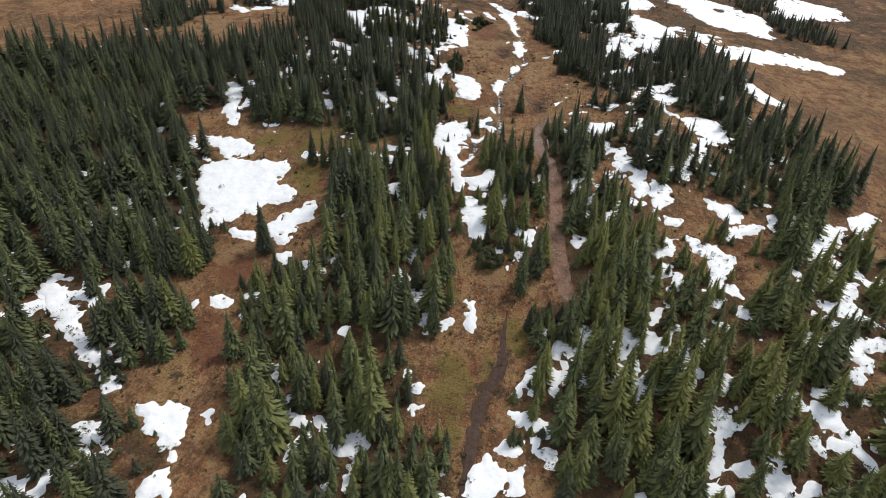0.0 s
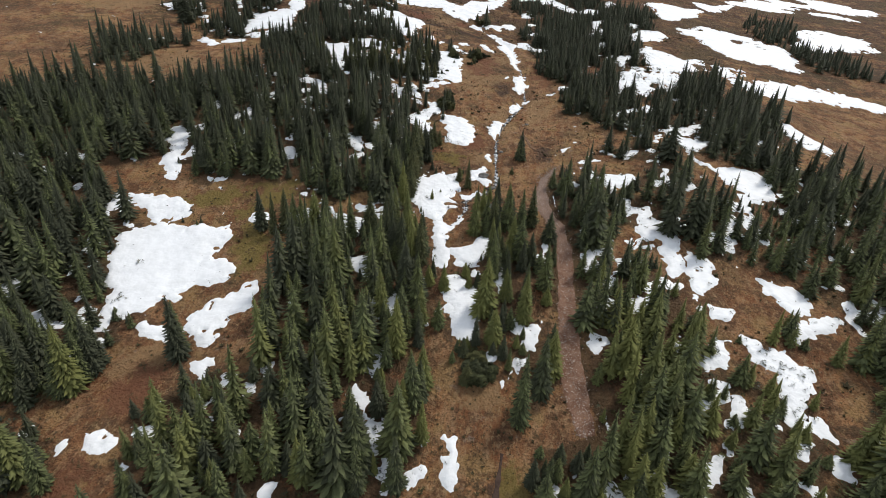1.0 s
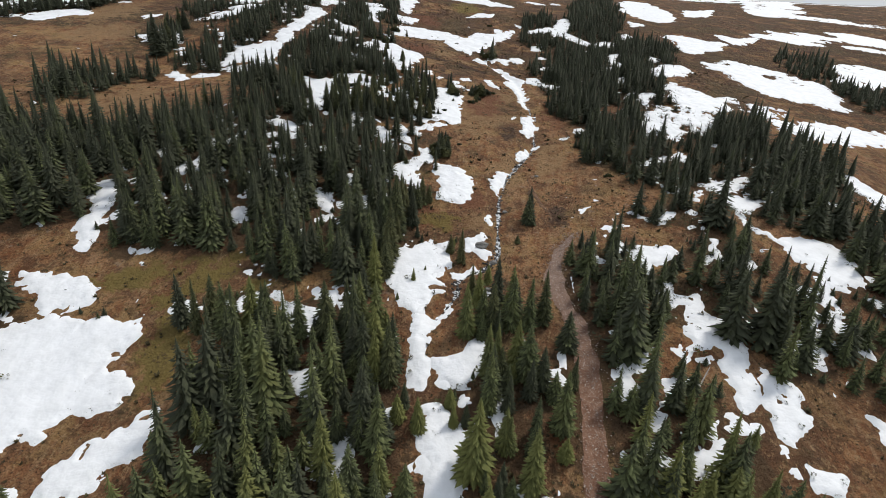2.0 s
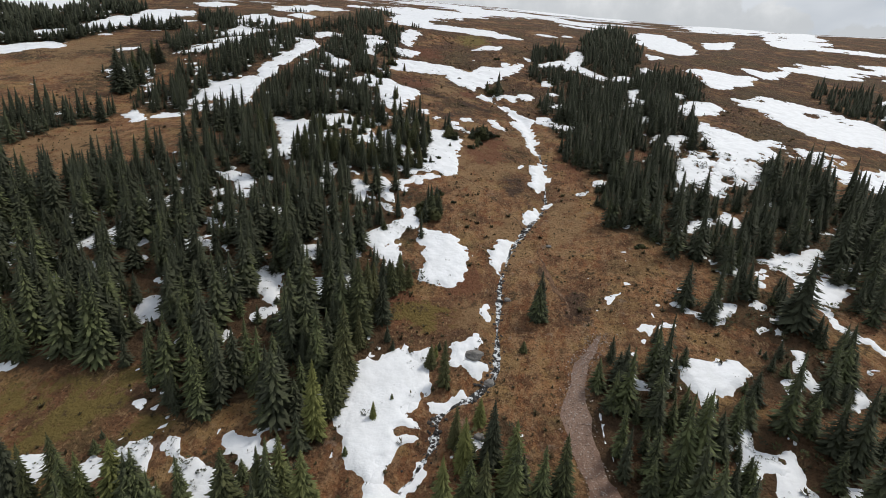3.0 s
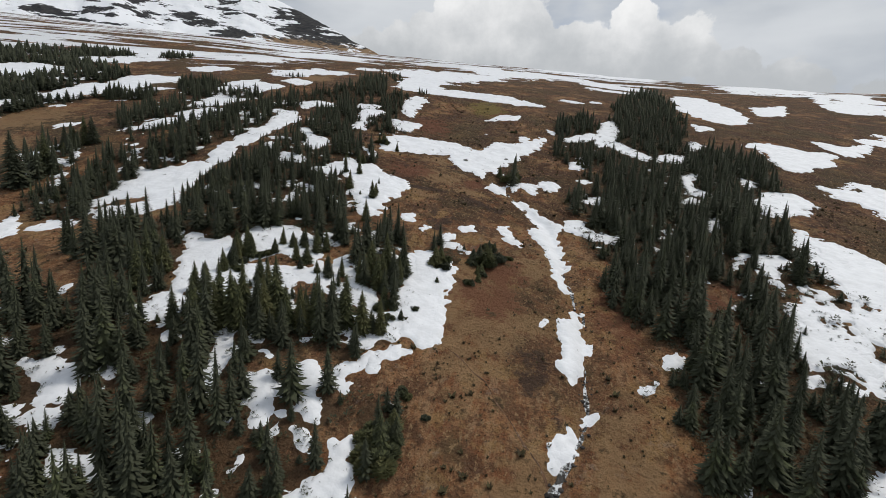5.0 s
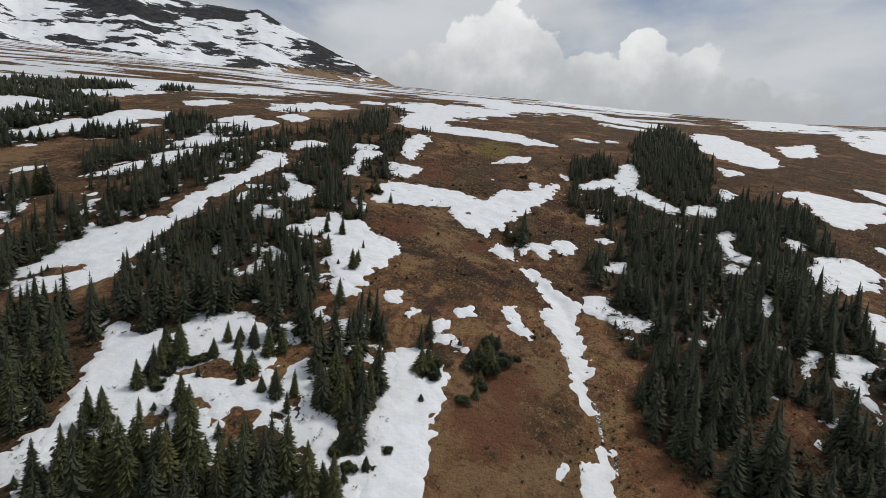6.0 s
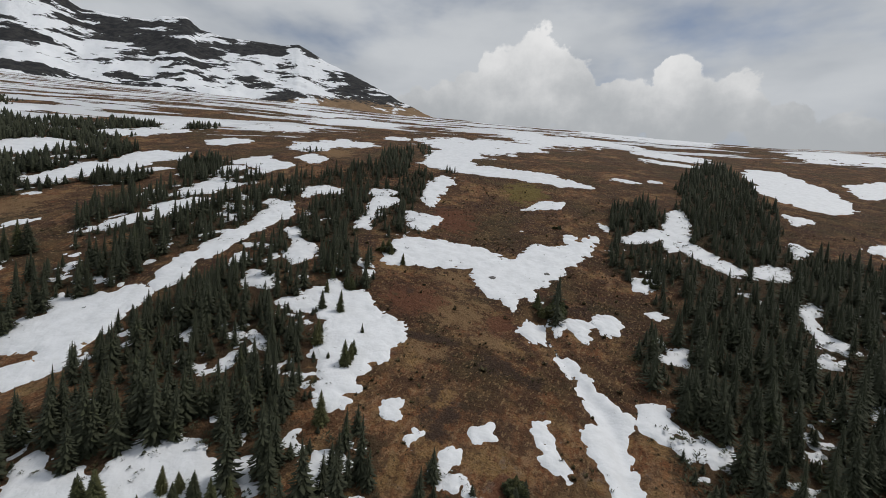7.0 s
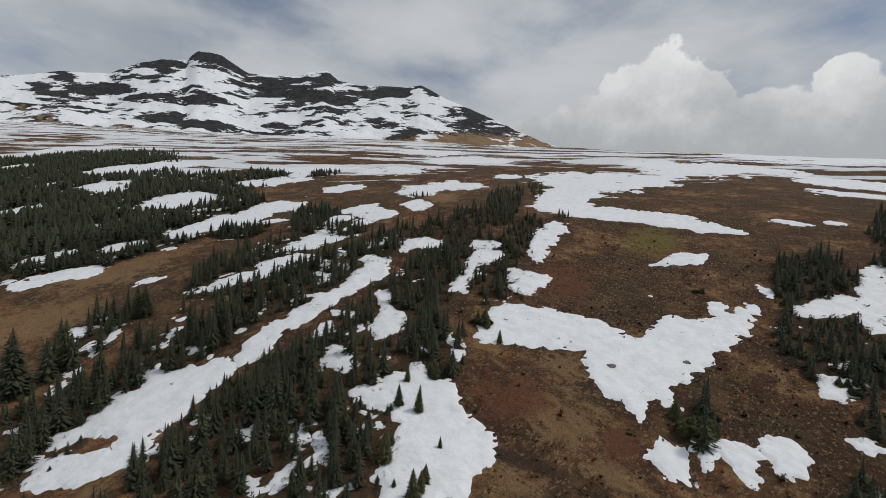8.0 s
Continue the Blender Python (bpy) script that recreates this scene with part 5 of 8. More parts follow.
snow_field(-22, 0.72, (-12.6, 145.7, 1.1), (-13.5, 146.2, 0.6), (-14.2, 146.4, 0.3), (-11.5, 144.9, 0.3), (-11.9, 146.7, 0.3))
snow_field(-22, 0.78, (-11.2, 142.3, 0.7), (-12.1, 142.8, 0.4), (-12.7, 143.2, 0.3), (-11.1, 142, 0.7), (-11.7, 142.5, 0.6))
snow_field(-46, 0.61, (-37.8, 141.5, 1.7), (-40.3, 142.1, 1.2), (-36.3, 140, 1.4), (-41.6, 142.1, 0.8), (-39.1, 141.8, 1.5), (-35.5, 139.3, 0.8), (-36.7, 140.6, 1.6), (-42.8, 142, 0.5), (-36.1, 138.9, 0.7))
snow_field(-49, 0.64, (-40.6, 137.6, 0.5), (-40.1, 137.1, 0.3), (-41.3, 137.6, 0.3), (-39.6, 136.8, 0.3), (-41.7, 137.6, 0.3), (-40.5, 137.4, 0.4), (-40.9, 137.6, 0.4))
snow_field(-41, 0.62, (-33.7, 143.2, 0.7), (-34.6, 143.1, 0.4), (-33, 142.7, 0.3), (-35, 143.1, 0.3), (-33.4, 143.9, 0.3), (-33.9, 143.2, 0.6))
snow_field(-22, 0.92, (-10.2, 133.8, 2.8), (-9.2, 136.8, 1.5), (-8.9, 131.2, 1.6), (-7, 139.7, 1.2), (-7.3, 142.6, 0.9), (-8, 138.7, 1.1), (-7, 141.3, 0.9), (-9.7, 135.2, 2.3), (-12.1, 133.8, 1.3), (-8.6, 137.9, 1.1))
snow_field(10, 0.70, (17.3, 153.3, 0.6), (17.2, 153, 0.5), (17.9, 153.9, 0.3), (16.8, 152.6, 0.3))
snow_field(8, 0.58, (16.6, 165.2, 1.9), (16.3, 161.4, 1.6), (16.4, 167.9, 1.4), (16.6, 163.3, 1.6), (15.6, 159.8, 1.1), (16.8, 169.3, 1), (16.4, 166.1, 1.8), (17.1, 170.4, 0.7), (17.4, 171.1, 0.5), (16.1, 160.7, 1.5), (17.7, 171.7, 0.3), (15.6, 158.7, 0.3))
snow_field(32, 0.39, (69.2, 192.2, 7.1), (75.5, 195.6, 4.4), (63.5, 185.2, 3), (65.8, 200.4, 2.4), (79.3, 198.2, 2.5), (65.8, 188.7, 4.7), (65.1, 204.2, 1.5), (68.9, 186.2, 2.8), (72.4, 193.7, 5.8), (66.1, 198.5, 2.8), (62, 183, 1.5), (81.6, 200.1, 1.1), (64.8, 206.4, 1), (68.6, 184.3, 1.5), (65.8, 202.6, 1.6), (81.2, 199.4, 1.6))
snow_field(30, 0.50, (53.2, 181.5, 3.7), (50.6, 169.5, 3.4), (52.1, 178, 3), (50.9, 173.9, 1.9), (53.5, 172.4, 1.6), (47.1, 166.9, 1.4), (55.6, 183.6, 2.1), (52.1, 167.2, 1.9), (52.1, 184.4, 1.8), (46.2, 165.7, 1.2), (51.2, 164.8, 0.8), (53.8, 168.3, 1.1), (55.3, 173.9, 0.7), (45.3, 164.5, 0.7), (51.5, 176, 2.4), (48.9, 168.6, 2.2), (57.3, 184.7, 0.7), (44.8, 163.7, 0.6), (51.5, 185.9, 0.9), (52.7, 179.8, 3.5), (51.2, 171, 3.1), (53.8, 182.4, 3.5), (51.5, 165.4, 1.1), (50.6, 163.7, 0.4), (54.1, 173, 1.3), (43.9, 162.5, 0.3))
snow_field(35, 0.49, (60.1, 173.1, 3), (63.4, 176.5, 2), (59.6, 170.2, 1.8), (61.7, 174.8, 2.5), (64.9, 177.5, 1.3), (64.3, 177.9, 1.3))
snow_field(18, 0.59, (28.9, 163.8, 0.9), (29.7, 164.4, 0.5), (28.5, 163.2, 0.5), (30.2, 164.9, 0.3), (28.1, 162.8, 0.3), (29.4, 164.2, 0.6))
snow_field(16, 0.64, (24.1, 157.6, 0.7), (24.7, 158.1, 0.6), (25.3, 158.8, 0.3), (23.6, 156.8, 0.3), (25.6, 159.2, 0.3), (23.9, 157.5, 0.6), (25, 158.5, 0.4))
snow_field(34, 0.69, (44.2, 149.8, 1.3), (46.1, 150.7, 1), (42.9, 148.7, 1), (41.1, 147.6, 0.8), (39.9, 147, 0.7), (42, 148, 0.9), (45.1, 150.3, 1.1), (43.6, 149.3, 1.2), (46.8, 151.7, 0.3), (39.2, 146.3, 0.3))
snow_field(38, 0.64, (50, 151.4, 1.8), (50.4, 153.8, 1), (50.3, 152.7, 1.4), (50.8, 154.8, 0.4), (51.2, 151.7, 0.9))
snow_field(31, 0.80, (34.8, 141.8, 0.4), (34.7, 141.4, 0.3), (35.2, 142.2, 0.3))
snow_field(25, 0.75, (30.8, 147.2, 0.3), (30.6, 146.8, 0.3), (30.9, 147.5, 0.3))
snow_field(-53, 0.77, (-36, 129.4, 0.8), (-35.4, 129.1, 0.7), (-36.8, 129.4, 0.6), (-37.4, 129.6, 0.3), (-34.7, 129.3, 0.3))
snow_field(-34, 0.78, (-20.7, 138.1, 0.4), (-20.2, 137.5, 0.3), (-19.9, 137.1, 0.3), (-21.1, 138, 0.3), (-20.5, 138.5, 0.3))
snow_field(-31, 0.87, (-16.3, 135.3, 0.3), (-16, 134.9, 0.3), (-15.8, 134.5, 0.3), (-16.2, 135.7, 0.3))
snow_field(-38, 0.33, (-68.2, 192.2, 5.4), (-64.1, 186.7, 2.7), (-67.3, 197.4, 2.7), (-73.6, 193.3, 2.1), (-62, 184.9, 1.8), (-66.3, 189.4, 4.2), (-76.1, 194.7, 1), (-60.2, 184, 0.8), (-67, 199.2, 1.6), (-67.5, 195.1, 3.9), (-74.5, 193.8, 1.7), (-66.8, 201, 0.5))
snow_field(26, 0.32, (70.6, 225.8, 4.8), (74.4, 228.9, 3.2), (66.8, 222.8, 3.1), (64.6, 220.4, 1.4), (68.6, 224.9, 4.4), (73.5, 228.7, 3.8), (77.3, 230, 1.2))
snow_field(23, 0.28, (69.9, 242, 1.8), (68.8, 239.9, 1.1), (69.5, 244, 0.9), (68.1, 238.6, 0.7), (69.2, 244.9, 0.5), (69.2, 240.8, 1.4), (67.8, 237.9, 0.4), (71.1, 242, 0.9), (67.4, 237.3, 0.3), (69.8, 242.8, 1.5))
snow_field(-40, 0.70, (-37.1, 165.6, 4.8), (-33.1, 170.9, 2.9), (-34.9, 162.5, 3.9), (-23.8, 162.9, 1.9), (-13.6, 162.9, 1.8), (-41.9, 168.7, 1.9), (-36.2, 159.4, 2.3), (-22.5, 164.7, 1.7), (-31.3, 168.2, 1.7), (-44.1, 170, 1.4), (-35.3, 173.1, 1.4), (-30.9, 173.1, 1.3), (-12.3, 163.4, 1.6), (-20.7, 164.7, 1.3), (-45.5, 170.4, 1.1), (-26, 162.9, 1.1), (-30.9, 163.4, 1.1), (-38.8, 166.9, 3.7), (-31.3, 175.7, 0.9), (-15.8, 163.4, 0.9), (-18.9, 164.3, 0.9), (-47.2, 170.9, 0.6), (-33.1, 168.2, 2.9), (-27.3, 163.4, 0.7), (-31.8, 160.7, 1.1), (-16.7, 163.8, 0.7))
snow_field(-54, 0.81, (-34.3, 151.7, 1.2), (-36.6, 154, 1.2), (-35.5, 152.5, 1.2), (-35.9, 154.9, 0.9), (-33.4, 150.5, 0.5), (-36.6, 153.1, 1), (-36.1, 155.3, 0.7), (-33.9, 151.3, 1), (-33, 150.1, 0.3))
snow_field(-15, 0.86, (-5.5, 172.4, 3.6), (-5.7, 166.6, 3.2), (-4.2, 162.4, 2.7), (-6.6, 160.9, 2.1), (-9.9, 176.4, 1.2), (-9, 175.7, 1.3), (-3.3, 175.1, 1.4), (-5.1, 169.2, 2.9), (-10.9, 177, 1), (-7.9, 161.3, 1.4), (-7.2, 173.5, 2.3), (-4.9, 164.8, 2.7), (-3.8, 162.2, 2.4), (-11.8, 177.4, 0.5))
snow_field(-16, 0.55, (-13.1, 189.9, 1.3), (-12.9, 188.9, 1), (-12.7, 191.1, 0.6), (-12.7, 189, 1), (-12.5, 191.7, 0.3), (-13.1, 187.9, 0.3), (-14.3, 190.3, 0.3))
snow_field(-14, 0.59, (-9.7, 186, 0.6), (-9.5, 186.7, 0.4), (-9.4, 185.1, 0.3), (-9.2, 187.4, 0.3), (-9.6, 185.8, 0.6), (-9.2, 184.8, 0.3), (-9.1, 187.8, 0.3), (-9.6, 186.1, 0.6))
snow_field(-9, 0.64, (-4.9, 185.4, 1.1), (-4.6, 183.4, 1.1), (-1.5, 181.9, 0.8), (-2.5, 182.5, 0.8), (-3.4, 183.1, 0.8), (-4.3, 186.4, 0.6), (-4.8, 184.5, 1), (-4, 186.9, 0.3), (-0.6, 182, 0.3), (-1.2, 181, 0.3), (-1.7, 182, 0.8))
snow_field(-7, 0.58, (-1.7, 190.9, 1.2), (-2.3, 190.6, 1.1), (-1.2, 191.7, 0.7), (-2.7, 189.4, 0.3), (-1, 192.3, 0.3), (-0.6, 190.4, 0.3), (-3.2, 191, 0.3))
snow_field(0, 0.59, (6.6, 190.2, 1.2), (5, 195.3, 0.8), (5.4, 193.3, 0.8), (7.5, 189.5, 1), (5.7, 191.8, 0.7), (5.2, 194.3, 0.8), (4.9, 195.7, 0.8), (5.5, 192.7, 0.7), (6.2, 191, 0.9), (8, 188.6, 0.4), (5.4, 196.5, 0.3))
snow_field(6, 0.59, (13, 195.8, 2.7), (14.2, 200.6, 2), (14.2, 192.2, 1.8), (12.2, 203.4, 1.4), (15, 189, 1.3), (15.4, 185, 1.2), (14.2, 198.6, 1.8), (15.4, 187, 1.2), (15.4, 182.6, 1), (11, 205.4, 1), (15.8, 179.8, 1), (8.2, 210.2, 0.9), (9.4, 208.2, 1), (13.4, 201.8, 1.8), (15.4, 181.4, 0.9), (10.2, 207, 0.9), (7.4, 211.4, 0.8), (15, 190.2, 1.4), (16.2, 178.2, 0.7), (13.4, 194.2, 2.4), (15.4, 184.2, 1.2), (8.6, 209.4, 0.9), (15, 187.8, 1.1), (11.4, 204.6, 1.1), (10.6, 206.2, 0.9), (15, 186.2, 0.9))
snow_field(12, 0.54, (20, 200.7, 2.5), (25.6, 198.7, 1.9), (20, 203.2, 1.9), (23.1, 198.7, 1.6), (27.2, 199.8, 0.8), (20.7, 205.4, 0.5), (21.2, 199.5, 1.7), (24.2, 198.5, 1.7), (20.4, 204.3, 1.2), (18.1, 199.8, 0.7))
snow_field(13, 0.88, (17, 168.9, 0.8), (17.3, 170.1, 0.6), (17.4, 171.2, 0.5), (16.1, 168.5, 0.3), (17.3, 170.6, 0.5), (17.4, 171.7, 0.3), (17.2, 169.4, 0.6), (16.6, 168.7, 0.6), (17.6, 168.3, 0.3))
snow_field(12, 0.94, (15.9, 166.4, 0.7), (15.6, 167.2, 0.3), (16.6, 166.1, 0.3), (15.5, 165.8, 0.3), (15.4, 167.6, 0.3), (15.8, 166.8, 0.5))
snow_field(8, 0.93, (12.6, 167.9, 0.3), (12.5, 167.1, 0.3), (12.5, 166.6, 0.3), (12.4, 167.5, 0.3), (12.4, 168.2, 0.3))
snow_field(-2, 0.23, (1.1, 287.3, 3.8), (-2, 284.2, 2.5), (-4.2, 281.9, 1.6), (3.9, 290.6, 1.6), (-5.8, 280.2, 0.9), (-0.4, 285.5, 3.1), (2.7, 289.2, 2.5), (5, 291.7, 0.7), (-3.3, 282.7, 1.9), (-6.8, 279.2, 0.5))
snow_field(31, 0.56, (49.5, 195.6, 1.2), (48.4, 194.2, 0.9), (47.7, 193.3, 0.6), (50.3, 196, 0.9), (47.1, 192.4, 0.5), (46.6, 191.4, 0.4), (46.9, 191.9, 0.5), (46.2, 190.7, 0.3), (48.9, 194.8, 1), (46, 190.1, 0.3), (48, 193.7, 0.8), (46.5, 191, 0.3))
snow_field(34, 0.57, (54, 194.6, 2), (51.7, 190.3, 1.7), (52.7, 193.1, 1.5), (54.8, 195.2, 1.8), (50.8, 188.7, 1.1), (50.4, 187.4, 0.6), (52.1, 191.5, 1.5), (50.4, 186.5, 0.3), (55.6, 196.9, 0.4), (51.7, 189.9, 1.6), (55.4, 194.9, 1.4), (50.2, 187.5, 0.7))
snow_field(33, 0.65, (45.1, 182, 0.6), (45.8, 182.5, 0.4), (46.3, 182.8, 0.3), (44.9, 181.3, 0.3), (45.6, 182.4, 0.4), (44.5, 182.3, 0.3))
snow_field(32, 0.40, (74.5, 230.3, 5.8), (70.9, 225.5, 4.4), (67.7, 222.3, 2.8), (76.8, 234.3, 2.6), (66.1, 220.5, 1.9), (73.4, 228.4, 5.5), (64.7, 218.7, 0.8))
snow_field(35, 0.47, (66.4, 209.5, 1.2), (65.6, 208, 1.1), (64.7, 206.2, 0.9), (65.2, 207, 1), (64.8, 205.1, 0.3), (66, 208.6, 1.1), (66.1, 210.7, 0.3), (67.3, 209.7, 0.5))
snow_field(26, 0.47, (50.8, 213.1, 1), (50.1, 211.6, 0.9), (49.4, 209.9, 0.7), (48.9, 208.9, 0.7), (48.4, 207.8, 0.6), (48, 206.7, 0.6), (51.5, 213.8, 0.6), (49.8, 210.9, 0.8), (50.4, 212.2, 0.9), (52.2, 214.5, 0.3), (48.6, 208.2, 0.6), (49.1, 209.3, 0.7), (48.2, 207.1, 0.6), (48.1, 206, 0.3))
snow_field(23, 0.38, (51.8, 229.9, 3), (49.7, 225.5, 2), (52.8, 238.6, 1.6), (51.8, 235.4, 1.4), (53.9, 240.9, 1.3), (51.5, 232.8, 1.9), (50.7, 227.8, 2.5), (48.4, 223.9, 1.2), (55.2, 242.5, 0.9), (52.3, 237, 1.5), (53.4, 239.9, 1.7), (55.7, 243.3, 0.7), (56.5, 244.4, 0.4), (54.4, 241.5, 1.3), (49.2, 224.7, 1.8), (47.3, 222.8, 0.4))
snow_field(8, 0.35, (23.9, 244.1, 2.1), (23.4, 242, 1.6), (25.7, 245.4, 0.9), (22.8, 245.1, 0.9), (26.6, 245.9, 0.3), (22.4, 241.2, 0.6), (24, 240.7, 0.5))
snow_field(10, 0.39, (24.7, 231, 1), (25.9, 231.5, 0.5), (24.5, 229.9, 0.4), (23.7, 231.6, 0.3), (26.6, 231.8, 0.3), (25.3, 231.2, 0.8), (24.5, 231.1, 0.9))
snow_field(11, 0.44, (25.4, 218.3, 1.7), (23.8, 217.6, 1.3), (26.7, 220, 0.9), (27.2, 220.8, 0.5), (23.2, 217.5, 1), (26.1, 219.3, 1.2), (27.8, 221.5, 0.3), (26.5, 217, 0.3))
snow_field(13, 0.28, (40.8, 263.7, 3.7), (44.1, 258.2, 3.4), (38.5, 284.2, 3.2), (38, 268.7, 2.9), (40.2, 289.2, 2.5), (38, 279.2, 2.6), (37.4, 274.8, 2.1), (40.8, 292, 2), (39.1, 265.9, 3.6), (42.4, 260.9, 3.6), (41.3, 294.7, 1.3), (36.9, 272, 1.7), (44.6, 254.3, 1.4), (39.7, 287.5, 2.9), (41.9, 297, 0.8), (38.5, 282.6, 2.9), (37.4, 276.5, 2.2), (38, 277, 2))
snow_field(19, 0.31, (53.6, 258.4, 3.8), (50.5, 256.2, 1.9), (56.4, 260.9, 1.9), (58.1, 262.2, 0.9), (48.7, 255.1, 0.9), (54.9, 259.7, 2.9), (52.2, 257.4, 3))
snow_field(21, 0.19, (93.4, 343.1, 15.2), (97.6, 364.5, 14.1), (100.8, 386.9, 11.6), (103, 398.7, 9.8), (92.3, 327, 9.5), (98.7, 371.9, 13.3), (97.6, 358, 14.4), (92.3, 332.4, 12.3), (108.3, 405.1, 4.3))
snow_field(30, 0.29, (97.8, 276.8, 10.1), (91.2, 265, 5.1), (95.5, 280.8, 9.1), (107.7, 280.8, 4.2), (94.3, 269.4, 6.6), (111.2, 283.1, 2.4), (86.8, 282.7, 2.5), (97.5, 287, 4.3), (89.6, 261.1, 2.6))
snow_field(-6, 0.51, (-5, 235.6, 7.2), (-25.3, 236.2, 6.9), (2.7, 249.3, 5.5), (-16.5, 239.5, 5.6), (1, 242.8, 5.5), (-5.5, 227.9, 3.8), (9.3, 257, 3.4), (-27.5, 231.8, 4.4), (7.6, 252.6, 3.3), (-12.7, 240.6, 4.8), (8.2, 261.4, 1.6), (-20.9, 238.4, 6.4), (11.5, 259.8, 1.9), (13.6, 264.1, 1.6), (-3.4, 224.7, 1.7), (-6.6, 232.9, 5.5), (3.2, 249.9, 5.6), (12.6, 261.4, 1.5), (-1.7, 237.8, 5.7), (-29.7, 228.5, 2), (1.6, 244.4, 5.7), (14.2, 265.8, 1.2), (8.2, 264.1, 1), (0.5, 228.5, 0.9), (-2.3, 222.5, 0.9), (0.5, 230.1, 1))
snow_field(-1, 0.73, (2.1, 216.3, 2.2), (2.4, 219.6, 1.3), (2.2, 218.2, 1.7), (0.4, 215.4, 0.8), (3.7, 215.1, 0.6))
snow_field(3, 0.70, (6.2, 220.4, 1), (6.3, 219, 0.6), (6.7, 221.4, 0.6), (7.1, 222.1, 0.3), (6.4, 218.5, 0.5), (6.2, 219.5, 0.8), (5.1, 220.6, 0.3), (7.3, 222.4, 0.3))
snow_field(6, 0.69, (9.5, 221.9, 2), (10.5, 219.3, 1), (10.4, 223.2, 1.5), (10.5, 218.3, 0.5), (10.1, 220.2, 1), (11.9, 224.1, 0.3))
snow_field(10, 0.66, (15, 224.8, 2.4), (15.1, 223.3, 1.9), (15.4, 225.6, 2))
snow_field(13, 0.52, (23.4, 243.7, 2.2), (24.8, 244.6, 1.5), (22.4, 242.2, 1.2), (26.1, 245.1, 0.6), (24.1, 244.4, 2), (21.6, 241.4, 0.5))
snow_field(15, 0.60, (24.7, 231.6, 1.2), (23.7, 231.1, 0.9), (25.5, 231.5, 0.9), (22.8, 231.2, 0.3), (23.9, 231.2, 1))
snow_field(-30, 0.76, (-24.8, 202.8, 4.8), (-28.8, 206.8, 4.4), (-22.6, 198.8, 4.4), (-33.6, 209.8, 3.7), (-20.6, 205.3, 2.6), (-25.8, 195.7, 2.2), (-34.6, 213.6, 1.5), (-36.4, 207, 1.2), (-24.6, 196.5, 3.2), (-18.8, 198.3, 1.7))
snow_field(-37, 0.68, (-36.5, 205.6, 2.4), (-35.3, 204.8, 2), (-38.9, 205.2, 1.1), (-33.9, 204.9, 0.9), (-40, 205, 0.6), (-36.5, 206.9, 1.4))
snow_field(-18, 0.39, (-31.2, 255.2, 4.6), (-30.5, 250.7, 3.2), (-35.1, 257.4, 1.8), (-28.7, 258.1, 1.8), (-28.7, 248.8, 1.2))
snow_field(-25, 0.38, (-46, 262.6, 3.9), (-43.8, 244.1, 2), (-46, 257.7, 2.2), (-42.6, 241.3, 1.6), (-44.1, 247.2, 1.1), (-46, 255.2, 1.3), (-45.1, 251.5, 1), (-44.1, 264.7, 2.1), (-48.7, 264.7, 1.6), (-45.7, 253.4, 1), (-44.4, 249.7, 0.9), (-46, 260.1, 3), (-44.1, 245.3, 1.7), (-44.1, 248.7, 0.9), (-43.8, 243.8, 2.1), (-42.9, 265.7, 1), (-50.3, 265.7, 0.5), (-44.7, 250.6, 1), (-47.5, 263.8, 2.7))
snow_field(-45, 0.48, (-64.5, 237.6, 3.7), (-65.1, 218, 3), (-64.5, 223.4, 2.6), (-64, 231.6, 2.5), (-65.6, 209.3, 2.4), (-66.1, 241.4, 2.8), (-65.6, 213.7, 2.5), (-64.5, 205.5, 2.3), (-64, 227.2, 2), (-67.2, 245.2, 1.7), (-64.5, 234.3, 2.9), (-64.5, 221.3, 2.7), (-64.5, 203.9, 1.8), (-67.8, 247.4, 1), (-65.1, 216.4, 2.7), (-65.1, 207.1, 2.4), (-64, 230, 2.3), (-64.5, 226.7, 2.1), (-66.1, 210.9, 2.1))
snow_field(-63, 0.67, (-69.1, 191.3, 5.9), (-66.8, 197.9, 3.7), (-71.1, 188.5, 4.6), (-64.8, 189.5, 3.6), (-69.6, 193.3, 5.5), (-73.2, 182.7, 1.4), (-76.2, 194.9, 1.4), (-78.2, 195.1, 0.9), (-73.7, 189, 2.8), (-73.7, 181.7, 1.3), (-66.3, 198.4, 3.3), (-72.9, 183.9, 1.6), (-74.2, 194.1, 2.1), (-68.9, 195.4, 4.7))
snow_field(-68, 0.76, (-63.8, 180.1, 2.9), (-66.7, 178.5, 2.6), (-61.8, 182.3, 2.3), (-69.4, 178.9, 1.2), (-62.4, 184.6, 0.7), (-67.2, 177.3, 1.7), (-60.6, 182.7, 1.4))
snow_field(-42, 0.60, (-48.5, 209.7, 2.3), (-46.7, 209.3, 1.9), (-50.2, 211.2, 1.2), (-49.2, 207.5, 0.7), (-51.2, 212, 0.6), (-45.4, 208.1, 0.6), (-49.7, 210.7, 1.6), (-49.1, 206.5, 0.3))
snow_field(-36, 0.49, (-47.5, 221.9, 2.9), (-48.6, 224.7, 2.6), (-55.5, 231.1, 1.5), (-46.6, 220.4, 2.3), (-53.6, 229.4, 1), (-52.7, 228.4, 0.9), (-50.5, 226, 1.1), (-52, 227.7, 0.7), (-55.9, 232.7, 0.7), (-54.4, 229.9, 1.2), (-47.9, 224.7, 2.3), (-46, 218.4, 0.7), (-51.2, 227, 0.6), (-47.3, 221.4, 2.9))
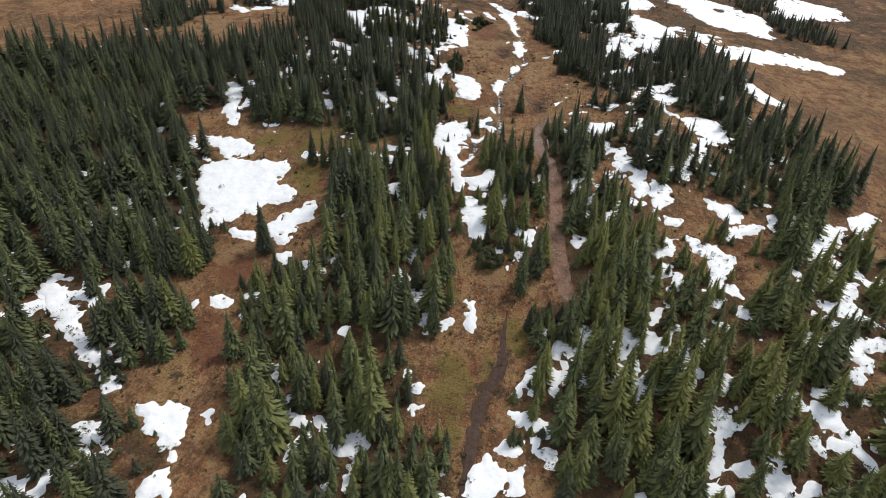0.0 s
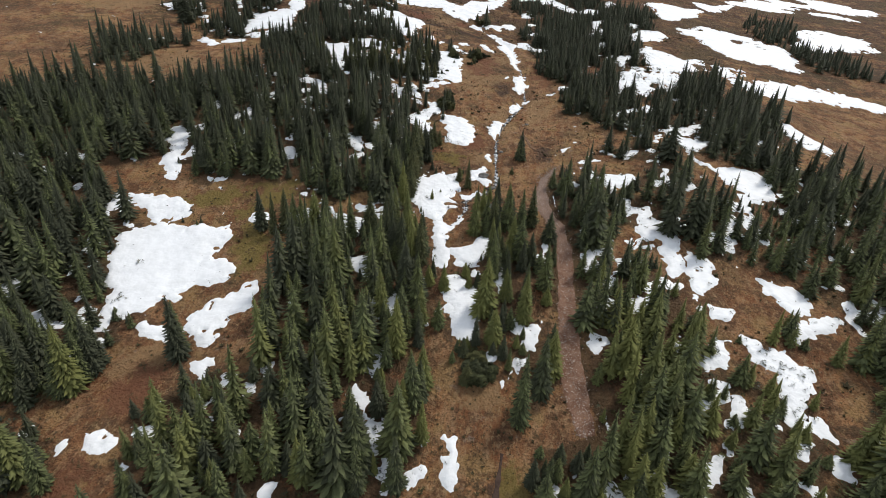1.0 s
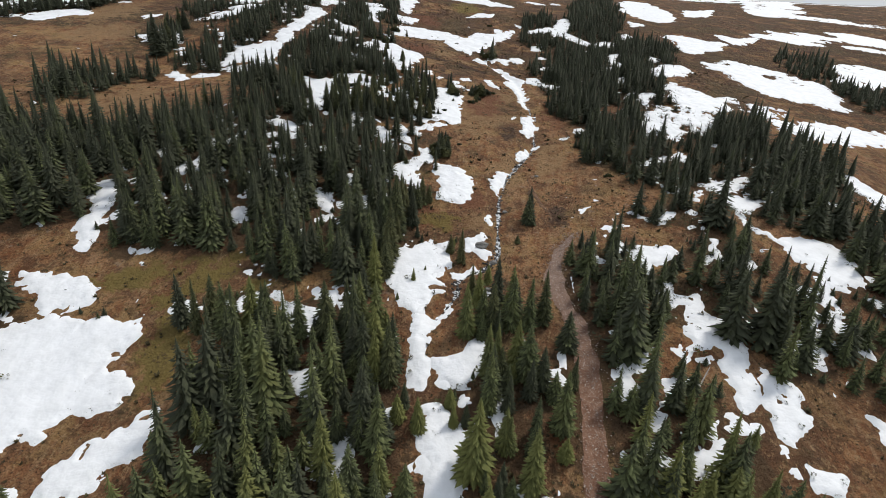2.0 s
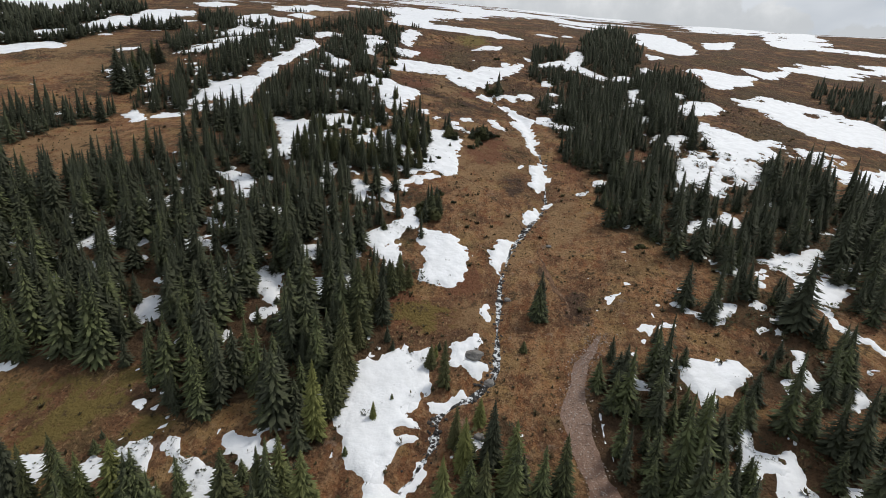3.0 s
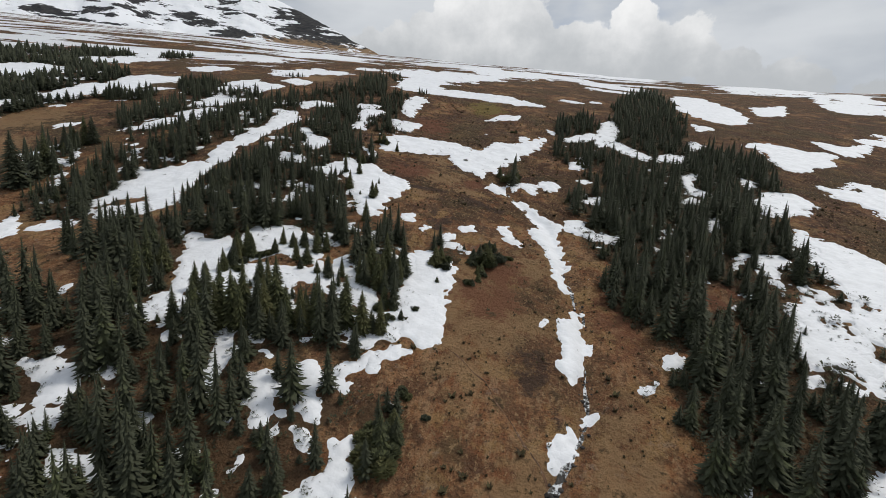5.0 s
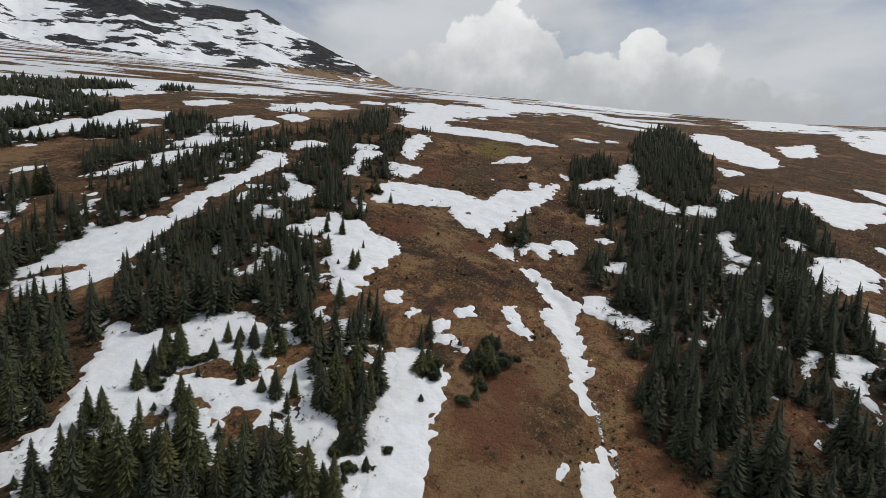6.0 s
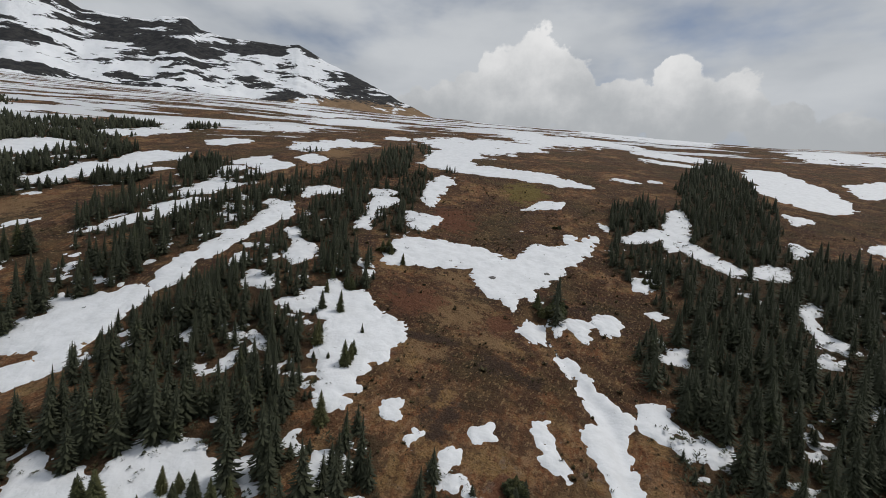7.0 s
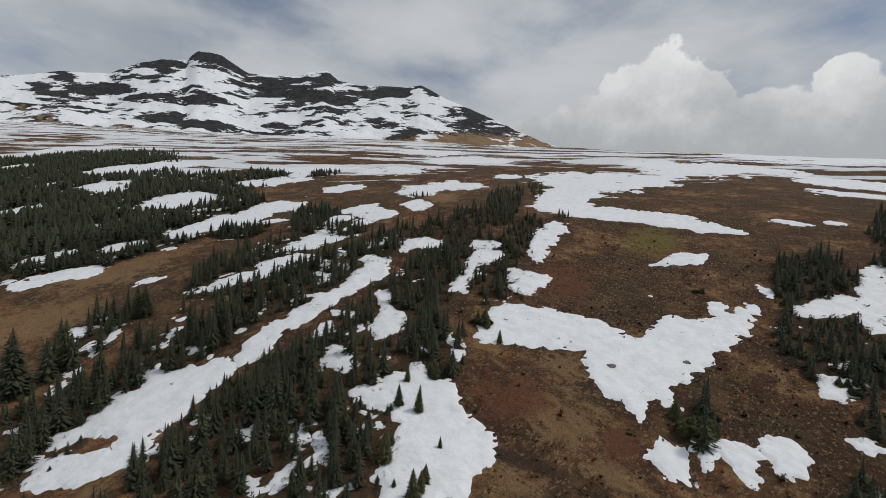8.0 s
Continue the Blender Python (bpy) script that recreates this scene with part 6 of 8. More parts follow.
snow_field(-48, 0.85, (-37.3, 189, 1.1), (-37.4, 190.1, 0.7), (-36.7, 188.3, 0.8), (-37.7, 191.1, 0.3), (-38, 191.9, 0.3), (-37.3, 189.7, 0.9), (-37.5, 190.5, 0.6), (-38.4, 192.4, 0.3))
snow_field(15, 0.36, (39.3, 294, 2.4), (38, 288.2, 2.4), (37.1, 284.1, 2.3), (35.8, 278.3, 2.2), (34.9, 274.3, 2.1), (34.4, 271.6, 1.9), (36.2, 281, 2.1), (38.9, 291.3, 2.3), (34, 268.9, 1.7), (41.1, 297.2, 1.5), (33.5, 266.2, 1.5), (33.1, 264.4, 1.3), (42, 299.4, 0.9), (35.3, 276.5, 2.2), (37.5, 286.4, 2.3), (40.2, 295.8, 1.9), (42.5, 300.3, 0.7), (36.7, 282.4, 2.3), (33.5, 267.1, 1.5), (41.6, 298.5, 1.2), (38.4, 290, 2.4), (38.9, 292.2, 2.4))
snow_field(12, 0.39, (27.9, 272.3, 3.7), (31.6, 276, 2.6), (24.1, 269.2, 2.4), (22.7, 267.9, 1.8), (30.1, 274.4, 3), (25.9, 270.5, 2.9))
snow_field(7, 0.37, (17.6, 274.9, 1.3), (16.5, 276.3, 0.7), (17.5, 273.3, 0.7), (16.1, 276.9, 0.4), (16.9, 275.7, 0.9), (17.4, 272.3, 0.3), (15.7, 277.5, 0.3), (17.6, 274.2, 1.1), (18.9, 275.2, 0.3))
snow_field(-44, 0.80, (-35.6, 194.1, 1), (-37.4, 194.7, 0.8), (-38.3, 195.1, 0.7), (-34.9, 193.4, 0.6), (-36.6, 194.5, 0.9), (-34.2, 192.8, 0.3), (-38.7, 195.7, 0.3), (-35.4, 194.1, 0.9))

# snow patches: ellipses (x, y, across, along, bearing)
snow_patch((98.1, 241.1, 9.9, 5.7, 24))
snow_patch((152.4, 308.8, 15.3, 7.1, 28), (182.5, 326.5, 13.1, 6.3, 31))
snow_patch((206.1, 320.8, 16.1, 13.8, 35), (204.3, 337.3, 12.9, 9.1, 33), (187.5, 300.4, 10.7, 5, 35))
snow_patch((100.8, 224, 6, 7.1, 27), (108.6, 222.5, 9.8, 10.3, 29), (113.1, 215.2, 8.1, 7.3, 31), (117.2, 209.9, 5.8, 4.6, 33))
snow_patch((86.3, 191.7, 4.2, 5.8, 28))
snow_patch((92.9, 192.4, 2.5, 3.7, 29))
snow_patch((64.1, 200.9, 4, 8.7, 20), (72.9, 196.6, 8.6, 5.8, 23), (65.3, 187.7, 5, 4.6, 22))
snow_patch((54.4, 179.5, 4.3, 6.3, 19), (53.9, 169, 2.7, 7.7, 20))
snow_patch((61.1, 172.3, 3.4, 3.5, 22))
snow_patch((90.2, 176.5, 5.1, 2.8, 31), (99, 182, 7.6, 3.8, 33), (110.1, 183.6, 11.5, 4.4, 35), (122.2, 183.9, 8.8, 5.3, 38))
snow_patch((99.4, 176.6, 3.3, 1.8, 34))
snow_patch((160.6, 253.1, 15, 14, 35), (142.1, 237.5, 6.9, 4.5, 34))
snow_patch((103.9, 237.4, 4.7, 5.5, 34))
snow_patch((51.2, 183.2, 2.7, 3.3, 27), (54.4, 182.7, 3.7, 3.4, 29), (50.8, 176.7, 2.1, 3.6, 28), (52.1, 173.3, 2, 2.3, 30), (54, 172.2, 2.7, 2.9, 32), (51.4, 166.4, 1.7, 4.9, 32))
snow_patch((62.9, 177.3, 4.2, 1.9, 35))
snow_patch((59.1, 169.2, 3, 1.6, 35))
snow_patch((-68, 243.8, 2.6, 3.1, -38), (-65.5, 238.6, 1.1, 5.5, -39))
snow_patch((-147.4, 206.4, 10.1, 4.6, -70), (-147, 202.7, 4.9, 3.5, -72), (-141.1, 210.4, 3.9, 3.1, -68))
snow_patch((90.5, 178.7, 6.4, 6.4, 37))
snow_patch((222, 399.1, 30.3, 11.3, 33))
snow_patch((73.3, 192.7, 8.3, 7.4, 28), (62.5, 179.9, 4.8, 3.7, 26))
snow_patch((109, 245.2, 13, 5.1, 30))
snow_patch((164.7, 318.6, 13.6, 9.4, 32))
snow_patch((201.6, 535.5, 31.2, 51.9, 23))
snow_patch((53.8, 172.4, 4.9, 4.1, 29), (49.5, 168.8, 3.5, 4.2, 27))
snow_patch((61, 174.8, 4.4, 5.4, 31))
snow_patch((71, 175.3, 1.9, 1.5, 36))
snow_patch((-80.3, 168.9, 1.8, 4.5, -47))
snow_patch((-73, 171.2, 3.2, 3.2, -44))
snow_patch((-28.1, 318.9, 16.7, 9.4, -11), (-6.3, 320.1, 12, 8.2, -4), (4.4, 315.4, 12.8, 4.2, 0))
snow_patch((-36.5, 279.1, 2.7, 12.8, -17), (-36.1, 294.6, 4.1, 6.7, -15))
snow_patch((-43.4, 322.6, 10.3, 12.3, -15), (-43.4, 347.8, 14.3, 18, -13), (-43.7, 395.9, 37.8, 25.8, -11))
snow_patch((4.7, 485.7, 51.2, 35.9, 0), (-6.9, 442.7, 18.4, 22.2, -2))
snow_patch((75.6, 631.7, 55.5, 86.9, 8))
snow_patch((66, 436.9, 22.2, 18, 12))
snow_patch((55.5, 395.8, 15.8, 8.2, 12))
snow_patch((28.3, 329.4, 5.4, 2, 8))
snow_patch((39.4, 333.4, 2.6, 2.2, 11))
snow_patch((-148.5, 319.2, 9.7, 9.6, -41))
snow_patch((-110.4, 326.4, 10, 14.4, -33))
snow_patch((-99, 343.5, 16.5, 12.9, -28))
snow_patch((-91.2, 297.7, 5.3, 8.9, -33))
snow_patch((-108.9, 285.8, 6.8, 9.6, -40), (-96.8, 280.7, 7.5, 6.5, -38))
snow_patch((-97.2, 248.3, 9.9, 5.6, -46))
snow_patch((-92.8, 223.7, 10.3, 3.2, -54))
snow_patch((-92.2, 235, 7.2, 3.5, -49))
snow_patch((-149.1, 279.9, 13.1, 9.5, -50))
snow_patch((-149.6, 262.1, 11.4, 9.7, -54))
snow_patch((-152.1, 248.3, 9.6, 7.8, -58))
snow_patch((-200.7, 269.8, 15.4, 16, -60))
snow_patch((-158.4, 225.9, 4.5, 5.2, -66))
snow_patch((-118.1, 215.2, 3.5, 2.4, -63))
snow_patch((-70.1, 245.2, 2.7, 3.2, -38))
snow_patch((-65.1, 261.8, 5.8, 4.7, -32))
snow_patch((-48.8, 268.7, 4.5, 3.9, -23))
snow_patch((-160.3, 376.4, 21.2, 14.6, -35))
snow_patch((-210.7, 360.4, 26.5, 15, -46))
snow_patch((-196.8, 322.6, 16.6, 11, -50))
snow_patch((-309.8, 306.5, 30.8, 19.4, -64))
snow_patch((-267.2, 269.6, 11.2, 12.8, -67))
snow_patch((-148.6, 451.3, 30, 25.4, -27))
snow_patch((-214.8, 501.2, 31.7, 38.4, -32))
snow_patch((-468.9, 351.3, 45.3, 38, -67))
snow_patch((-89.6, 384.3, 6.4, 9, -22))
snow_patch((-168, 208.3, 3.6, 2.4, -72))
snow_patch((-167.3, 214.8, 5.9, 2.5, -70))
snow_patch((-245.2, 229.2, 7.9, 6.4, -73))
snow_patch((-269.4, 265.3, 8.2, 10.9, -68), (-248.8, 264, 6.9, 6.4, -66))
snow_patch((-297.9, 257.9, 5.6, 6.1, -71))
snow_patch((-321.7, 300.7, 13.5, 11.3, -66))
snow_patch((-392.2, 268.3, 12.5, 13.1, -74))
snow_patch((-156.5, 230.2, 4.9, 3.3, -64))
snow_patch((-150.3, 243.3, 5.9, 3, -59))
snow_patch((-67.2, 256.4, 2.2, 3.6, -34))
snow_patch((-107.4, 273.4, 5.1, 4.1, -42))
snow_patch((-100, 254.3, 5.6, 3.4, -45))
snow_patch((-133.5, 262.1, 6.8, 3.3, -51))
snow_patch((-96.4, 271.3, 3.2, 3.6, -40))
snow_patch((-203.8, 310.1, 7.8, 8.6, -53))
snow_patch((-203, 340, 7, 8.5, -48))


# ---- materials ----
def material(name, rough=0.9, spec=0.3):
    m = bpy.data.materials.new(name)
    m.use_nodes = True
    n = Nodes(m.node_tree)
    n.bsdf = n.add("ShaderNodeBsdfPrincipled", {"Roughness": rough, "Specular IOR Level": spec})
    n.link(n.bsdf.outputs[0], n.add("ShaderNodeOutputMaterial").inputs[0])
    n.place = n.add("ShaderNodeNewGeometry").outputs["Position"]
    return m, n


def colour(n, c):
    if isinstance(c, bpy.types.NodeSocket):
        n.link(c, n.bsdf.inputs["Base Color"])
    else:
        n.bsdf.inputs["Base Color"].default_value = c


def relief(n, f, strength, distance):
    b = n.add("ShaderNodeBump", {"Height": f, "Strength": strength, "Distance": distance})
    n.link(b.outputs[0], n.bsdf.inputs["Normal"])


def make_ground():
    m, n = material("tundra", 0.95, 0.15)
    big = n.noise(n.place, 0.055, 5, 0.6)
    mid = n.noise(n.place, 0.35, 6, 0.62)
    fine = n.noise(n.place, 2.6, 5, 0.7)
    streak = n.noise(n.stretch(n.place, 1.0, 0.22, 0.4, 8), 0.9, 5, 0.65)
    dry = n.mix(n.ramp(mid, 0.40, 0.60), rgb(0.222, 0.095, 0.044), rgb(0.355, 0.182, 0.086))
    dry = n.mix(n.ramp(streak, 0.42, 0.7, 0.0, 0.55), dry, rgb(0.40, 0.265, 0.155))
    ochre = n.noise(n.place, 0.17, 4, 0.62)
    blotch = n.noise(n.place, 0.095, 3, 0.6)
    dry = n.mix(n.ramp(ochre, 0.50, 0.62, 0.0, 0.65), dry, rgb(0.36, 0.235, 0.10))
    dry = n.mix(n.ramp(ochre, 0.38, 0.48, 0.75, 0.0), dry, rgb(0.125, 0.064, 0.036))
    dry = n.mix(n.ramp(big, 0.46, 0.66, 0.0, 0.7), dry, rgb(0.135, 0.075, 0.043))
    dry = n.mix(n.ramp(n.noise(n.place, 0.16, 4, 0.6), 0.56, 0.72, 0.0, 0.5), dry, rgb(0.125, 0.105, 0.05))
    dry = n.mix(n.ramp(fine, 0.50, 0.68, 0.0, 0.65), dry, rgb(0.085, 0.050, 0.028))
    dry = n.mix(n.ramp(n.noise(n.place, 1.1, 6, 0.75), 0.55, 0.66, 0.0, 0.5), dry, rgb(0.38, 0.265, 0.15))
    gravel = n.ramp(n.noise(n.place, 0.42, 5, 0.7), 0.60, 0.68, 0.0, 0.55)
    dry = n.mix(gravel, dry, n.mix(fine, rgb(0.20, 0.14, 0.105), rgb(0.36, 0.29, 0.23)))
    speck = n.noise(n.place, 4.2, 3, 0.6)
    straw = n.noise(n.stretch(n.place, 1.0, 0.45, 1.0, 12), 2.3, 4, 0.7)
    at = {k: n.add("ShaderNodeAttribute", attribute_name=k).outputs["Fac"] for k in ("green", "wet", "red", "straw", "floor", "far", "heath")}
    rag = n.math("MULTIPLY", n.math("SUBTRACT", n.math("ADD", n.math("MULTIPLY", mid, 0.7), n.math("MULTIPLY", fine, 0.3)), 0.5), 3.6)

    def patch(base, key, tint, most):
        f = n.ramp(n.math("ADD", at[key], rag), 0.25, 0.65, 0.0, most)
        return n.mix(f, base, tint)

    heath = n.mix(n.ramp(mid, 0.35, 0.65), rgb(0.036, 0.020, 0.014), rgb(0.084, 0.044, 0.028))
    heath = n.mix(n.ramp(ochre, 0.50, 0.58, 0.0, 0.8), heath, rgb(0.165, 0.096, 0.050))
    heath = n.mix(n.ramp(blotch, 0.42, 0.50, 0.85, 0.0), heath, rgb(0.052, 0.031, 0.026))
    heath = n.mix(n.ramp(fine, 0.5, 0.7, 0.0, 0.6), heath, rgb(0.055, 0.040, 0.022))
    heath = n.mix(n.ramp(big, 0.5, 0.62, 0.0, 0.5), heath, rgb(0.075, 0.068, 0.032))
    dry = n.mix(n.ramp(n.math("ADD", at["heath"], n.math("MULTIPLY", n.math("SUBTRACT", n.math("ADD", n.math("MULTIPLY", big, 0.5), n.math("MULTIPLY", mid, 0.5)), 0.5), 4.0)), 0.3, 0.7, 0.0, 0.9), dry, heath)
    dry = n.mix(n.ramp(n.noise(n.place, 0.62, 6, 0.72), 0.50, 0.60, 0.0, 0.6), dry, rgb(0.085, 0.046, 0.027))
    dry = n.mix(n.ramp(straw, 0.54, 0.64, 0.0, 0.7), dry, rgb(0.36, 0.235, 0.125))
    dry = n.mix(n.ramp(speck, 0.58, 0.66, 0.0, 0.7), dry, rgb(0.050, 0.032, 0.020))
    dry = patch(dry, "straw", n.mix(mid, rgb(0.22, 0.126, 0.062), rgb(0.37, 0.242, 0.128)), 0.75)
    c = patch(dry, "red", n.mix(fine, rgb(0.135, 0.056, 0.034), rgb(0.205, 0.088, 0.05)), 0.8)
    c = patch(c, "green", n.mix(mid, rgb(0.15, 0.115, 0.035), rgb(0.22, 0.168, 0.055)), 0.85)
    c = patch(c, "wet", n.mix(fine, rgb(0.042, 0.028, 0.022), rgb(0.09, 0.058, 0.042)), 0.85)
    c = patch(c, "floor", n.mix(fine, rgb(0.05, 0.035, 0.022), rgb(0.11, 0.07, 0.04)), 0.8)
    # old snow lying in bands on the far slopes
    band = n.noise(n.stretch(n.place, 0.010, 0.042, 0.02, -22), 1.0, 7, 0.62)
    snow = n.ramp(n.math("ADD", band, n.math("MULTIPLY", n.math("SUBTRACT", at["far"], 0.985), 0.42)), 0.475, 0.495)
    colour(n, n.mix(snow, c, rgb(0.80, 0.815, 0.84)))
    relief(n, n.math("ADD", n.math("ADD", n.math("MULTIPLY", fine, 1.3), n.math("MULTIPLY", straw, 0.8)), n.math("MULTIPLY", mid, 2.6)), 1.0, 0.5)
    return m


def make_snow():
    m, n = material("old_snow", 0.6, 0.35)
    soft = n.noise(n.place, 0.5, 5, 0.6)
    fleck = n.noise(n.place, 3.2, 6, 0.7)
    c = n.mix(n.ramp(soft, 0.35, 0.7), rgb(0.80, 0.815, 0.84), rgb(0.715, 0.73, 0.75))
    c = n.mix(n.ramp(fleck, 0.66, 0.76, 0.0, 0.35), c, rgb(0.45, 0.41, 0.37))
    colour(n, c)
    relief(n, n.math("ADD", soft, n.math("MULTIPLY", n.noise(n.place, 1.4, 4, 0.5), 0.5)), 0.35, 0.5)
    return m


def make_needles(name, dark, light, olive, tree=None):
    """tree: 'each' tints object by object, 'tint' by an attribute that also carries light and shade."""
    m, n = material(name, 0.75, 0.2)
    isle = n.add("ShaderNodeNewGeometry").outputs["Random Per Island"]
    clump = n.noise(n.place, 0.32, 3, 0.6)
    spray = n.noise(n.stretch(n.place, 1.0, 1.0, 1.6), 6.0, 4, 0.75)
    c = n.mix(n.ramp(n.math("ADD", n.math("MULTIPLY", isle, 0.75), n.math("MULTIPLY", spray, 0.9)), 0.45, 1.15), dark, light)
    warm = n.math("MULTIPLY", n.math("SUBTRACT", clump, 0.5), 0.8)
    if tree == "each":
        warm = n.math("ADD", warm, n.add("ShaderNodeObjectInfo").outputs["Random"])
    elif tree == "tint":
        warm = n.math("ADD", warm, n.add("ShaderNodeAttribute", attribute_name="tint").outputs["Fac"])
    else:
        warm = n.math("ADD", warm, 0.5)
    c = n.mix(n.ramp(warm, 0.45, 1.0, 0.0, 0.75), c, olive)
    # low values go near-black; uphill this stands in for shade
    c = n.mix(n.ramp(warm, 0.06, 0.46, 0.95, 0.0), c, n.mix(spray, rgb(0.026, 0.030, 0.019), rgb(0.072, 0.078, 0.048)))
    colour(n, c)
    relief(n, n.noise(n.place, 9.0, 3, 0.7), 0.8, 0.08)
    return m


def make_bark():
    m, n = material("bark", 0.95, 0.1)
    c = n.mix(n.noise(n.stretch(n.place, 1, 1, 0.3), 6.0, 4, 0.6), rgb(0.06, 0.045, 0.035), rgb(0.19, 0.15, 0.12))
    colour(n, c)
    relief(n, n.noise(n.place, 14.0, 3, 0.7), 0.6, 0.05)
    return m


def make_rock(name, a, b, rough=0.85):
    m, n = material(name, rough, 0.3)
    f = n.noise(n.place, 1.6, 6, 0.65)
    each = n.add("ShaderNodeNewGeometry").outputs["Random Per Island"]
    c = n.mix(n.ramp(n.math("ADD", n.math("MULTIPLY", f, 0.6), n.math("MULTIPLY", each, 0.4)), 0.3, 0.7), a, b)
    colour(n, c)
    relief(n, n.noise(n.place, 6.0, 5, 0.7), 0.7, 0.1)
    return m


def make_trail():
    m, n = material("trail_gravel", 0.95, 0.15)
    f, g = n.noise(n.place, 0.8, 5, 0.65), n.noise(n.place, 5.0, 5, 0.7)
    c = n.mix(n.ramp(f, 0.35, 0.65), rgb(0.150, 0.078, 0.050), rgb(0.235, 0.135, 0.092))
    ahead = n.add("ShaderNodeSeparateXYZ", {0: n.place}).outputs[1]
    c = n.mix(n.ramp(n.math("ADD", ahead, n.math("MULTIPLY", f, 12.0)), 92.0, 116.0, 0.0, 0.75), c, n.mix(f, rgb(0.19, 0.125, 0.095), rgb(0.30, 0.22, 0.18)))
    c = n.mix(n.ramp(g, 0.54, 0.66, 0.0, 0.75), c, rgb(0.46, 0.36, 0.30))
    colour(n, c)
    relief(n, g, 0.8, 0.15)
    return m


def make_water():
    m, n = material("stream_water", 0.3, 0.2)
    foam = n.ramp(n.noise(n.place, 1.3, 6, 0.75), 0.49, 0.56)
    colour(n, n.mix(foam, rgb(0.018, 0.016, 0.014), rgb(0.62, 0.64, 0.66)))
    n.link(n.math("ADD", n.math("MULTIPLY", foam, 0.4), 0.3), n.bsdf.inputs["Roughness"])
    relief(n, n.noise(n.place, 3.0, 4, 0.6), 0.6, 0.1)
    return m


def make_mountain():
    m, n = material("mountain_rock", 0.9, 0.2)
    km = n.stretch(n.place, 0.001, 0.001, 0.001)
    f = n.noise(km, 40.0, 6, 0.65)
    rock = n.mix(n.ramp(f, 0.35, 0.65), rgb(0.018, 0.019, 0.022), rgb(0.050, 0.049, 0.048))
    low = n.add("ShaderNodeAttribute", attribute_name="low").outputs["Fac"]
    tan = n.mix(f, rgb(0.16, 0.10, 0.055), rgb(0.30, 0.20, 0.115))
    rock = n.mix(n.ramp(n.math("ADD", low, n.math("MULTIPLY", n.math("SUBTRACT", f, 0.5), 1.5)), 0.35, 0.65), rock, tan)
    lean = n.add("ShaderNodeAttribute", attribute_name="snow").outputs["Fac"]
    s = n.noise(n.stretch(km, 1.0, 1.0, 3.4, 30), 3.2, 9, 0.66)
    s2 = n.noise(n.stretch(km, 1.0, 1.0, 2.6), 7.0, 8, 0.66)
    snow = n.ramp(n.math("ADD", n.math("ADD", n.math("MULTIPLY", s, 0.9), n.math("SUBTRACT", n.math("MULTIPLY", s2, 0.9), 0.4)), lean), 0.488, 0.512)
    colour(n, n.mix(snow, rock, rgb(0.84, 0.86, 0.89)))
    relief(n, f, 0.6, 12.0)
    return m


GROUND, SNOW, BARK, TRAIL_MAT, WATER, MOUNTAIN = make_ground(), make_snow(), make_bark(), make_trail(), make_water(), make_mountain()
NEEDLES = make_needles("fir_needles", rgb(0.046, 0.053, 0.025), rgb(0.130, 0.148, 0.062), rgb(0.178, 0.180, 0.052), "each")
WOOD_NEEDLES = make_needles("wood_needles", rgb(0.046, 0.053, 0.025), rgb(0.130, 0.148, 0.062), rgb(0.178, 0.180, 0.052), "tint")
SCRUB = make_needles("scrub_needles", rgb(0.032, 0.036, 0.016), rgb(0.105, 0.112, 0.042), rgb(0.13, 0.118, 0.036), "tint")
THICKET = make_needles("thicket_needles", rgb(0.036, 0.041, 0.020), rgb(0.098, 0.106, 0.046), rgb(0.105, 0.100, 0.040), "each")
HEATH = make_needles("heath_leaves", rgb(0.05, 0.036, 0.02), rgb(0.09, 0.075, 0.035), rgb(0.075, 0.08, 0.03))
ROCK = make_rock("grey_rock", rgb(0.08, 0.075, 0.07), rgb(0.24, 0.23, 0.215))
WET_ROCK = make_rock("wet_rock", rgb(0.014, 0.012, 0.011), rgb(0.055, 0.048, 0.043), 0.75)
STONE = make_rock("trail_stone", rgb(0.18, 0.125, 0.10), rgb(0.44, 0.37, 0.32))
MUD = make_rock("wet_mud", rgb(0.028, 0.017, 0.013), rgb(0.085, 0.053, 0.040), 0.95)
DEADWOOD = make_rock("dead_wood", rgb(0.16, 0.14, 0.12), rgb(0.42, 0.39, 0.36))


# ---- building blocks ----
def mesh_of(name, verts, faces, mat, smooth=True):
    me = bpy.data.meshes.new(name)
    me.from_pydata([tuple(v) for v in verts] if not isinstance(verts, np.ndarray) else verts.tolist(), [], faces if isinstance(faces, list) else faces.tolist())
    me.materials.append(mat)
    if smooth:
        me.polygons.foreach_set("use_smooth", np.ones(len(me.polygons), bool))
    me.update()
    return me


def part(name, mesh, parent, label=""):
    ob = new(name, mesh)
    ob.parent = parent
    return tagged(ob, label)


def grid_faces(nx, ny):
    i = np.arange((nx - 1) * (ny - 1))
    c = (i // (nx - 1)) * nx + i % (nx - 1)
    return np.stack([c, c + 1, c + 1 + nx, c + nx], 1)


# ---- the hillside ----
def graded(lo, hi, step, far_lo, far_hi, grow=1.16):
    mid = list(np.arange(lo, hi + step / 2, step))
    s, v = step, mid[-1]
    while v < far_hi:
        s *= grow
        v += s
        mid.append(v)
    s, v = step, lo
    while v > far_lo:
        s *= grow
        v -= s
        mid.insert(0, v)
    return np.array(mid)


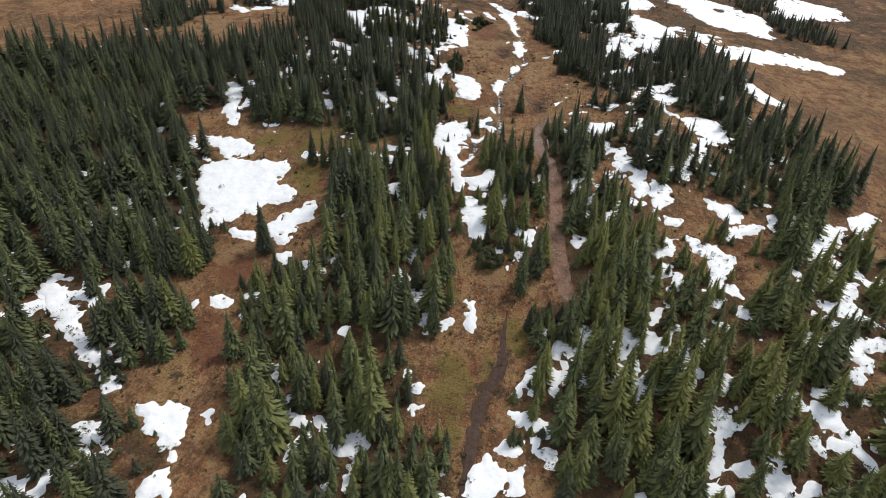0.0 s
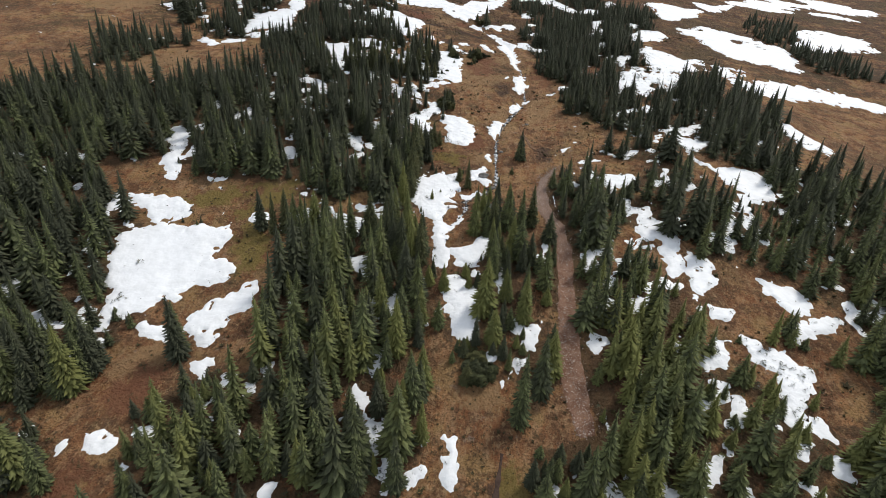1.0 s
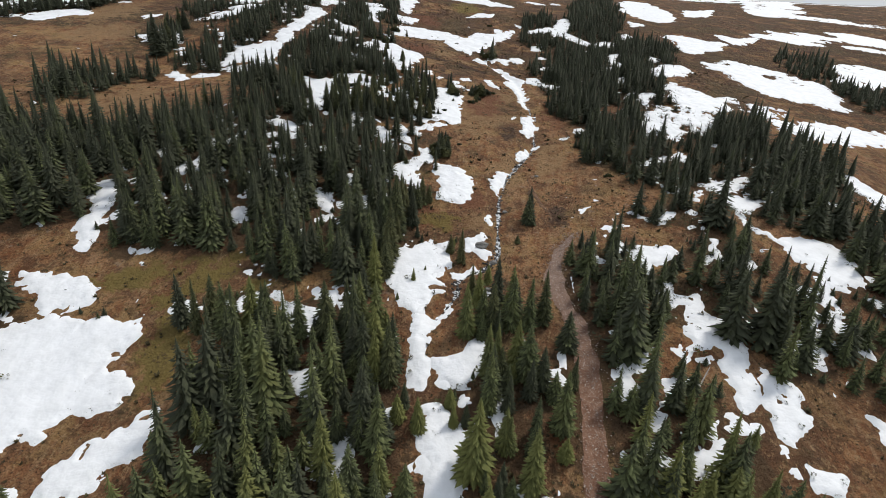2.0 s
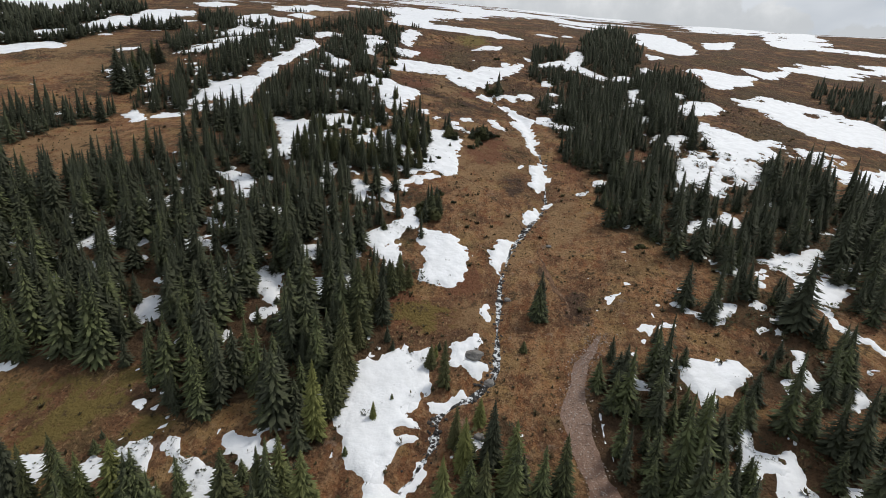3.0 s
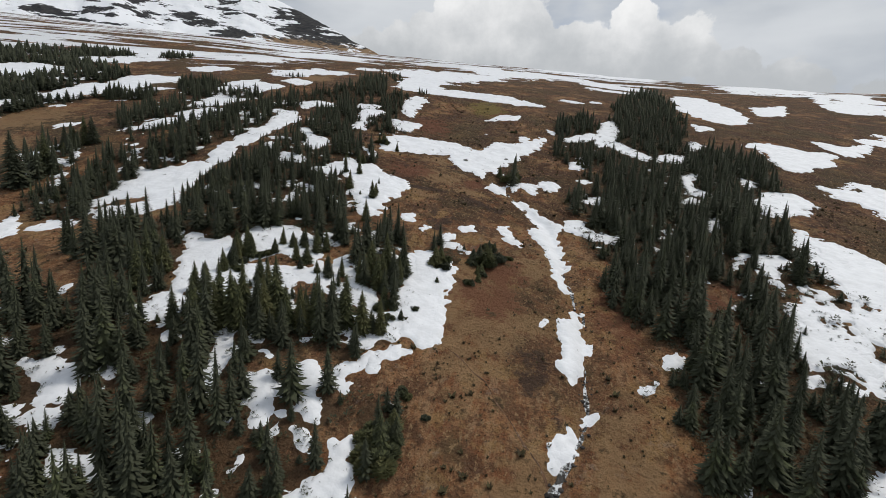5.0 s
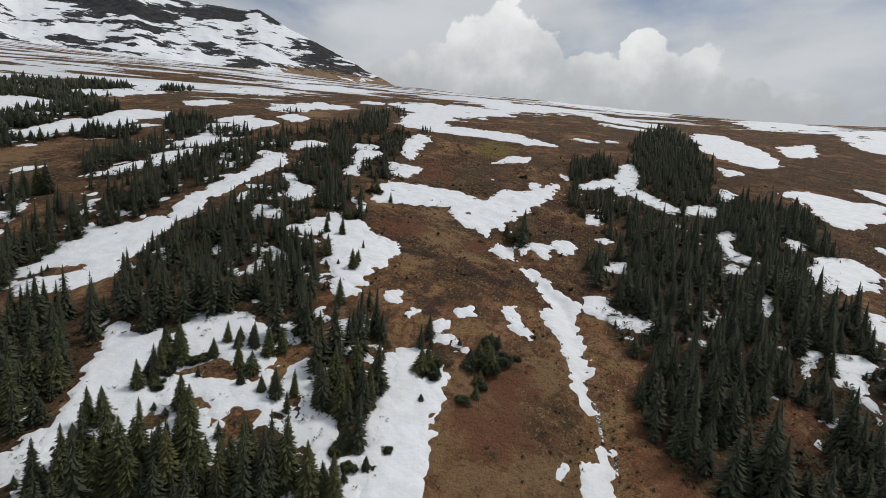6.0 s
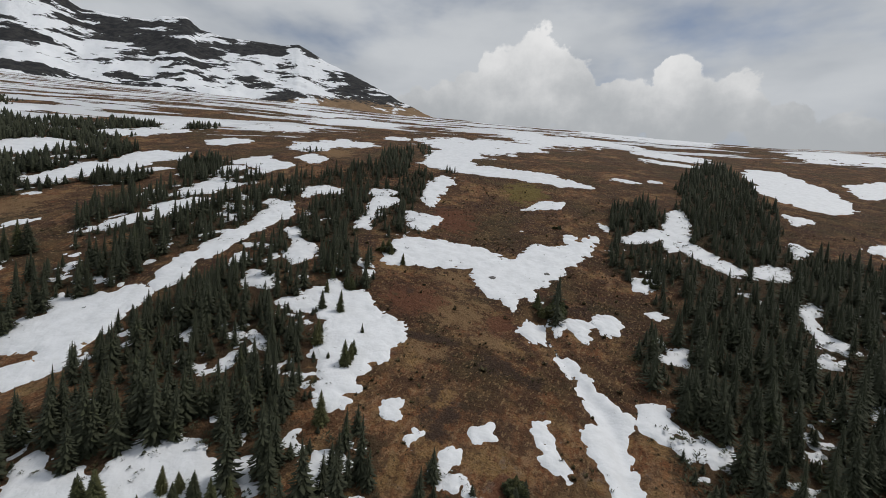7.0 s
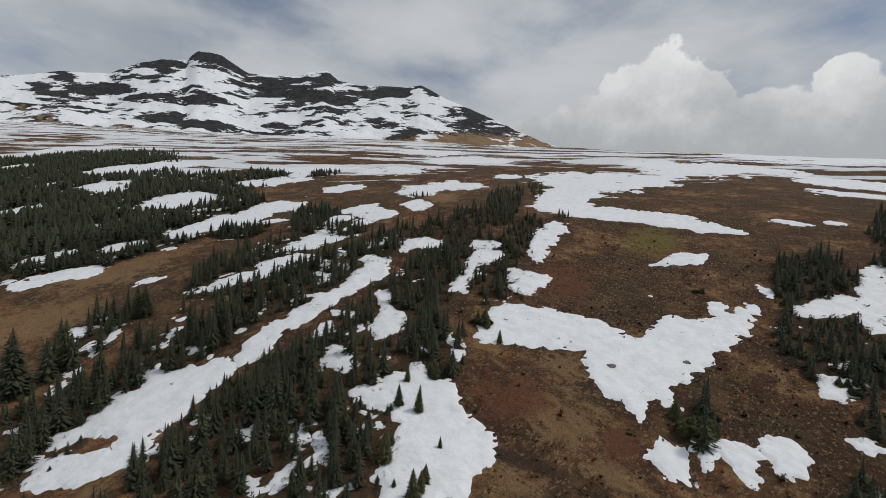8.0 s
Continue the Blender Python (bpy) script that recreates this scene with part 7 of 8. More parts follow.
def forest_density(x, y):
    d = np.zeros(np.shape(x))
    for area in STANDS:
        d = np.maximum(d, np.clip(inside(area, x, y) * 4 + 0.35 + 0.5 * value_noise(x, y, 9, 5, 2), 0, 1) * area[5])
    return d


def build_ground():
    gx, gy = graded(-140, 115, 1.2, -4600, 4600), graded(22, 320, 1.2, -1500, 4700)
    X, Y = np.meshgrid(gx, gy)
    x, y = X.ravel(), Y.ravel()
    z = lie(x, y)
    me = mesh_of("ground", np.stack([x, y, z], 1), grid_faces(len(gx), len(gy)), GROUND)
    reach = (np.abs(x) < 420) & (y < 620) & (y > 0)
    for key, areas in (("green", GREENS), ("wet", WETS), ("red", REDS), ("straw", STRAWS)):
        f = np.zeros(len(x))
        f[reach] = np.clip(deepest(areas, x[reach], y[reach]) * 0.9 + 0.22, 0, 0.75)
        me.attributes.new(key, "FLOAT", "POINT").data.foreach_set("value", f)
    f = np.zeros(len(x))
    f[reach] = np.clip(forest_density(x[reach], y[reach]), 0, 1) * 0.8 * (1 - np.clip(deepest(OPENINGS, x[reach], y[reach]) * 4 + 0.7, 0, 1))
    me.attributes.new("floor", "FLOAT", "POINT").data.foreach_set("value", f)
    me.attributes.new("heath", "FLOAT", "POINT").data.foreach_set("value", np.clip((y - 150) / 90, 0, 0.74) * np.clip(1 - (y - 700) / 900, 0.3, 1))
    up = y + 0.5 * np.maximum(-x, 0) - 0.35 * np.maximum(x, 0)
    far = np.clip((up - 335) / 110, 0, 1) * (1 - 0.10 * np.clip((x + 120) / 120, 0, 1))
    me.attributes.new("far", "FLOAT", "POINT").data.foreach_set("value", far)
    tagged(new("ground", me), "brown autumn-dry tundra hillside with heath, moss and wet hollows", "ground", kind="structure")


# bare rock on the mountain: bearing, height angle, spans, how bare
ROCKY = ((-59.2, 17.3, 1.2, 0.5, 1), (-56.6, 16.9, 2.6, 1.0, 1), (-51, 15.8, 3.5, 1.0, 1), (-70.4, 12.6, 2.2, 0.35, 1), (-63, 15.3, 3.0, 0.45, 1), (-67, 12.0, 3.5, 0.8, 0.8), (-55, 17, 2.5, 1.2, 1), (-64.5, 12.2, 5, 1.0, 0.8), (-58.5, 13, 3, 0.7, 0.7), (-49.5, 15.3, 5.5, 1.6, 1), (-45, 17.2, 2.2, 0.8, 1), (-41, 16, 3, 1.2, 0.6), (-37, 16.6, 2.5, 0.7, 0.9)) + (
         (-32, 17.2, 2, 0.7, 1), (-27, 15.0, 4, 0.6, 0.5), (-20.5, 13.1, 4, 0.4, 0.5), (-62, 15.8, 2.5, 0.5, 0.9), (-25, 12.3, 5, 1.3, 0.75), (-19, 11.8, 3.5, 0.8, 0.9), (-36, 12.3, 5, 0.9, 0.55), (-42.6, 15.1, 4, 0.8, 0.6), (-47, 13.6, 8, 0.5, 0.4))


def build_mountain():
    """A long snow-streaked ridge with three rocky tops, beyond the plateau."""
    crest = ((-100, 7.0), (-84, 9.0), (-74.6, 11.3), (-72.0, 12.2), (-70.4, 12.85), (-66.9, 13.5), (-64.6, 15.0), (-62.4, 16.0), (-60.1, 16.4), (-59.5, 17.1), (-59.0, 17.55), (-57.7, 17.7), (-56.6, 17.6), (-55.2, 16.9), (-53.9, 16.3),
             (-52.2, 16.5), (-50.8, 16.65), (-48.3, 16.95), (-47.4, 17.5), (-45.1, 18.0), (-43.8, 17.1), (-40.9, 16.9), (-38.2, 17.2), (-35.4, 17.25), (-33.6, 17.6), (-32.2, 17.1), (-30.3, 16.3), (-27.3, 15.3), (-24.4, 14.3), (-20.8, 12.8), (-15.8, 11.0), (-10, 8.2), (-4, 5.0))
    az = np.linspace(-100, -4, 460)
    top = np.interp(az, [c[0] for c in crest], [c[1] for c in crest])
    dist = np.interp(az, [-100, -60, -34, -20, -4], [3300, 3000, 2500, 2000, 1700])
    k = np.linspace(0, 1, 80)
    ox, oy, oz = 3.2, 152.7, 80.2
    verts, low, snow = [], [], []
    for u in k:
        r = dist * (0.52 + 0.48 * u)
        x, y = ox + r * np.sin(np.radians(az)), oy + r * np.cos(np.radians(az))
        peak = oz + np.tan(np.radians(top)) * dist
        foot = height(ox + dist * 0.52 * np.sin(np.radians(az)), oy + dist * 0.52 * np.cos(np.radians(az))) - 40
        rough = value_noise(x, y, 420, 11, 5) * 60 + np.abs(value_noise(x, y, 190, 12, 4)) * 45 - 20
        z = foot + (peak - foot) * (0.35 * u + 0.65 * u ** 1.7) + rough * np.sin(np.pi * u) * 0.9 + value_noise(az, az * 0, 0.9, 14, 3) * 5 * u
        verts.append(np.stack([x, y, z], 1))
        el = np.degrees(np.arctan2(z - oz, r))
        low.append(np.clip(0.45 - np.clip((el - 9.0) / 2.0, 0, 2) + 1.7 * np.clip((az + 46) / 16, 0, 1), 0, 1))
        bare = 0.0
        for ca, ce, ra, re, k in ROCKY:
            bare = np.maximum(bare, k * np.clip(1.3 - np.hypot((az - ca) / ra, (el - ce) / re), 0, 1))
        snow.append(0.072 - 0.06 * np.clip((13.0 - el) / 3.0, 0, 1) - 0.23 * bare + 0.03 * value_noise(x, y, 350, 15, 2))
    # the far side, falling away behind the crest
    for u in (0.1, 0.4, 1.0):
        r = dist + 900 * u
        verts.append(np.stack([ox + r * np.sin(np.radians(az)), oy + r * np.cos(np.radians(az)), oz + np.tan(np.radians(top)) * dist - 500 * u], 1))
        low.append(np.zeros(len(az)))
        snow.append(np.zeros(len(az)))
    me = mesh_of("mountain", np.concatenate(verts), grid_faces(len(az), len(verts)), MOUNTAIN)
    me.attributes.new("low", "FLOAT", "POINT").data.foreach_set("value", np.concatenate(low))
    me.attributes.new("snow", "FLOAT", "POINT").data.foreach_set("value", np.concatenate(snow))
    tagged(new("mountain", me), "dark rocky mountain ridge streaked with old snow above the plateau", "mountain", kind="structure")


build_ground()
build_mountain()


# ---- snow ----
def melted(x, y):
    """Metres by which the snow has melted back in hollows and round scrub."""
    wide = np.clip((x - 32) / 10, 0, 1) * np.clip((330 - y) / 30, 0, 1) * np.clip((y - 95) / 20, 0, 1) + 0.25 * np.clip(1.4 - np.hypot((x + 24) / 18, (y - 178) / 22), 0, 1)
    hole = value_noise(x, y, 2.8, 61, 3) + 0.5 * value_noise(x, y, 0.9, 62, 2)
    big = value_noise(x, y, 5.5, 67, 3) + 0.3 * value_noise(x, y, 1.2, 68, 2)
    return np.clip((hole - np.interp(y, [120, 150], [0.42, 0.55])) * 6, 0, 3) + np.clip((big - 0.16) * 9, 0, 4) * np.clip(wide, 0, 1)


CRUMBS = []


def pieces(faces):
    """Splits faces into sheets that hang together."""
    root = {}

    def find(i):
        while root[i] != i:
            root[i] = root[root[i]]
            i = root[i]
        return i

    rows = faces.tolist()
    for f in rows:
        for i in f:
            root.setdefault(i, i)
        r = find(f[0])
        for i in f[1:]:
            root[find(i)] = r
    sheets = {}
    for f in rows:
        sheets.setdefault(find(f[0]), []).append(f)
    return [np.array(p) for p in sheets.values()]


def build_snow(areas, number):
    pad = 3.0
    reach = [max(q[2], q[3]) + pad for q in areas]
    x0, x1 = min(q[0] - r for q, r in zip(areas, reach)), max(q[0] + r for q, r in zip(areas, reach))
    y0, y1 = min(q[1] - r for q, r in zip(areas, reach)), max(q[1] + r for q, r in zip(areas, reach))
    size = max(x1 - x0, y1 - y0)
    step = min(max(size / 110, 0.28), 0.5) if y0 < 270 else min(max(size / 60, 0.6), 1.6)
    gx, gy = np.arange(x0, x1, step), np.arange(y0, y1, step)
    X, Y = np.meshgrid(gx, gy)
    x, y = X.ravel(), Y.ravel()
    small = min(min(q[2], q[3]) for q in areas)
    drawn = len(areas[0]) > 5
    rag = min(1.3, 0.12 * max(q[2] for q in areas) + 0.3) if drawn else min(2.8 if y0 < 260 else 6.0, 0.36 * small + 0.3)
    wx = rag * 0.9 * value_noise(x, y, 3.4, 44, 3) + 0.5 * value_noise(x, y, 0.9, 45, 2)
    wy = rag * 0.9 * value_noise(x, y, 3.4, 46, 3) + 0.5 * value_noise(x, y, 0.9, 47, 2)
    d = depth_in(areas, x + wx, y + wy) + (0.35 if drawn else 0.1) * rag + rag * value_noise(x, y, max(1.6, 2.2 * rag), 40 + number % 7, 5)
    d = d - melted(x, y) * (0.75 if drawn else 1.0) - 0.25 * rag * np.clip(value_noise(x, y, 1.1, 64, 2) - 0.1, 0, 1) * 3
    d = d - np.clip(1.3 - d, 0, 1.3) * (0.10 + 1.25 * value_noise(x, y, 1.3, 66, 2)).clip(0, 1.2) * (0.5 if drawn else 1.0 if small > 0.8 else 0.3)
    thick = np.clip(d * 0.3, -0.35, 0.16 + 0.05 * value_noise(x, y, 3, 63, 2))
    z = lie(x, y) + thick + 0.03 + 0.013 * (number % 11)
    faces = grid_faces(len(gx), len(gy))
    keep = thick[faces].max(1) > -0.12
    faces = faces[keep]
    if len(faces) < 4:
        return
    points = np.stack([x, y, z], 1)
    for piece in pieces(faces):
        if len(piece) * step * step < (2.2 if y0 < 230 else 30):
            CRUMBS.append(points[piece])
            continue
        used, inv = np.unique(piece, return_inverse=True)
        size = (points[used].max(0) - points[used].min(0))[:2].max()
        me = mesh_of("snow_patch", points[used], inv.reshape(piece.shape), SNOW)
        label = "large ragged field of old snow on the slope" if size > 30 else "small melting patch of old snow" if size < 7 else "melting snow patch with ragged edges on brown tundra"
        tagged(new("snow_patch", me), label, "snow patch", group="snow patches on the hillside")


for number, areas in enumerate(SNOWS):
    build_snow(areas, number)
corners = np.concatenate(CRUMBS).reshape(-1, 3)
tagged(new("snow_crumbs", mesh_of("snow_crumbs", corners, np.arange(len(corners)).reshape(-1, 4), SNOW)), "tiny last crumbs of melting snow round the patches", "snow", kind="stuff")


def remnant(x, y):
    """How deep the last shreds of snow lie between the trees: above 0 where there is any."""
    d = forest_density(x, y)
    right = np.clip((x - 15) / 15, 0, 1) * np.clip((125 - y) / 25, 0, 1)
    path = np.where(np.minimum(along(TRAIL, x, y), along(STREAM, x, y)) < 2.2, 0.8, 0.0)
    return -path + value_noise(x, y, 9, 71, 2) * 0.5 + value_noise(x, y, 2.4, 72, 4) - 0.42 + 0.06 * right - 0.22 * np.clip((y - 135) / 40, 0, 1) * np.clip((x + 5) / 15, 0, 1) - 0.5 * np.clip(0.25 - d, 0, 0.25) * 4 - 0.3 * (deepest(OPENINGS, x, y) > -0.1) + 0.5 * np.exp(-((x + 24) / 16) ** 2 - ((y - 160) / 9) ** 2)


def build_remnants(gx, gy, more, label):
    X, Y = np.meshgrid(gx, gy)
    x, y = X.ravel(), Y.ravel()
    d = remnant(x, y) + 0.22 * value_noise(x, y, 0.9, 74, 2) + more
    thick = np.clip(d * 0.5, -0.3, 0.12)
    faces = grid_faces(len(gx), len(gy))
    faces = faces[thick[faces].max(1) > -0.02]
    used, inv = np.unique(faces, return_inverse=True)
    spots = np.stack([x[used], y[used], lie(x[used], y[used]) + thick[used] + 0.02], 1)
    tagged(new("snow_remnants", mesh_of("snow_remnants", spots, inv.reshape(faces.shape), SNOW)), label, "snow", kind="stuff")


build_remnants(np.arange(-100, 105, 0.45), np.arange(28, 265, 0.45), 0.0, "last ragged shreds of snow between the trees")
build_remnants(np.arange(-400, -100, 0.9), np.arange(150, 400, 0.9), 0.04, "ragged snow shreds in the far fir wood")


# ---- trail and stream ----
def ribbon(name, line, half, lift, mat, across=5, ragged=0.35):
    verts, n = [], len(line)
    for i, (x, y) in enumerate(line):
        ax, ay = line[max(i - 1, 0)]
        bx, by = line[min(i + 1, n - 1)]
        k = math.hypot(bx - ax, by - ay) or 1
        nx, ny = (by - ay) / k, -(bx - ax) / k
        wide = (half if not callable(half) else half(i / (n - 1))) * (1 + ragged * float(value_noise(x * 1.0, y * 1.0, 3.0, 21, 3)))
        for j in range(across):
            s = (2 * j / (across - 1) - 1) * wide
            px, py = x + nx * s, y + ny * s
            verts.append((px, py, float(lie(np.array([px]), np.array([py]))[0]) + lift - 0.06 * abs(2 * j / (across - 1) - 1) ** 3))
    return mesh_of(name, verts, grid_faces(across, n), mat)


tagged(new("trail", ribbon("trail", smooth_line(TRAIL, 3), lambda u: 1.3 * min(1.0, (1.02 - u) / 0.3) ** 0.7, 0.09, TRAIL_MAT, 9, 0.6)), "reddish stony vehicle track worn into the hillside", "track", kind="structure")
tagged(new("stream", ribbon("stream", smooth_line(STREAM, 3), 0.36, 0.10, WATER, 5, 1.4)), "narrow meltwater stream tumbling over dark rocks", "stream", kind="structure")
CHANNEL = smooth_line(((8.9, 61.5), (8.1, 56.8), (8.0, 53.3), (6.3, 49.9), (4.7, 46.6), (3.6, 42.0), (3.0, 37.8), (2.8, 34.0)), 10)
tagged(new("muddy_channel", ribbon("muddy_channel", CHANNEL, lambda u: 0.25 + 0.85 * math.sin(min(1.0, 0.1 + u * 1.2) * 2.3) ** 2, 0.05, MUD, 9, 1.1)), "dark wet muddy channel through the clearing", "channel", kind="structure")


def make_rut():
    m, n = material("rut_soil", 0.95, 0.15)
    f, g = n.noise(n.place, 0.9, 5, 0.65), n.noise(n.place, 4.0, 5, 0.7)
    c = n.mix(n.ramp(f, 0.38, 0.62), rgb(0.085, 0.048, 0.030), rgb(0.17, 0.098, 0.058))
    colour(n, n.mix(n.ramp(g, 0.56, 0.66, 0.0, 0.7), c, rgb(0.34, 0.27, 0.21)))
    relief(n, g, 0.8, 0.15)
    return m


RUT = make_rut()
for rut, half in ((((-3.0, 159.7), (1.5, 158.1), (5.1, 155.1), (8.4, 150.7), (10.6, 147.1), (12.3, 144.5)), 0.15), (((14.8, 138.1), (15.5, 133.3), (16.4, 129.9), (17.7, 126.9), (18.3, 123.7)), 0.3)):
    line = [(x + 0.5 * float(value_noise(x, y, 2.2, 91, 2)), y + 0.5 * float(value_noise(x, y, 2.2, 92, 2))) for x, y in smooth_line(rut, 12)]
    tagged(new("rut", ribbon("rut", line, half, 0.035, RUT, 5, 1.8)), "narrow brown rut worn by meltwater into the turf", "rut", kind="structure")


def rock_shape(rng, squash=0.6):
    bm = bmesh.new()
    bmesh.ops.create_icosphere(bm, subdivisions=1, radius=1.0)
    for v in bm.verts:
        v.co = v.co * rng.uniform(0.75, 1.2)
        v.co.z *= squash
    verts = np.array([v.co[:] for v in bm.verts])
    faces = np.array([[v.index for v in f.verts] for f in bm.faces])
    bm.free()
    return verts, faces


def scatter(name, shapes, spots, mat, label, category):
    """Many small pieces, joined. spots: x, y, size, turn, lift."""
    V, Fs, base = [], [], 0
    for i, (x, y, s, turn, lift) in enumerate(spots):
        v, f = shapes[i % len(shapes)]
        c, n = math.cos(turn), math.sin(turn)
        p = v * s
        p = np.stack([p[:, 0] * c - p[:, 1] * n + x, p[:, 0] * n + p[:, 1] * c + y, p[:, 2] + lift], 1)
        V.append(p)
        Fs.append(f + base)
        base += len(v)
    me = mesh_of(name, np.concatenate(V), np.concatenate(Fs), mat, smooth=False)
    return tagged(new(name, me), label, category, kind="stuff")


rng = random.Random(5)
ROCKS = [rock_shape(rng) for _ in range(6)]
spots = []
for x, y in smooth_line(STREAM, 9):
    for _ in range(1 if rng.random() < 0.7 else 0):
        px, py = x + rng.gauss(0, 0.4), y + rng.gauss(0, 0.4)
        s = rng.choice((0.07, 0.1, 0.12, 0.16, 0.26)) * rng.uniform(0.7, 1.2)
        spots.append((px, py, s, rng.uniform(0, 6.3), 0.0))
spots = [q for q in spots if max(float(depth_in(areas, q[0], q[1])) for areas in SNOWS) < -0.4]
lifts = lie(np.array([q[0] for q in spots]), np.array([q[1] for q in spots]))
scatter("stream_rocks", ROCKS, [(x, y, s, t, z + 0.35 * s) for (x, y, s, t, _), z in zip(spots, lifts)], WET_ROCK, "dark wet rocks lining the stream bed", "rocks")
spots = []
for x, y in smooth_line(TRAIL, 12):
    for _ in range(4):
        spots.append((x + rng.gauss(0, 0.9), y + rng.gauss(0, 0.4), rng.choice((0.03, 0.04, 0.05, 0.06, 0.11)) * rng.uniform(0.7, 1.1), rng.uniform(0, 6.3), 0.0))
lifts = lie(np.array([q[0] for q in spots]), np.array([q[1] for q in spots]))
scatter("trail_stones", ROCKS, [(x, y, s, t, z + 0.1 + 0.2 * s) for (x, y, s, t, _), z in zip(spots, lifts)], STONE, "pale loose stones strewn over the track", "stones")


# ---- conifers ----
def conifer(rng, whorls, per, wide, skirt=0.0, lean=0.02, ring=6, core=1.0, root_at=0.12):
    """A fir one metre tall: a trunk, and a crown of drooping boughs. Returns (trunk, crown), each as verts and faces."""
    tv, tf = [], []
    bend = rng.uniform(-lean, lean), rng.uniform(-lean, lean)
    rings = ((0.0, 0.020), (0.08, 0.016), (0.5, 0.010), (0.97, 0.0015))
    for h, r in rings:
        for k in range(6):
            a = k * math.tau / 6
            tv.append((bend[0] * h + r * math.cos(a), bend[1] * h + r * math.sin(a), h))
    for i in range(len(rings) - 1):
        for k in range(6):
            tf.append((i * 6 + k, i * 6 + (k + 1) % 6, i * 6 + 6 + (k + 1) % 6, i * 6 + 6 + k))
    cv, cf = [], []

    def add(points, faces):
        b = len(cv)
        cv.extend(points)
        cf.extend(tuple(b + i for i in f) for f in faces)

    # the dark inner foliage
    inner = []
    for h, r in ((0.02, 0.44), (0.3, 0.40), (0.65, 0.22), (0.96, 0.02)):
        for k in range(ring):
            a = k * math.tau / ring + rng.uniform(-0.2, 0.2)
            rr = wide * r * core * rng.uniform(0.75, 1.1)
            inner.append((bend[0] * h + rr * math.cos(a), bend[1] * h + rr * math.sin(a), h))
    add(inner, [(i * ring + k, i * ring + (k + 1) % ring, i * ring + ring + (k + 1) % ring, i * ring + ring + k) for i in range(3) for k in range(ring)])
    # tiers of boughs: each one ridged, widest past its middle, its sides and tip hanging
    for i in range(whorls):
        t = i / (whorls - 1)
        h = 0.03 + 0.93 * t ** 0.95
        prof = (1 - t) ** 0.80 * (1 - 0.30 * max(0, 0.10 - t) / 0.10) + 0.05 * (1 - t)
        reach = wide * 1.12 * (prof + skirt * max(0, 1 - t * 4)) * rng.uniform(0.82, 1.12) + 0.012
        n = max(3, round(per * (0.35 + 0.65 * (1 - t))))
        turn = rng.uniform(0, 6.3)
        for k in range(n):
            if rng.random() < 0.07:
                continue
            a = turn + k * math.tau / n + rng.uniform(-0.3, 0.3)
            L = reach * (1.12 - 0.5 * rng.random() ** 1.5)
            drop = L * rng.uniform(0.02, 0.42)
            half = L * rng.uniform(0.09, 0.17) + 0.003
            ca, sa = math.cos(a), math.sin(a)
            cx, cy = bend[0] * h, bend[1] * h

            def at(r, s, z):
                return (cx + ca * r - sa * s, cy + sa * r + ca * s, h + z)

            mid, up = L * rng.uniform(0.5, 0.72), 0.01 + 0.10 * L
            add([at(L * root_at, 0, up), at(mid, half, -0.55 * drop - 0.25 * half), at(mid, -half, -0.55 * drop - 0.25 * half), at(L, half * rng.uniform(-0.4, 0.4), -drop)], [(0, 1, 3), (0, 3, 2)])
    tip = len(cv)
    add([(bend[0] + 0.008, bend[1], 0.93), (bend[0] - 0.005, bend[1] + 0.007, 0.93), (bend[0] - 0.005, bend[1] - 0.007, 0.93), (bend[0], bend[1], 1.0)], [(0, 1, 3), (1, 2, 3), (2, 0, 3)])
    return (np.array(tv), tf), (np.array(cv), cf)


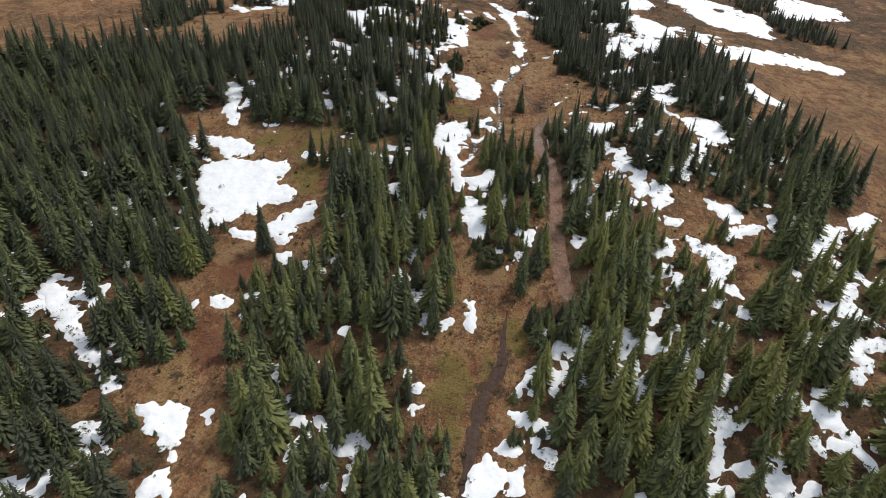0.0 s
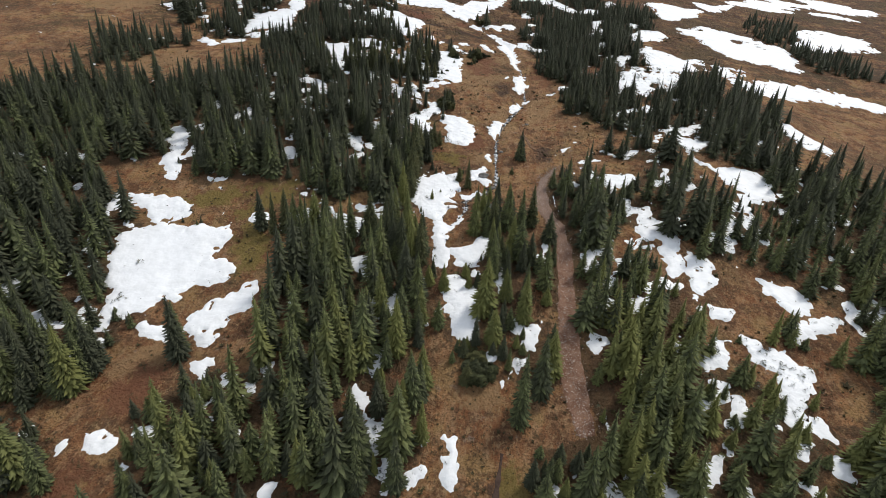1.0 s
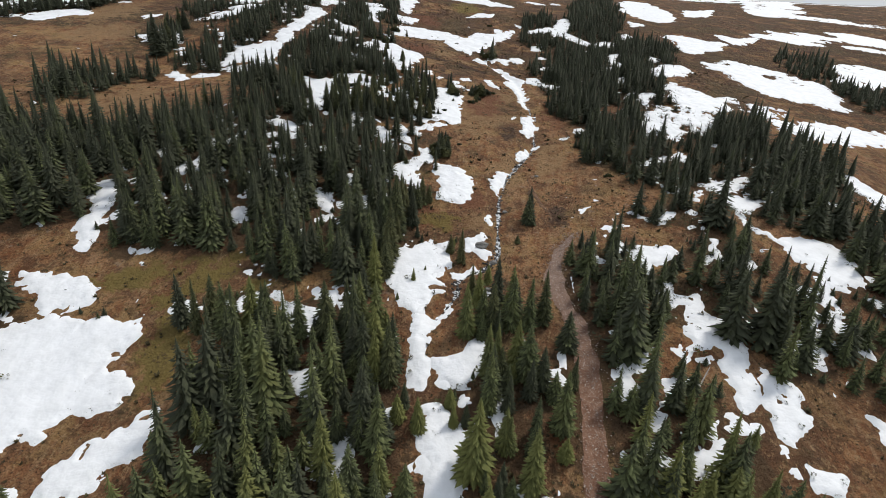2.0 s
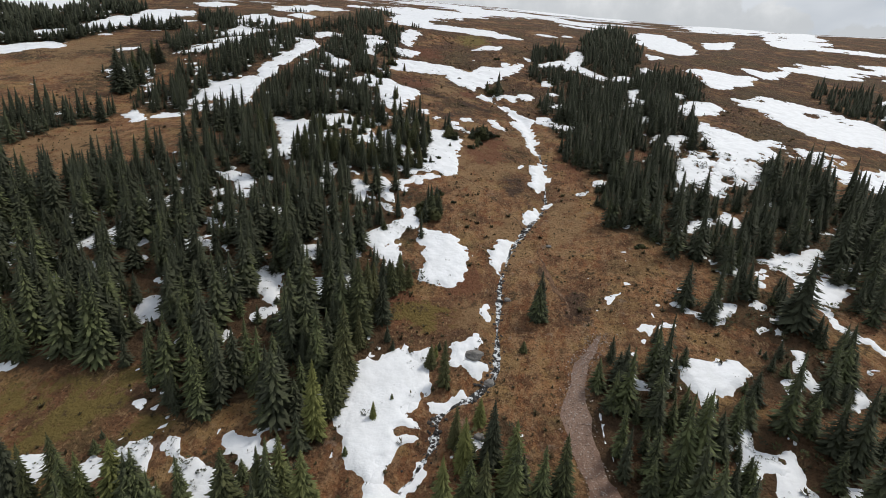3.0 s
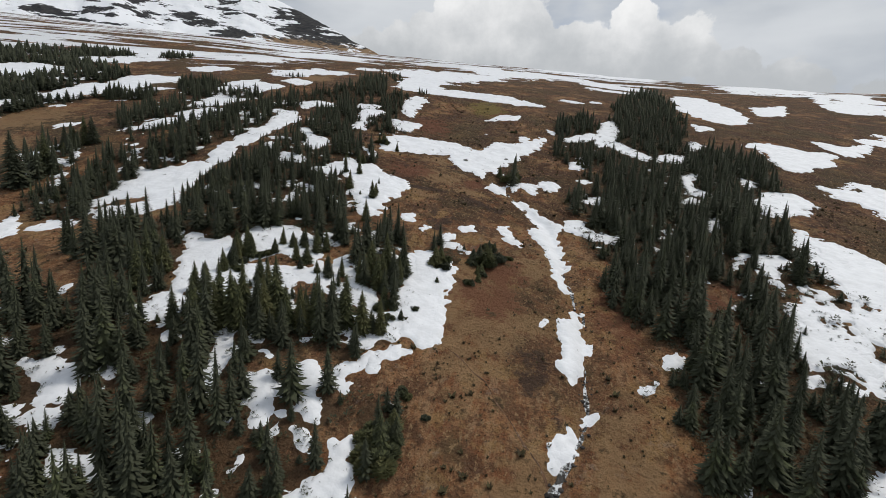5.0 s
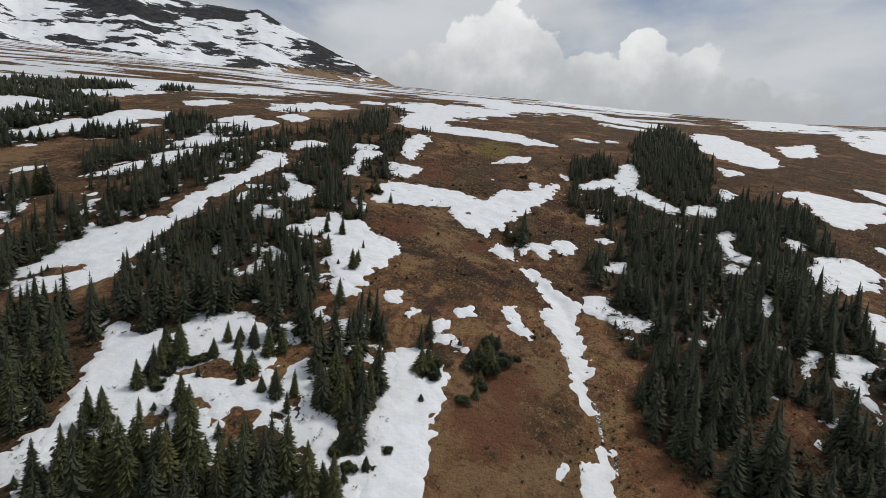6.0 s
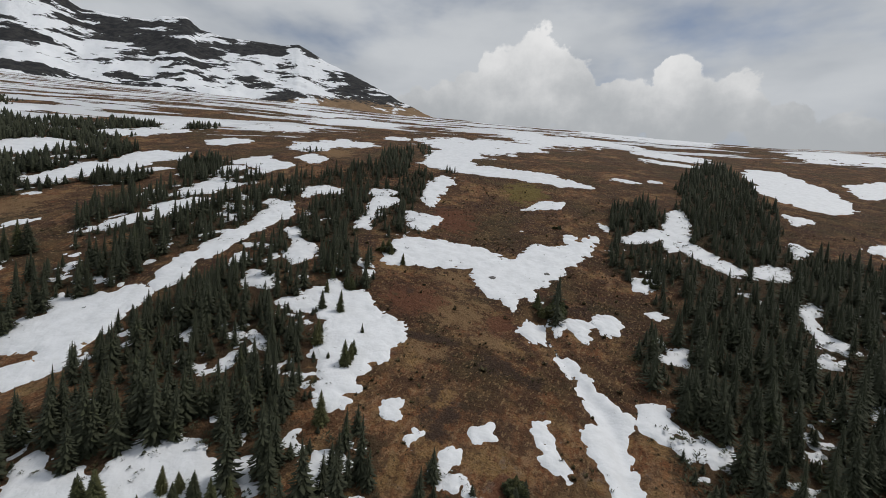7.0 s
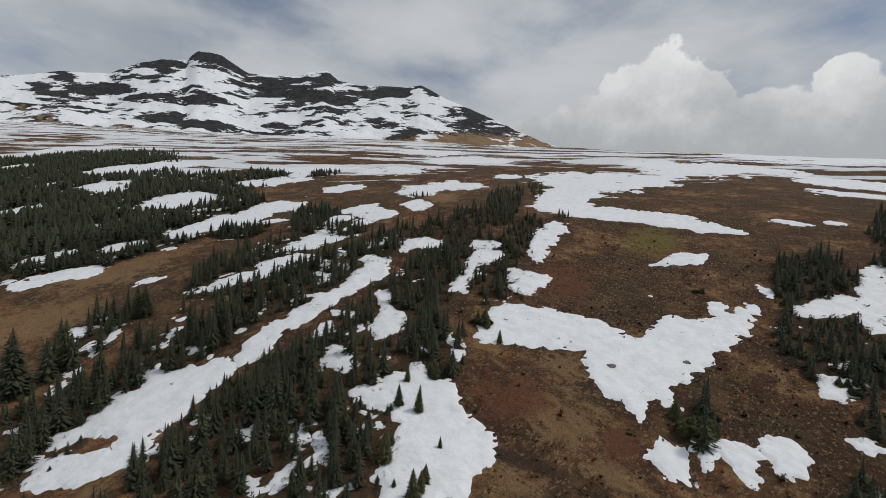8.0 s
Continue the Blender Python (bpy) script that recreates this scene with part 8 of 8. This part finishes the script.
def shrub(rng, lumps, sprays, high=0.8, fine=1.0, dense=False):
    """A wind-clipped bush about one metre across: lumps of short upright sprays. Returns verts and faces."""
    cv, cf = [], []
    for j in range(lumps):
        a, d = rng.uniform(0, 6.3), 0.36 * math.sqrt(rng.random()) if lumps > 1 else 0.0
        ox, oy, r = d * math.cos(a), d * math.sin(a), rng.uniform(0.22, 0.34) if lumps > 1 else 0.45
        top = high * rng.uniform(0.6, 1.0) * (1 - 0.8 * d)
        # the dense inner foliage of the lump
        if dense:
            q, rim = len(cv), 7
            for z, k in ((0.0, 0.62), (0.45, 0.60), (0.74, 0.36)):
                for i in range(rim):
                    b, rr = i * math.tau / rim + rng.uniform(-0.3, 0.3), r * k * rng.uniform(0.8, 1.1)
                    cv.append((ox + rr * math.cos(b), oy + rr * math.sin(b), top * z * rng.uniform(0.9, 1.08)))
            cf += [(q + l * rim + i, q + l * rim + (i + 1) % rim, q + l * rim + rim + (i + 1) % rim, q + l * rim + rim + i) for l in range(2) for i in range(rim)]
            cf.append(tuple(q + 2 * rim + i for i in range(rim)))
        for i in range(sprays):
            b, u = rng.uniform(0, 6.3), rng.random() ** 0.8
            out = math.sqrt(max(0.0, 1 - u * u)) * 0.9 + 0.1
            cb, sb = math.cos(b), math.sin(b)
            px, py, pz = ox + r * out * cb * 0.7, oy + r * out * sb * 0.7, top * u * 0.82
            L, w = rng.uniform(0.10, 0.19) * fine, rng.uniform(0.030, 0.060) * fine
            lean, rise = 0.45 + 0.55 * out, 0.15 + 0.65 * u
            q = len(cv)
            mx, my, mz = px + cb * L * 0.5 * lean, py + sb * L * 0.5 * lean, pz + L * 0.5 * rise
            cv += [(px - cb * 0.06, py - sb * 0.06, pz - 0.04), (mx - sb * w, my + cb * w, mz - 0.02), (mx + sb * w, my - cb * w, mz - 0.02), (px + cb * L * lean, py + sb * L * lean, pz + L * rise)]
            cf += [(q, q + 1, q + 3), (q, q + 3, q + 2)]
    return np.array(cv), cf


def tuft(rng, n):
    """A tuft about one metre across: short stiff sprays leaning outwards."""
    cv, cf = [], []
    for i in range(n):
        a = i * math.tau / n + rng.uniform(-0.4, 0.4)
        r, w, h = rng.uniform(0.25, 0.6), rng.uniform(0.18, 0.3), rng.uniform(0.35, 0.75)
        c, k = math.cos(a), math.sin(a)
        q = len(cv)
        cv += [(-k * w, c * w, -0.05), (k * w, -c * w, -0.05), (c * r, k * r, h)]
        cf.append((q, q + 1, q + 2))
    return np.array(cv), cf


def tri(shape):
    """Verts and triangles, for joining by the thousand."""
    v, faces = shape
    out = []
    for f in faces:
        for i in range(1, len(f) - 1):
            out.append((f[0], f[i], f[i + 1]))
    return v, np.array(out)


def join_many(name, shapes, spots, mat):
    """spots: rows of x, y, z, height, width factor, turn, shape number."""
    V, Fs, base = [], [], 0
    for s in range(len(shapes)):
        rows = spots[spots[:, 6] == s]
        if not len(rows):
            continue
        v, f = shapes[s]
        c, n = np.cos(rows[:, 5])[:, None], np.sin(rows[:, 5])[:, None]
        wx = rows[:, 3:4] * rows[:, 4:5]
        px = (v[None, :, 0] * c - v[None, :, 1] * n) * wx + rows[:, 0:1]
        py = (v[None, :, 0] * n + v[None, :, 1] * c) * wx + rows[:, 1:2]
        pz = v[None, :, 2] * rows[:, 3:4] + rows[:, 2:3]
        V.append(np.stack([px, py, pz], 2).reshape(-1, 3))
        Fs.append((f[None] + (np.arange(len(rows)) * len(v))[:, None, None]).reshape(-1, 3) + base)
        base += len(rows) * len(v)
    verts, faces = np.concatenate(V), np.concatenate(Fs)
    me = bpy.data.meshes.new(name)
    me.vertices.add(len(verts))
    me.vertices.foreach_set("co", verts.ravel())
    me.loops.add(len(faces) * 3)
    me.loops.foreach_set("vertex_index", faces.ravel())
    me.polygons.add(len(faces))
    me.polygons.foreach_set("loop_start", np.arange(0, len(faces) * 3, 3))
    me.update(calc_edges=True)
    if spots.shape[1] > 7:
        tint = np.concatenate([np.repeat(spots[spots[:, 6] == s][:, 7], len(shapes[s][0])) for s in range(len(shapes))])
        me.attributes.new("tint", "FLOAT", "POINT").data.foreach_set("value", tint)
    me.materials.append(mat)
    return me


rng = random.Random(11)
FINE = [conifer(rng, 42, 18, wd, sk) for wd, sk in ((0.15, 0.02), (0.175, 0.05), (0.135, 0.03), (0.205, 0.07), (0.16, 0.0), (0.19, 0.03))]
COARSE = [conifer(rng, 29, 12, wd, sk, ring=4) for wd, sk in ((0.15, 0.02), (0.18, 0.05), (0.14, 0.03), (0.21, 0.07), (0.16, 0.0), (0.23, 0.05))]
MIDDLE = [conifer(rng, 26, 11, wd, sk, ring=4) for wd, sk in ((0.14, 0.02), (0.165, 0.03), (0.13, 0.02), (0.18, 0.03), (0.15, 0.01), (0.19, 0.02))]
HIGHER = [conifer(rng, 15, 8, wd, sk, ring=4) for wd, sk in ((0.17, 0.03), (0.20, 0.05), (0.16, 0.03), (0.22, 0.07), (0.18, 0.02), (0.24, 0.05))]
DISTANT = [conifer(rng, 6, 5, wd, 0.05, ring=3) for wd in (0.22, 0.27, 0.32)]

# where trees stand: jittered rows thinned by the stands' density
nprng = np.random.default_rng(3)
gap = 1.9
gx, gy = np.meshgrid(np.arange(-440, 150, gap), np.arange(18, 620, gap))
px, py = gx.ravel() + nprng.uniform(-1.5, 1.5, gx.size), gy.ravel() + nprng.uniform(-1.5, 1.5, gx.size)
dens = forest_density(px, py)
openness = np.clip(deepest(OPENINGS, px, py) * 5 + 0.3 + 0.5 * value_noise(px, py, 5, 8, 2), 0, 1)
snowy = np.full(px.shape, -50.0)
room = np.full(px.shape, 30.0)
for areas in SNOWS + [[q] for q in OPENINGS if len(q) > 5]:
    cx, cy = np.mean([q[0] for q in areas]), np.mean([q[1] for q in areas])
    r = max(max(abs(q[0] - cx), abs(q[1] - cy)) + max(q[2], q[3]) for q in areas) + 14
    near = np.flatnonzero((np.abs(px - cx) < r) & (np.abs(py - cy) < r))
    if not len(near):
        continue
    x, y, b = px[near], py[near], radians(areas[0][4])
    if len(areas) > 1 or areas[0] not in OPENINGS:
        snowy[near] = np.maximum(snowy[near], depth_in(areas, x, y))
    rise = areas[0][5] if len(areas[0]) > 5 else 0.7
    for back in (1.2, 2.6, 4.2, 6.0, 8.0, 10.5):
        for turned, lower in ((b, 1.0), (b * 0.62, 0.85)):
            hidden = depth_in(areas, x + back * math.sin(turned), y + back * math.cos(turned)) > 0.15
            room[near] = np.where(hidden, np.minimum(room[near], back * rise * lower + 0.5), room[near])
snowy = snowy - 0.6 * melted(px, py)
loose = np.clip((px - 22) / 12, 0, 1) * np.clip((150 - py) / 30, 0, 1)
thin = 0.7 + 0.3 * np.clip(0.5 + 1.6 * value_noise(px, py, 6.5, 33, 2), 0, 1) - 0.22 * loose * np.clip(0.6 + 2.0 * value_noise(px, py, 8.0, 35, 2), 0, 1)
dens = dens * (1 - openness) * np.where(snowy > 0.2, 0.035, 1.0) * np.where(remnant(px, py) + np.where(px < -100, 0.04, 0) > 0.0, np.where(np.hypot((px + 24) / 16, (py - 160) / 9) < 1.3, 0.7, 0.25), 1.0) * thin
dens = np.where((along(STREAM, px, py) < 1.8) | (along(TRAIL, px, py) < 2.0), 0, dens)
keep = nprng.random(px.size) < dens
px, py, room = px[keep], py[keep], room[keep]
tall = np.interp(py, [30, 90, 130, 180, 230, 300, 600], [7.2, 7.0, 6.5, 5.4, 4.2, 3.2, 2.4])
tall = tall * np.clip(nprng.lognormal(-0.12, 0.42, px.size), 0.28, 1.45) * (1 + 0.25 * value_noise(px, py, 14, 9, 2)) * (1 + 0.10 * np.clip((px - 22) / 10, 0, 1) * np.clip((py - 125) / 20, 0, 1))
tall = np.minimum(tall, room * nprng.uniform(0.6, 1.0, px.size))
enough = tall > 0.9
px, py, tall = px[enough], py[enough], tall[enough]
lone = np.array(LONE_A + LONE_B + LONE_C)
lone[:, 2] = np.where((lone[:, 1] > 145) & (lone[:, 0] > -70), np.minimum(lone[:, 2], 4.2), lone[:, 2])
lone = np.concatenate([lone, np.array(LONE_D + LONE_E)])
px, py, tall = np.concatenate([lone[:, 0], px]), np.concatenate([lone[:, 1], py]), np.concatenate([lone[:, 2], tall])
pz = lie(px, py) - 0.06
turn, wf = nprng.uniform(0, 6.28, px.size), nprng.uniform(0.8, 1.25, px.size) * np.interp(tall, [1, 3, 8, 12], [1.6, 1.25, 0.95, 0.85]) * np.interp(py, [110, 150], [1.0, 1.15]) * np.where(px < -120, 1.5, 1.0)
wf = np.where((tall > 4) & (px > -120), np.minimum(wf, 1.25), wf)
# the stretch of wood along the walk is built tree by tree
rank = np.hypot((px - 5) / 1.6, np.maximum(0, np.abs(py - 95) - 35) * 1.1)
rank[:len(lone)] = -1
single = np.argsort(rank, kind="stable")[:300]
is_single = np.zeros(px.size, bool)
is_single[single] = True

FIR_MESHES = [(mesh_of("trunk", t[0], t[1], BARK), mesh_of("crown", c[0], c[1], NEEDLES, smooth=False), mesh_of("crown", c[0], c[1], THICKET, smooth=False)) for t, c in FINE]
for i in single:
    k = int(i) % len(FIR_MESHES)
    tree = new("fir_tree")
    part("trunk", FIR_MESHES[k][0], tree, "grey-brown bark")
    # crowns uphill take the darker needle material: their shade is in the colour
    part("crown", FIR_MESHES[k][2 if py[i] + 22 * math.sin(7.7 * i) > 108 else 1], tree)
    tree.matrix_basis = Matrix.Translation((px[i], py[i], pz[i])) @ Euler((0, 0, turn[i])).to_matrix().to_4x4() @ Matrix.Diagonal((tall[i] * wf[i], tall[i] * wf[i], tall[i], 1))
    label = "lone dark green fir standing apart on the open slope" if i < len(lone) else "tall dark green subalpine fir in a dense stand" if tall[i] > 7 else "small bushy subalpine fir" if tall[i] < 3.5 else "slender dark green subalpine fir"
    tagged(tree, label, "fir tree", group="firs on the hillside")

rest = ~is_single
far_wood = (py > 300) | (px < -170)
# tint: random, plus painted light and shade: brighter low right, darker uphill and left
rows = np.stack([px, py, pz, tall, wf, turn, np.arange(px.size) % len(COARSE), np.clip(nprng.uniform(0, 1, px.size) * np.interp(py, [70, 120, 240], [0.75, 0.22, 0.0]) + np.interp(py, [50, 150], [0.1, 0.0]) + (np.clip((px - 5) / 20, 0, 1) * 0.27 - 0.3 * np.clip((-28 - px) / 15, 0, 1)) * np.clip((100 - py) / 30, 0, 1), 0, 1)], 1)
upper = py > 125
higher = (py > 208) | (upper & ((px < -85) | (px > 75)))
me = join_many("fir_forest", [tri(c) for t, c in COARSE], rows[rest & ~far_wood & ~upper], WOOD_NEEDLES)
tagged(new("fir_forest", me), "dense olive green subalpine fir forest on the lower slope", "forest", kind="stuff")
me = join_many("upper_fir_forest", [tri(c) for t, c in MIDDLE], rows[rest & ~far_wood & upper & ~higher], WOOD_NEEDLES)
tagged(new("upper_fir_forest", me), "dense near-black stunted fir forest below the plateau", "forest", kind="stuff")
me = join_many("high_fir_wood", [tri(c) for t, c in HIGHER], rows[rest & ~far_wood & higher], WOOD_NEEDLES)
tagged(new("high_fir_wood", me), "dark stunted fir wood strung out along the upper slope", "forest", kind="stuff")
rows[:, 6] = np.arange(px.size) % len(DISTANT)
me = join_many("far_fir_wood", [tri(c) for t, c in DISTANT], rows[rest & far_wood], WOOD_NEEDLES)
tagged(new("far_fir_wood", me), "scattered dark fir clumps on the far plateau", "forest", kind="stuff")

# low scrub at the feet of the trees and along the edges of the stands
BUSHES = [shrub(rng, 2, 13, high) for high in (0.7, 0.85, 0.95, 0.8)]
gap = 1.6
gx, gy = np.meshgrid(np.arange(-150, 115, gap), np.arange(28, 330, gap))
bx, by = gx.ravel() + nprng.uniform(-0.9, 0.9, gx.size), gy.ravel() + nprng.uniform(-0.9, 0.9, gx.size)
dens = forest_density(bx, by) * np.interp(by, [70, 130], [0.42, 0.75]) * np.where((bx > 10) & (by > 120), 1.5, 1.0) * (1 - np.clip(deepest(OPENINGS, bx, by) * 5 + 0.5, 0, 1)) * np.where(remnant(bx, by) > 0.05, 0.2, 1.0)
for areas in SNOWS:
    near = (np.abs(bx - areas[0][0]) < 70) & (np.abs(by - areas[0][1]) < 70)
    dens[near] = np.where(depth_in(areas, bx[near], by[near]) - 1.2 * melted(bx[near], by[near]) > -0.3, dens[near] * 0.08, dens[near])
ok = (nprng.random(bx.size) < dens) & (along(STREAM, bx, by) > 1.2) & (along(TRAIL, bx, by) > 1.8)
bx, by = bx[ok], by[ok]
size = nprng.uniform(0.7, 1.7, bx.size) * np.where(by > 120, 1.15, 1.0) * np.where((bx > 10) & (by > 120), 1.25, 1.0)
# scrub tint falls uphill as well, shade put into its colour
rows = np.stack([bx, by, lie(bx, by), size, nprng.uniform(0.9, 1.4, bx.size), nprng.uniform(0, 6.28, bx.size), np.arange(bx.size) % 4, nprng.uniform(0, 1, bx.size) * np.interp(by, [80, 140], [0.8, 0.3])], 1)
tagged(new("fir_scrub", join_many("fir_scrub", [tri(b) for b in BUSHES], rows, SCRUB)), "low dark wind-clipped fir scrub between the trees", "scrub", kind="stuff")

# dwarf firs and twigs poking through the thin margins of the snow
tips_x, tips_y = [], []
for areas in SNOWS:
    if areas[0][1] > 270 or areas[0][0] < -120:
        continue
    for q in areas:
        n = int(min(60, 1.1 * q[2] * q[3] ** 0.5 + 2))
        a, r = nprng.uniform(0, 6.28, n), 1.1 - 0.75 * nprng.random(n) ** 1.7
        b, u, v = radians(q[4]), q[2] * r * np.cos(a), q[3] * r * np.sin(a)
        tips_x.append(q[0] + u * math.cos(b) + v * math.sin(b))
        tips_y.append(q[1] - u * math.sin(b) + v * math.cos(b))
bx, by = np.concatenate(tips_x), np.concatenate(tips_y)
tree_near = forest_density(bx, by)
ok = (value_noise(bx, by, 5, 83, 2) + nprng.uniform(-0.25, 0.25, bx.size) + 0.55 * tree_near > 0.38) & (nprng.random(bx.size) < 0.10 + 0.8 * tree_near) & (along(STREAM, bx, by) > 1.2) & (along(TRAIL, bx, by) > 2.0)
bx, by, tree_near = bx[ok], by[ok], tree_near[ok]
size = nprng.uniform(0.2, 0.55, bx.size) * (1 + 1.3 * tree_near * nprng.random(bx.size))
rows = np.stack([bx, by, lie(bx, by) + 0.04, size, nprng.uniform(0.8, 1.5, bx.size), nprng.uniform(0, 6.28, bx.size), np.arange(bx.size) % 4, nprng.uniform(0, 0.4, bx.size)], 1)
tagged(new("dwarf_firs", join_many("dwarf_firs", [tri(b) for b in BUSHES], rows, SCRUB)), "dwarf firs poking through the thin snow margins", "scrub", kind="stuff")

# wind-clipped thickets standing alone on the open slope
THICKETS = [mesh_of("dwarf_fir_thicket", *shrub(rng, 9, 190, high, 0.62, True), THICKET, smooth=False) for high in (0.75, 0.9, 0.65)]
STUNTED = [mesh_of("stunted_fir", *conifer(rng, 34, 24, wide, 0.12, ring=8)[1], THICKET, smooth=False) for wide in (0.34, 0.42, 0.30)]
for i, (x, y, tall_m, spread) in enumerate(THICKETS_LOW + THICKETS_HIGH):
    for k in range(5 if spread > 1.2 else 3 if spread > 0.7 else 1):
        sx, sy = x + nprng.normal(0, spread * 0.55), y + nprng.normal(0, spread * 0.55)
        h = tall_m * nprng.uniform(0.75, 1.1)
        at_foot = Matrix.Translation((sx, sy, float(lie(np.array([sx]), np.array([sy]))[0]) - 0.08)) @ Euler((0, 0, nprng.uniform(0, 6.28))).to_matrix().to_4x4()
        if k % 2 == 0 and tall_m > 1.2:
            ob = new("stunted_fir", STUNTED[(i + k) % 3])
            ob.matrix_basis = at_foot @ Matrix.Diagonal((h * 1.15, h * 1.15, h * 1.2, 1))
            tagged(ob, "broad stunted dark green fir with boughs down to the turf", "fir tree", group="thickets on the open slope")
        else:
            ob = new("dwarf_fir_thicket", THICKETS[(i + k) % 3])
            ob.matrix_basis = at_foot @ Matrix.Diagonal((h * 1.45, h * 1.45, h * 1.05, 1))
            tagged(ob, "low rounded dark thicket of wind-clipped fir on open tundra", "bush", group="thickets on the open slope")

# small heath tufts dotted over the open ground
HEATHS = [tuft(rng, 7) for _ in range(4)]
n = 38000
bx, by = nprng.uniform(-110, 90, n), nprng.uniform(30, 300, n)
ok = (value_noise(bx, by, 12, 17, 3) + nprng.uniform(-0.5, 0.5, n) > 0.12) & (along(TRAIL, bx, by) > 1.6) & (along(STREAM, bx, by) > 1.0)
bx, by = bx[ok], by[ok]
rows = np.stack([bx, by, lie(bx, by), nprng.uniform(0.12, 0.46, bx.size) * np.where(nprng.random(bx.size) < 0.08, 2.0, 1.0), nprng.uniform(0.9, 1.7, bx.size), nprng.uniform(0, 6.28, bx.size), np.arange(bx.size) % 4], 1)
tagged(new("heath_tufts", join_many("heath_tufts", [tri(b) for b in HEATHS], rows, HEATH)), "small brown and olive heath tufts dotting the tundra", "heath", kind="stuff")


# ---- boulders and fallen wood ----
def boulder(x, y, size, label):
    bm = bmesh.new()
    bmesh.ops.create_icosphere(bm, subdivisions=3, radius=1.0)
    shift = Vector((x, y, 0))
    for v in bm.verts:
        n = noise.noise(v.co * 1.3 + shift) * 0.35 + noise.noise(v.co * 3.1 + shift) * 0.12
        v.co = Vector((v.co.x * 1.15, v.co.y * 0.9, v.co.z * 0.6)) * size * (1 + n)
    me = bpy.data.meshes.new("boulder")
    bm.to_mesh(me)
    bm.free()
    me.materials.append(ROCK)
    ob = new("boulder", me)
    ob.location = (x, y, float(lie(np.array([x]), np.array([y]))[0]) + size * 0.2)
    tagged(ob, label, "boulder", group="boulders on the slope")


def fallen_log(x, y, length, turn, radius=0.13):
    """A weathered trunk lying on the slope, with broken stubs of branches."""
    r = random.Random(int(x * 7 + y * 13))
    verts, faces, n = [], [], 7
    for i in range(9):
        u = i / 8
        px, py = x + (u - 0.5) * length * math.cos(turn), y + (u - 0.5) * length * math.sin(turn)
        z = float(lie(np.array([px]), np.array([py]))[0]) + radius * 0.7
        rad = radius * (1 - 0.65 * u) * r.uniform(0.9, 1.1)
        for k in range(n):
            a = k * math.tau / n
            verts.append((px - math.sin(turn) * rad * math.cos(a), py + math.cos(turn) * rad * math.cos(a), z + rad * math.sin(a)))
    for i in range(8):
        for k in range(n):
            faces.append((i * n + k, i * n + (k + 1) % n, i * n + n + (k + 1) % n, i * n + n + k))
    faces += [tuple(range(n - 1, -1, -1)), tuple(range(8 * n, 9 * n))]
    ob = tagged(new("fallen_log", mesh_of("fallen_log", verts, faces, DEADWOOD)), "weathered grey fallen trunk lying on the ground", "log", group="fallen trunks")
    for _ in range(4):
        u = r.uniform(0.25, 0.9)
        px, py = x + (u - 0.5) * length * math.cos(turn), y + (u - 0.5) * length * math.sin(turn)
        z = float(lie(np.array([px]), np.array([py]))[0]) + radius
        a, L = r.uniform(0, 6.3), r.uniform(0.3, 0.8)
        tip = (px + L * math.cos(a), py + L * math.sin(a), z + r.uniform(0.1, 0.5))
        b = [(px + 0.03 * math.cos(k * 2.1), py + 0.03 * math.sin(k * 2.1), z) for k in range(3)] + [tip]
        part("branch_stub", mesh_of("branch_stub", b, [(0, 1, 3), (1, 2, 3), (2, 0, 3)], DEADWOOD), ob)


boulder(5.9, 115.0, 0.95, "large grey boulder in a ring of melting snow")
for x, y, size in ((8.0, 112.2, 0.6), (9.9, 126.0, 0.45), (7.2, 104.5, 0.5), (16.5, 139.0, 0.4), (-8.0, 232.0, 0.7), (3.0, 240.0, 0.6), (22.0, 205.0, 0.5)):
    boulder(x, y, size, "grey lichen-spotted rock half sunk in the turf")
for x, y, length, turn in ((-9.5, 71.0, 5.0, 0.4), (-3.0, 66.0, 4.5, 1.1), (-30.0, 60.0, 4.0, 0.2), (33.0, 92.0, 4.5, 0.9), (12.0, 96.0, 4.0, 1.8)):
    fallen_log(x, y, length, turn)
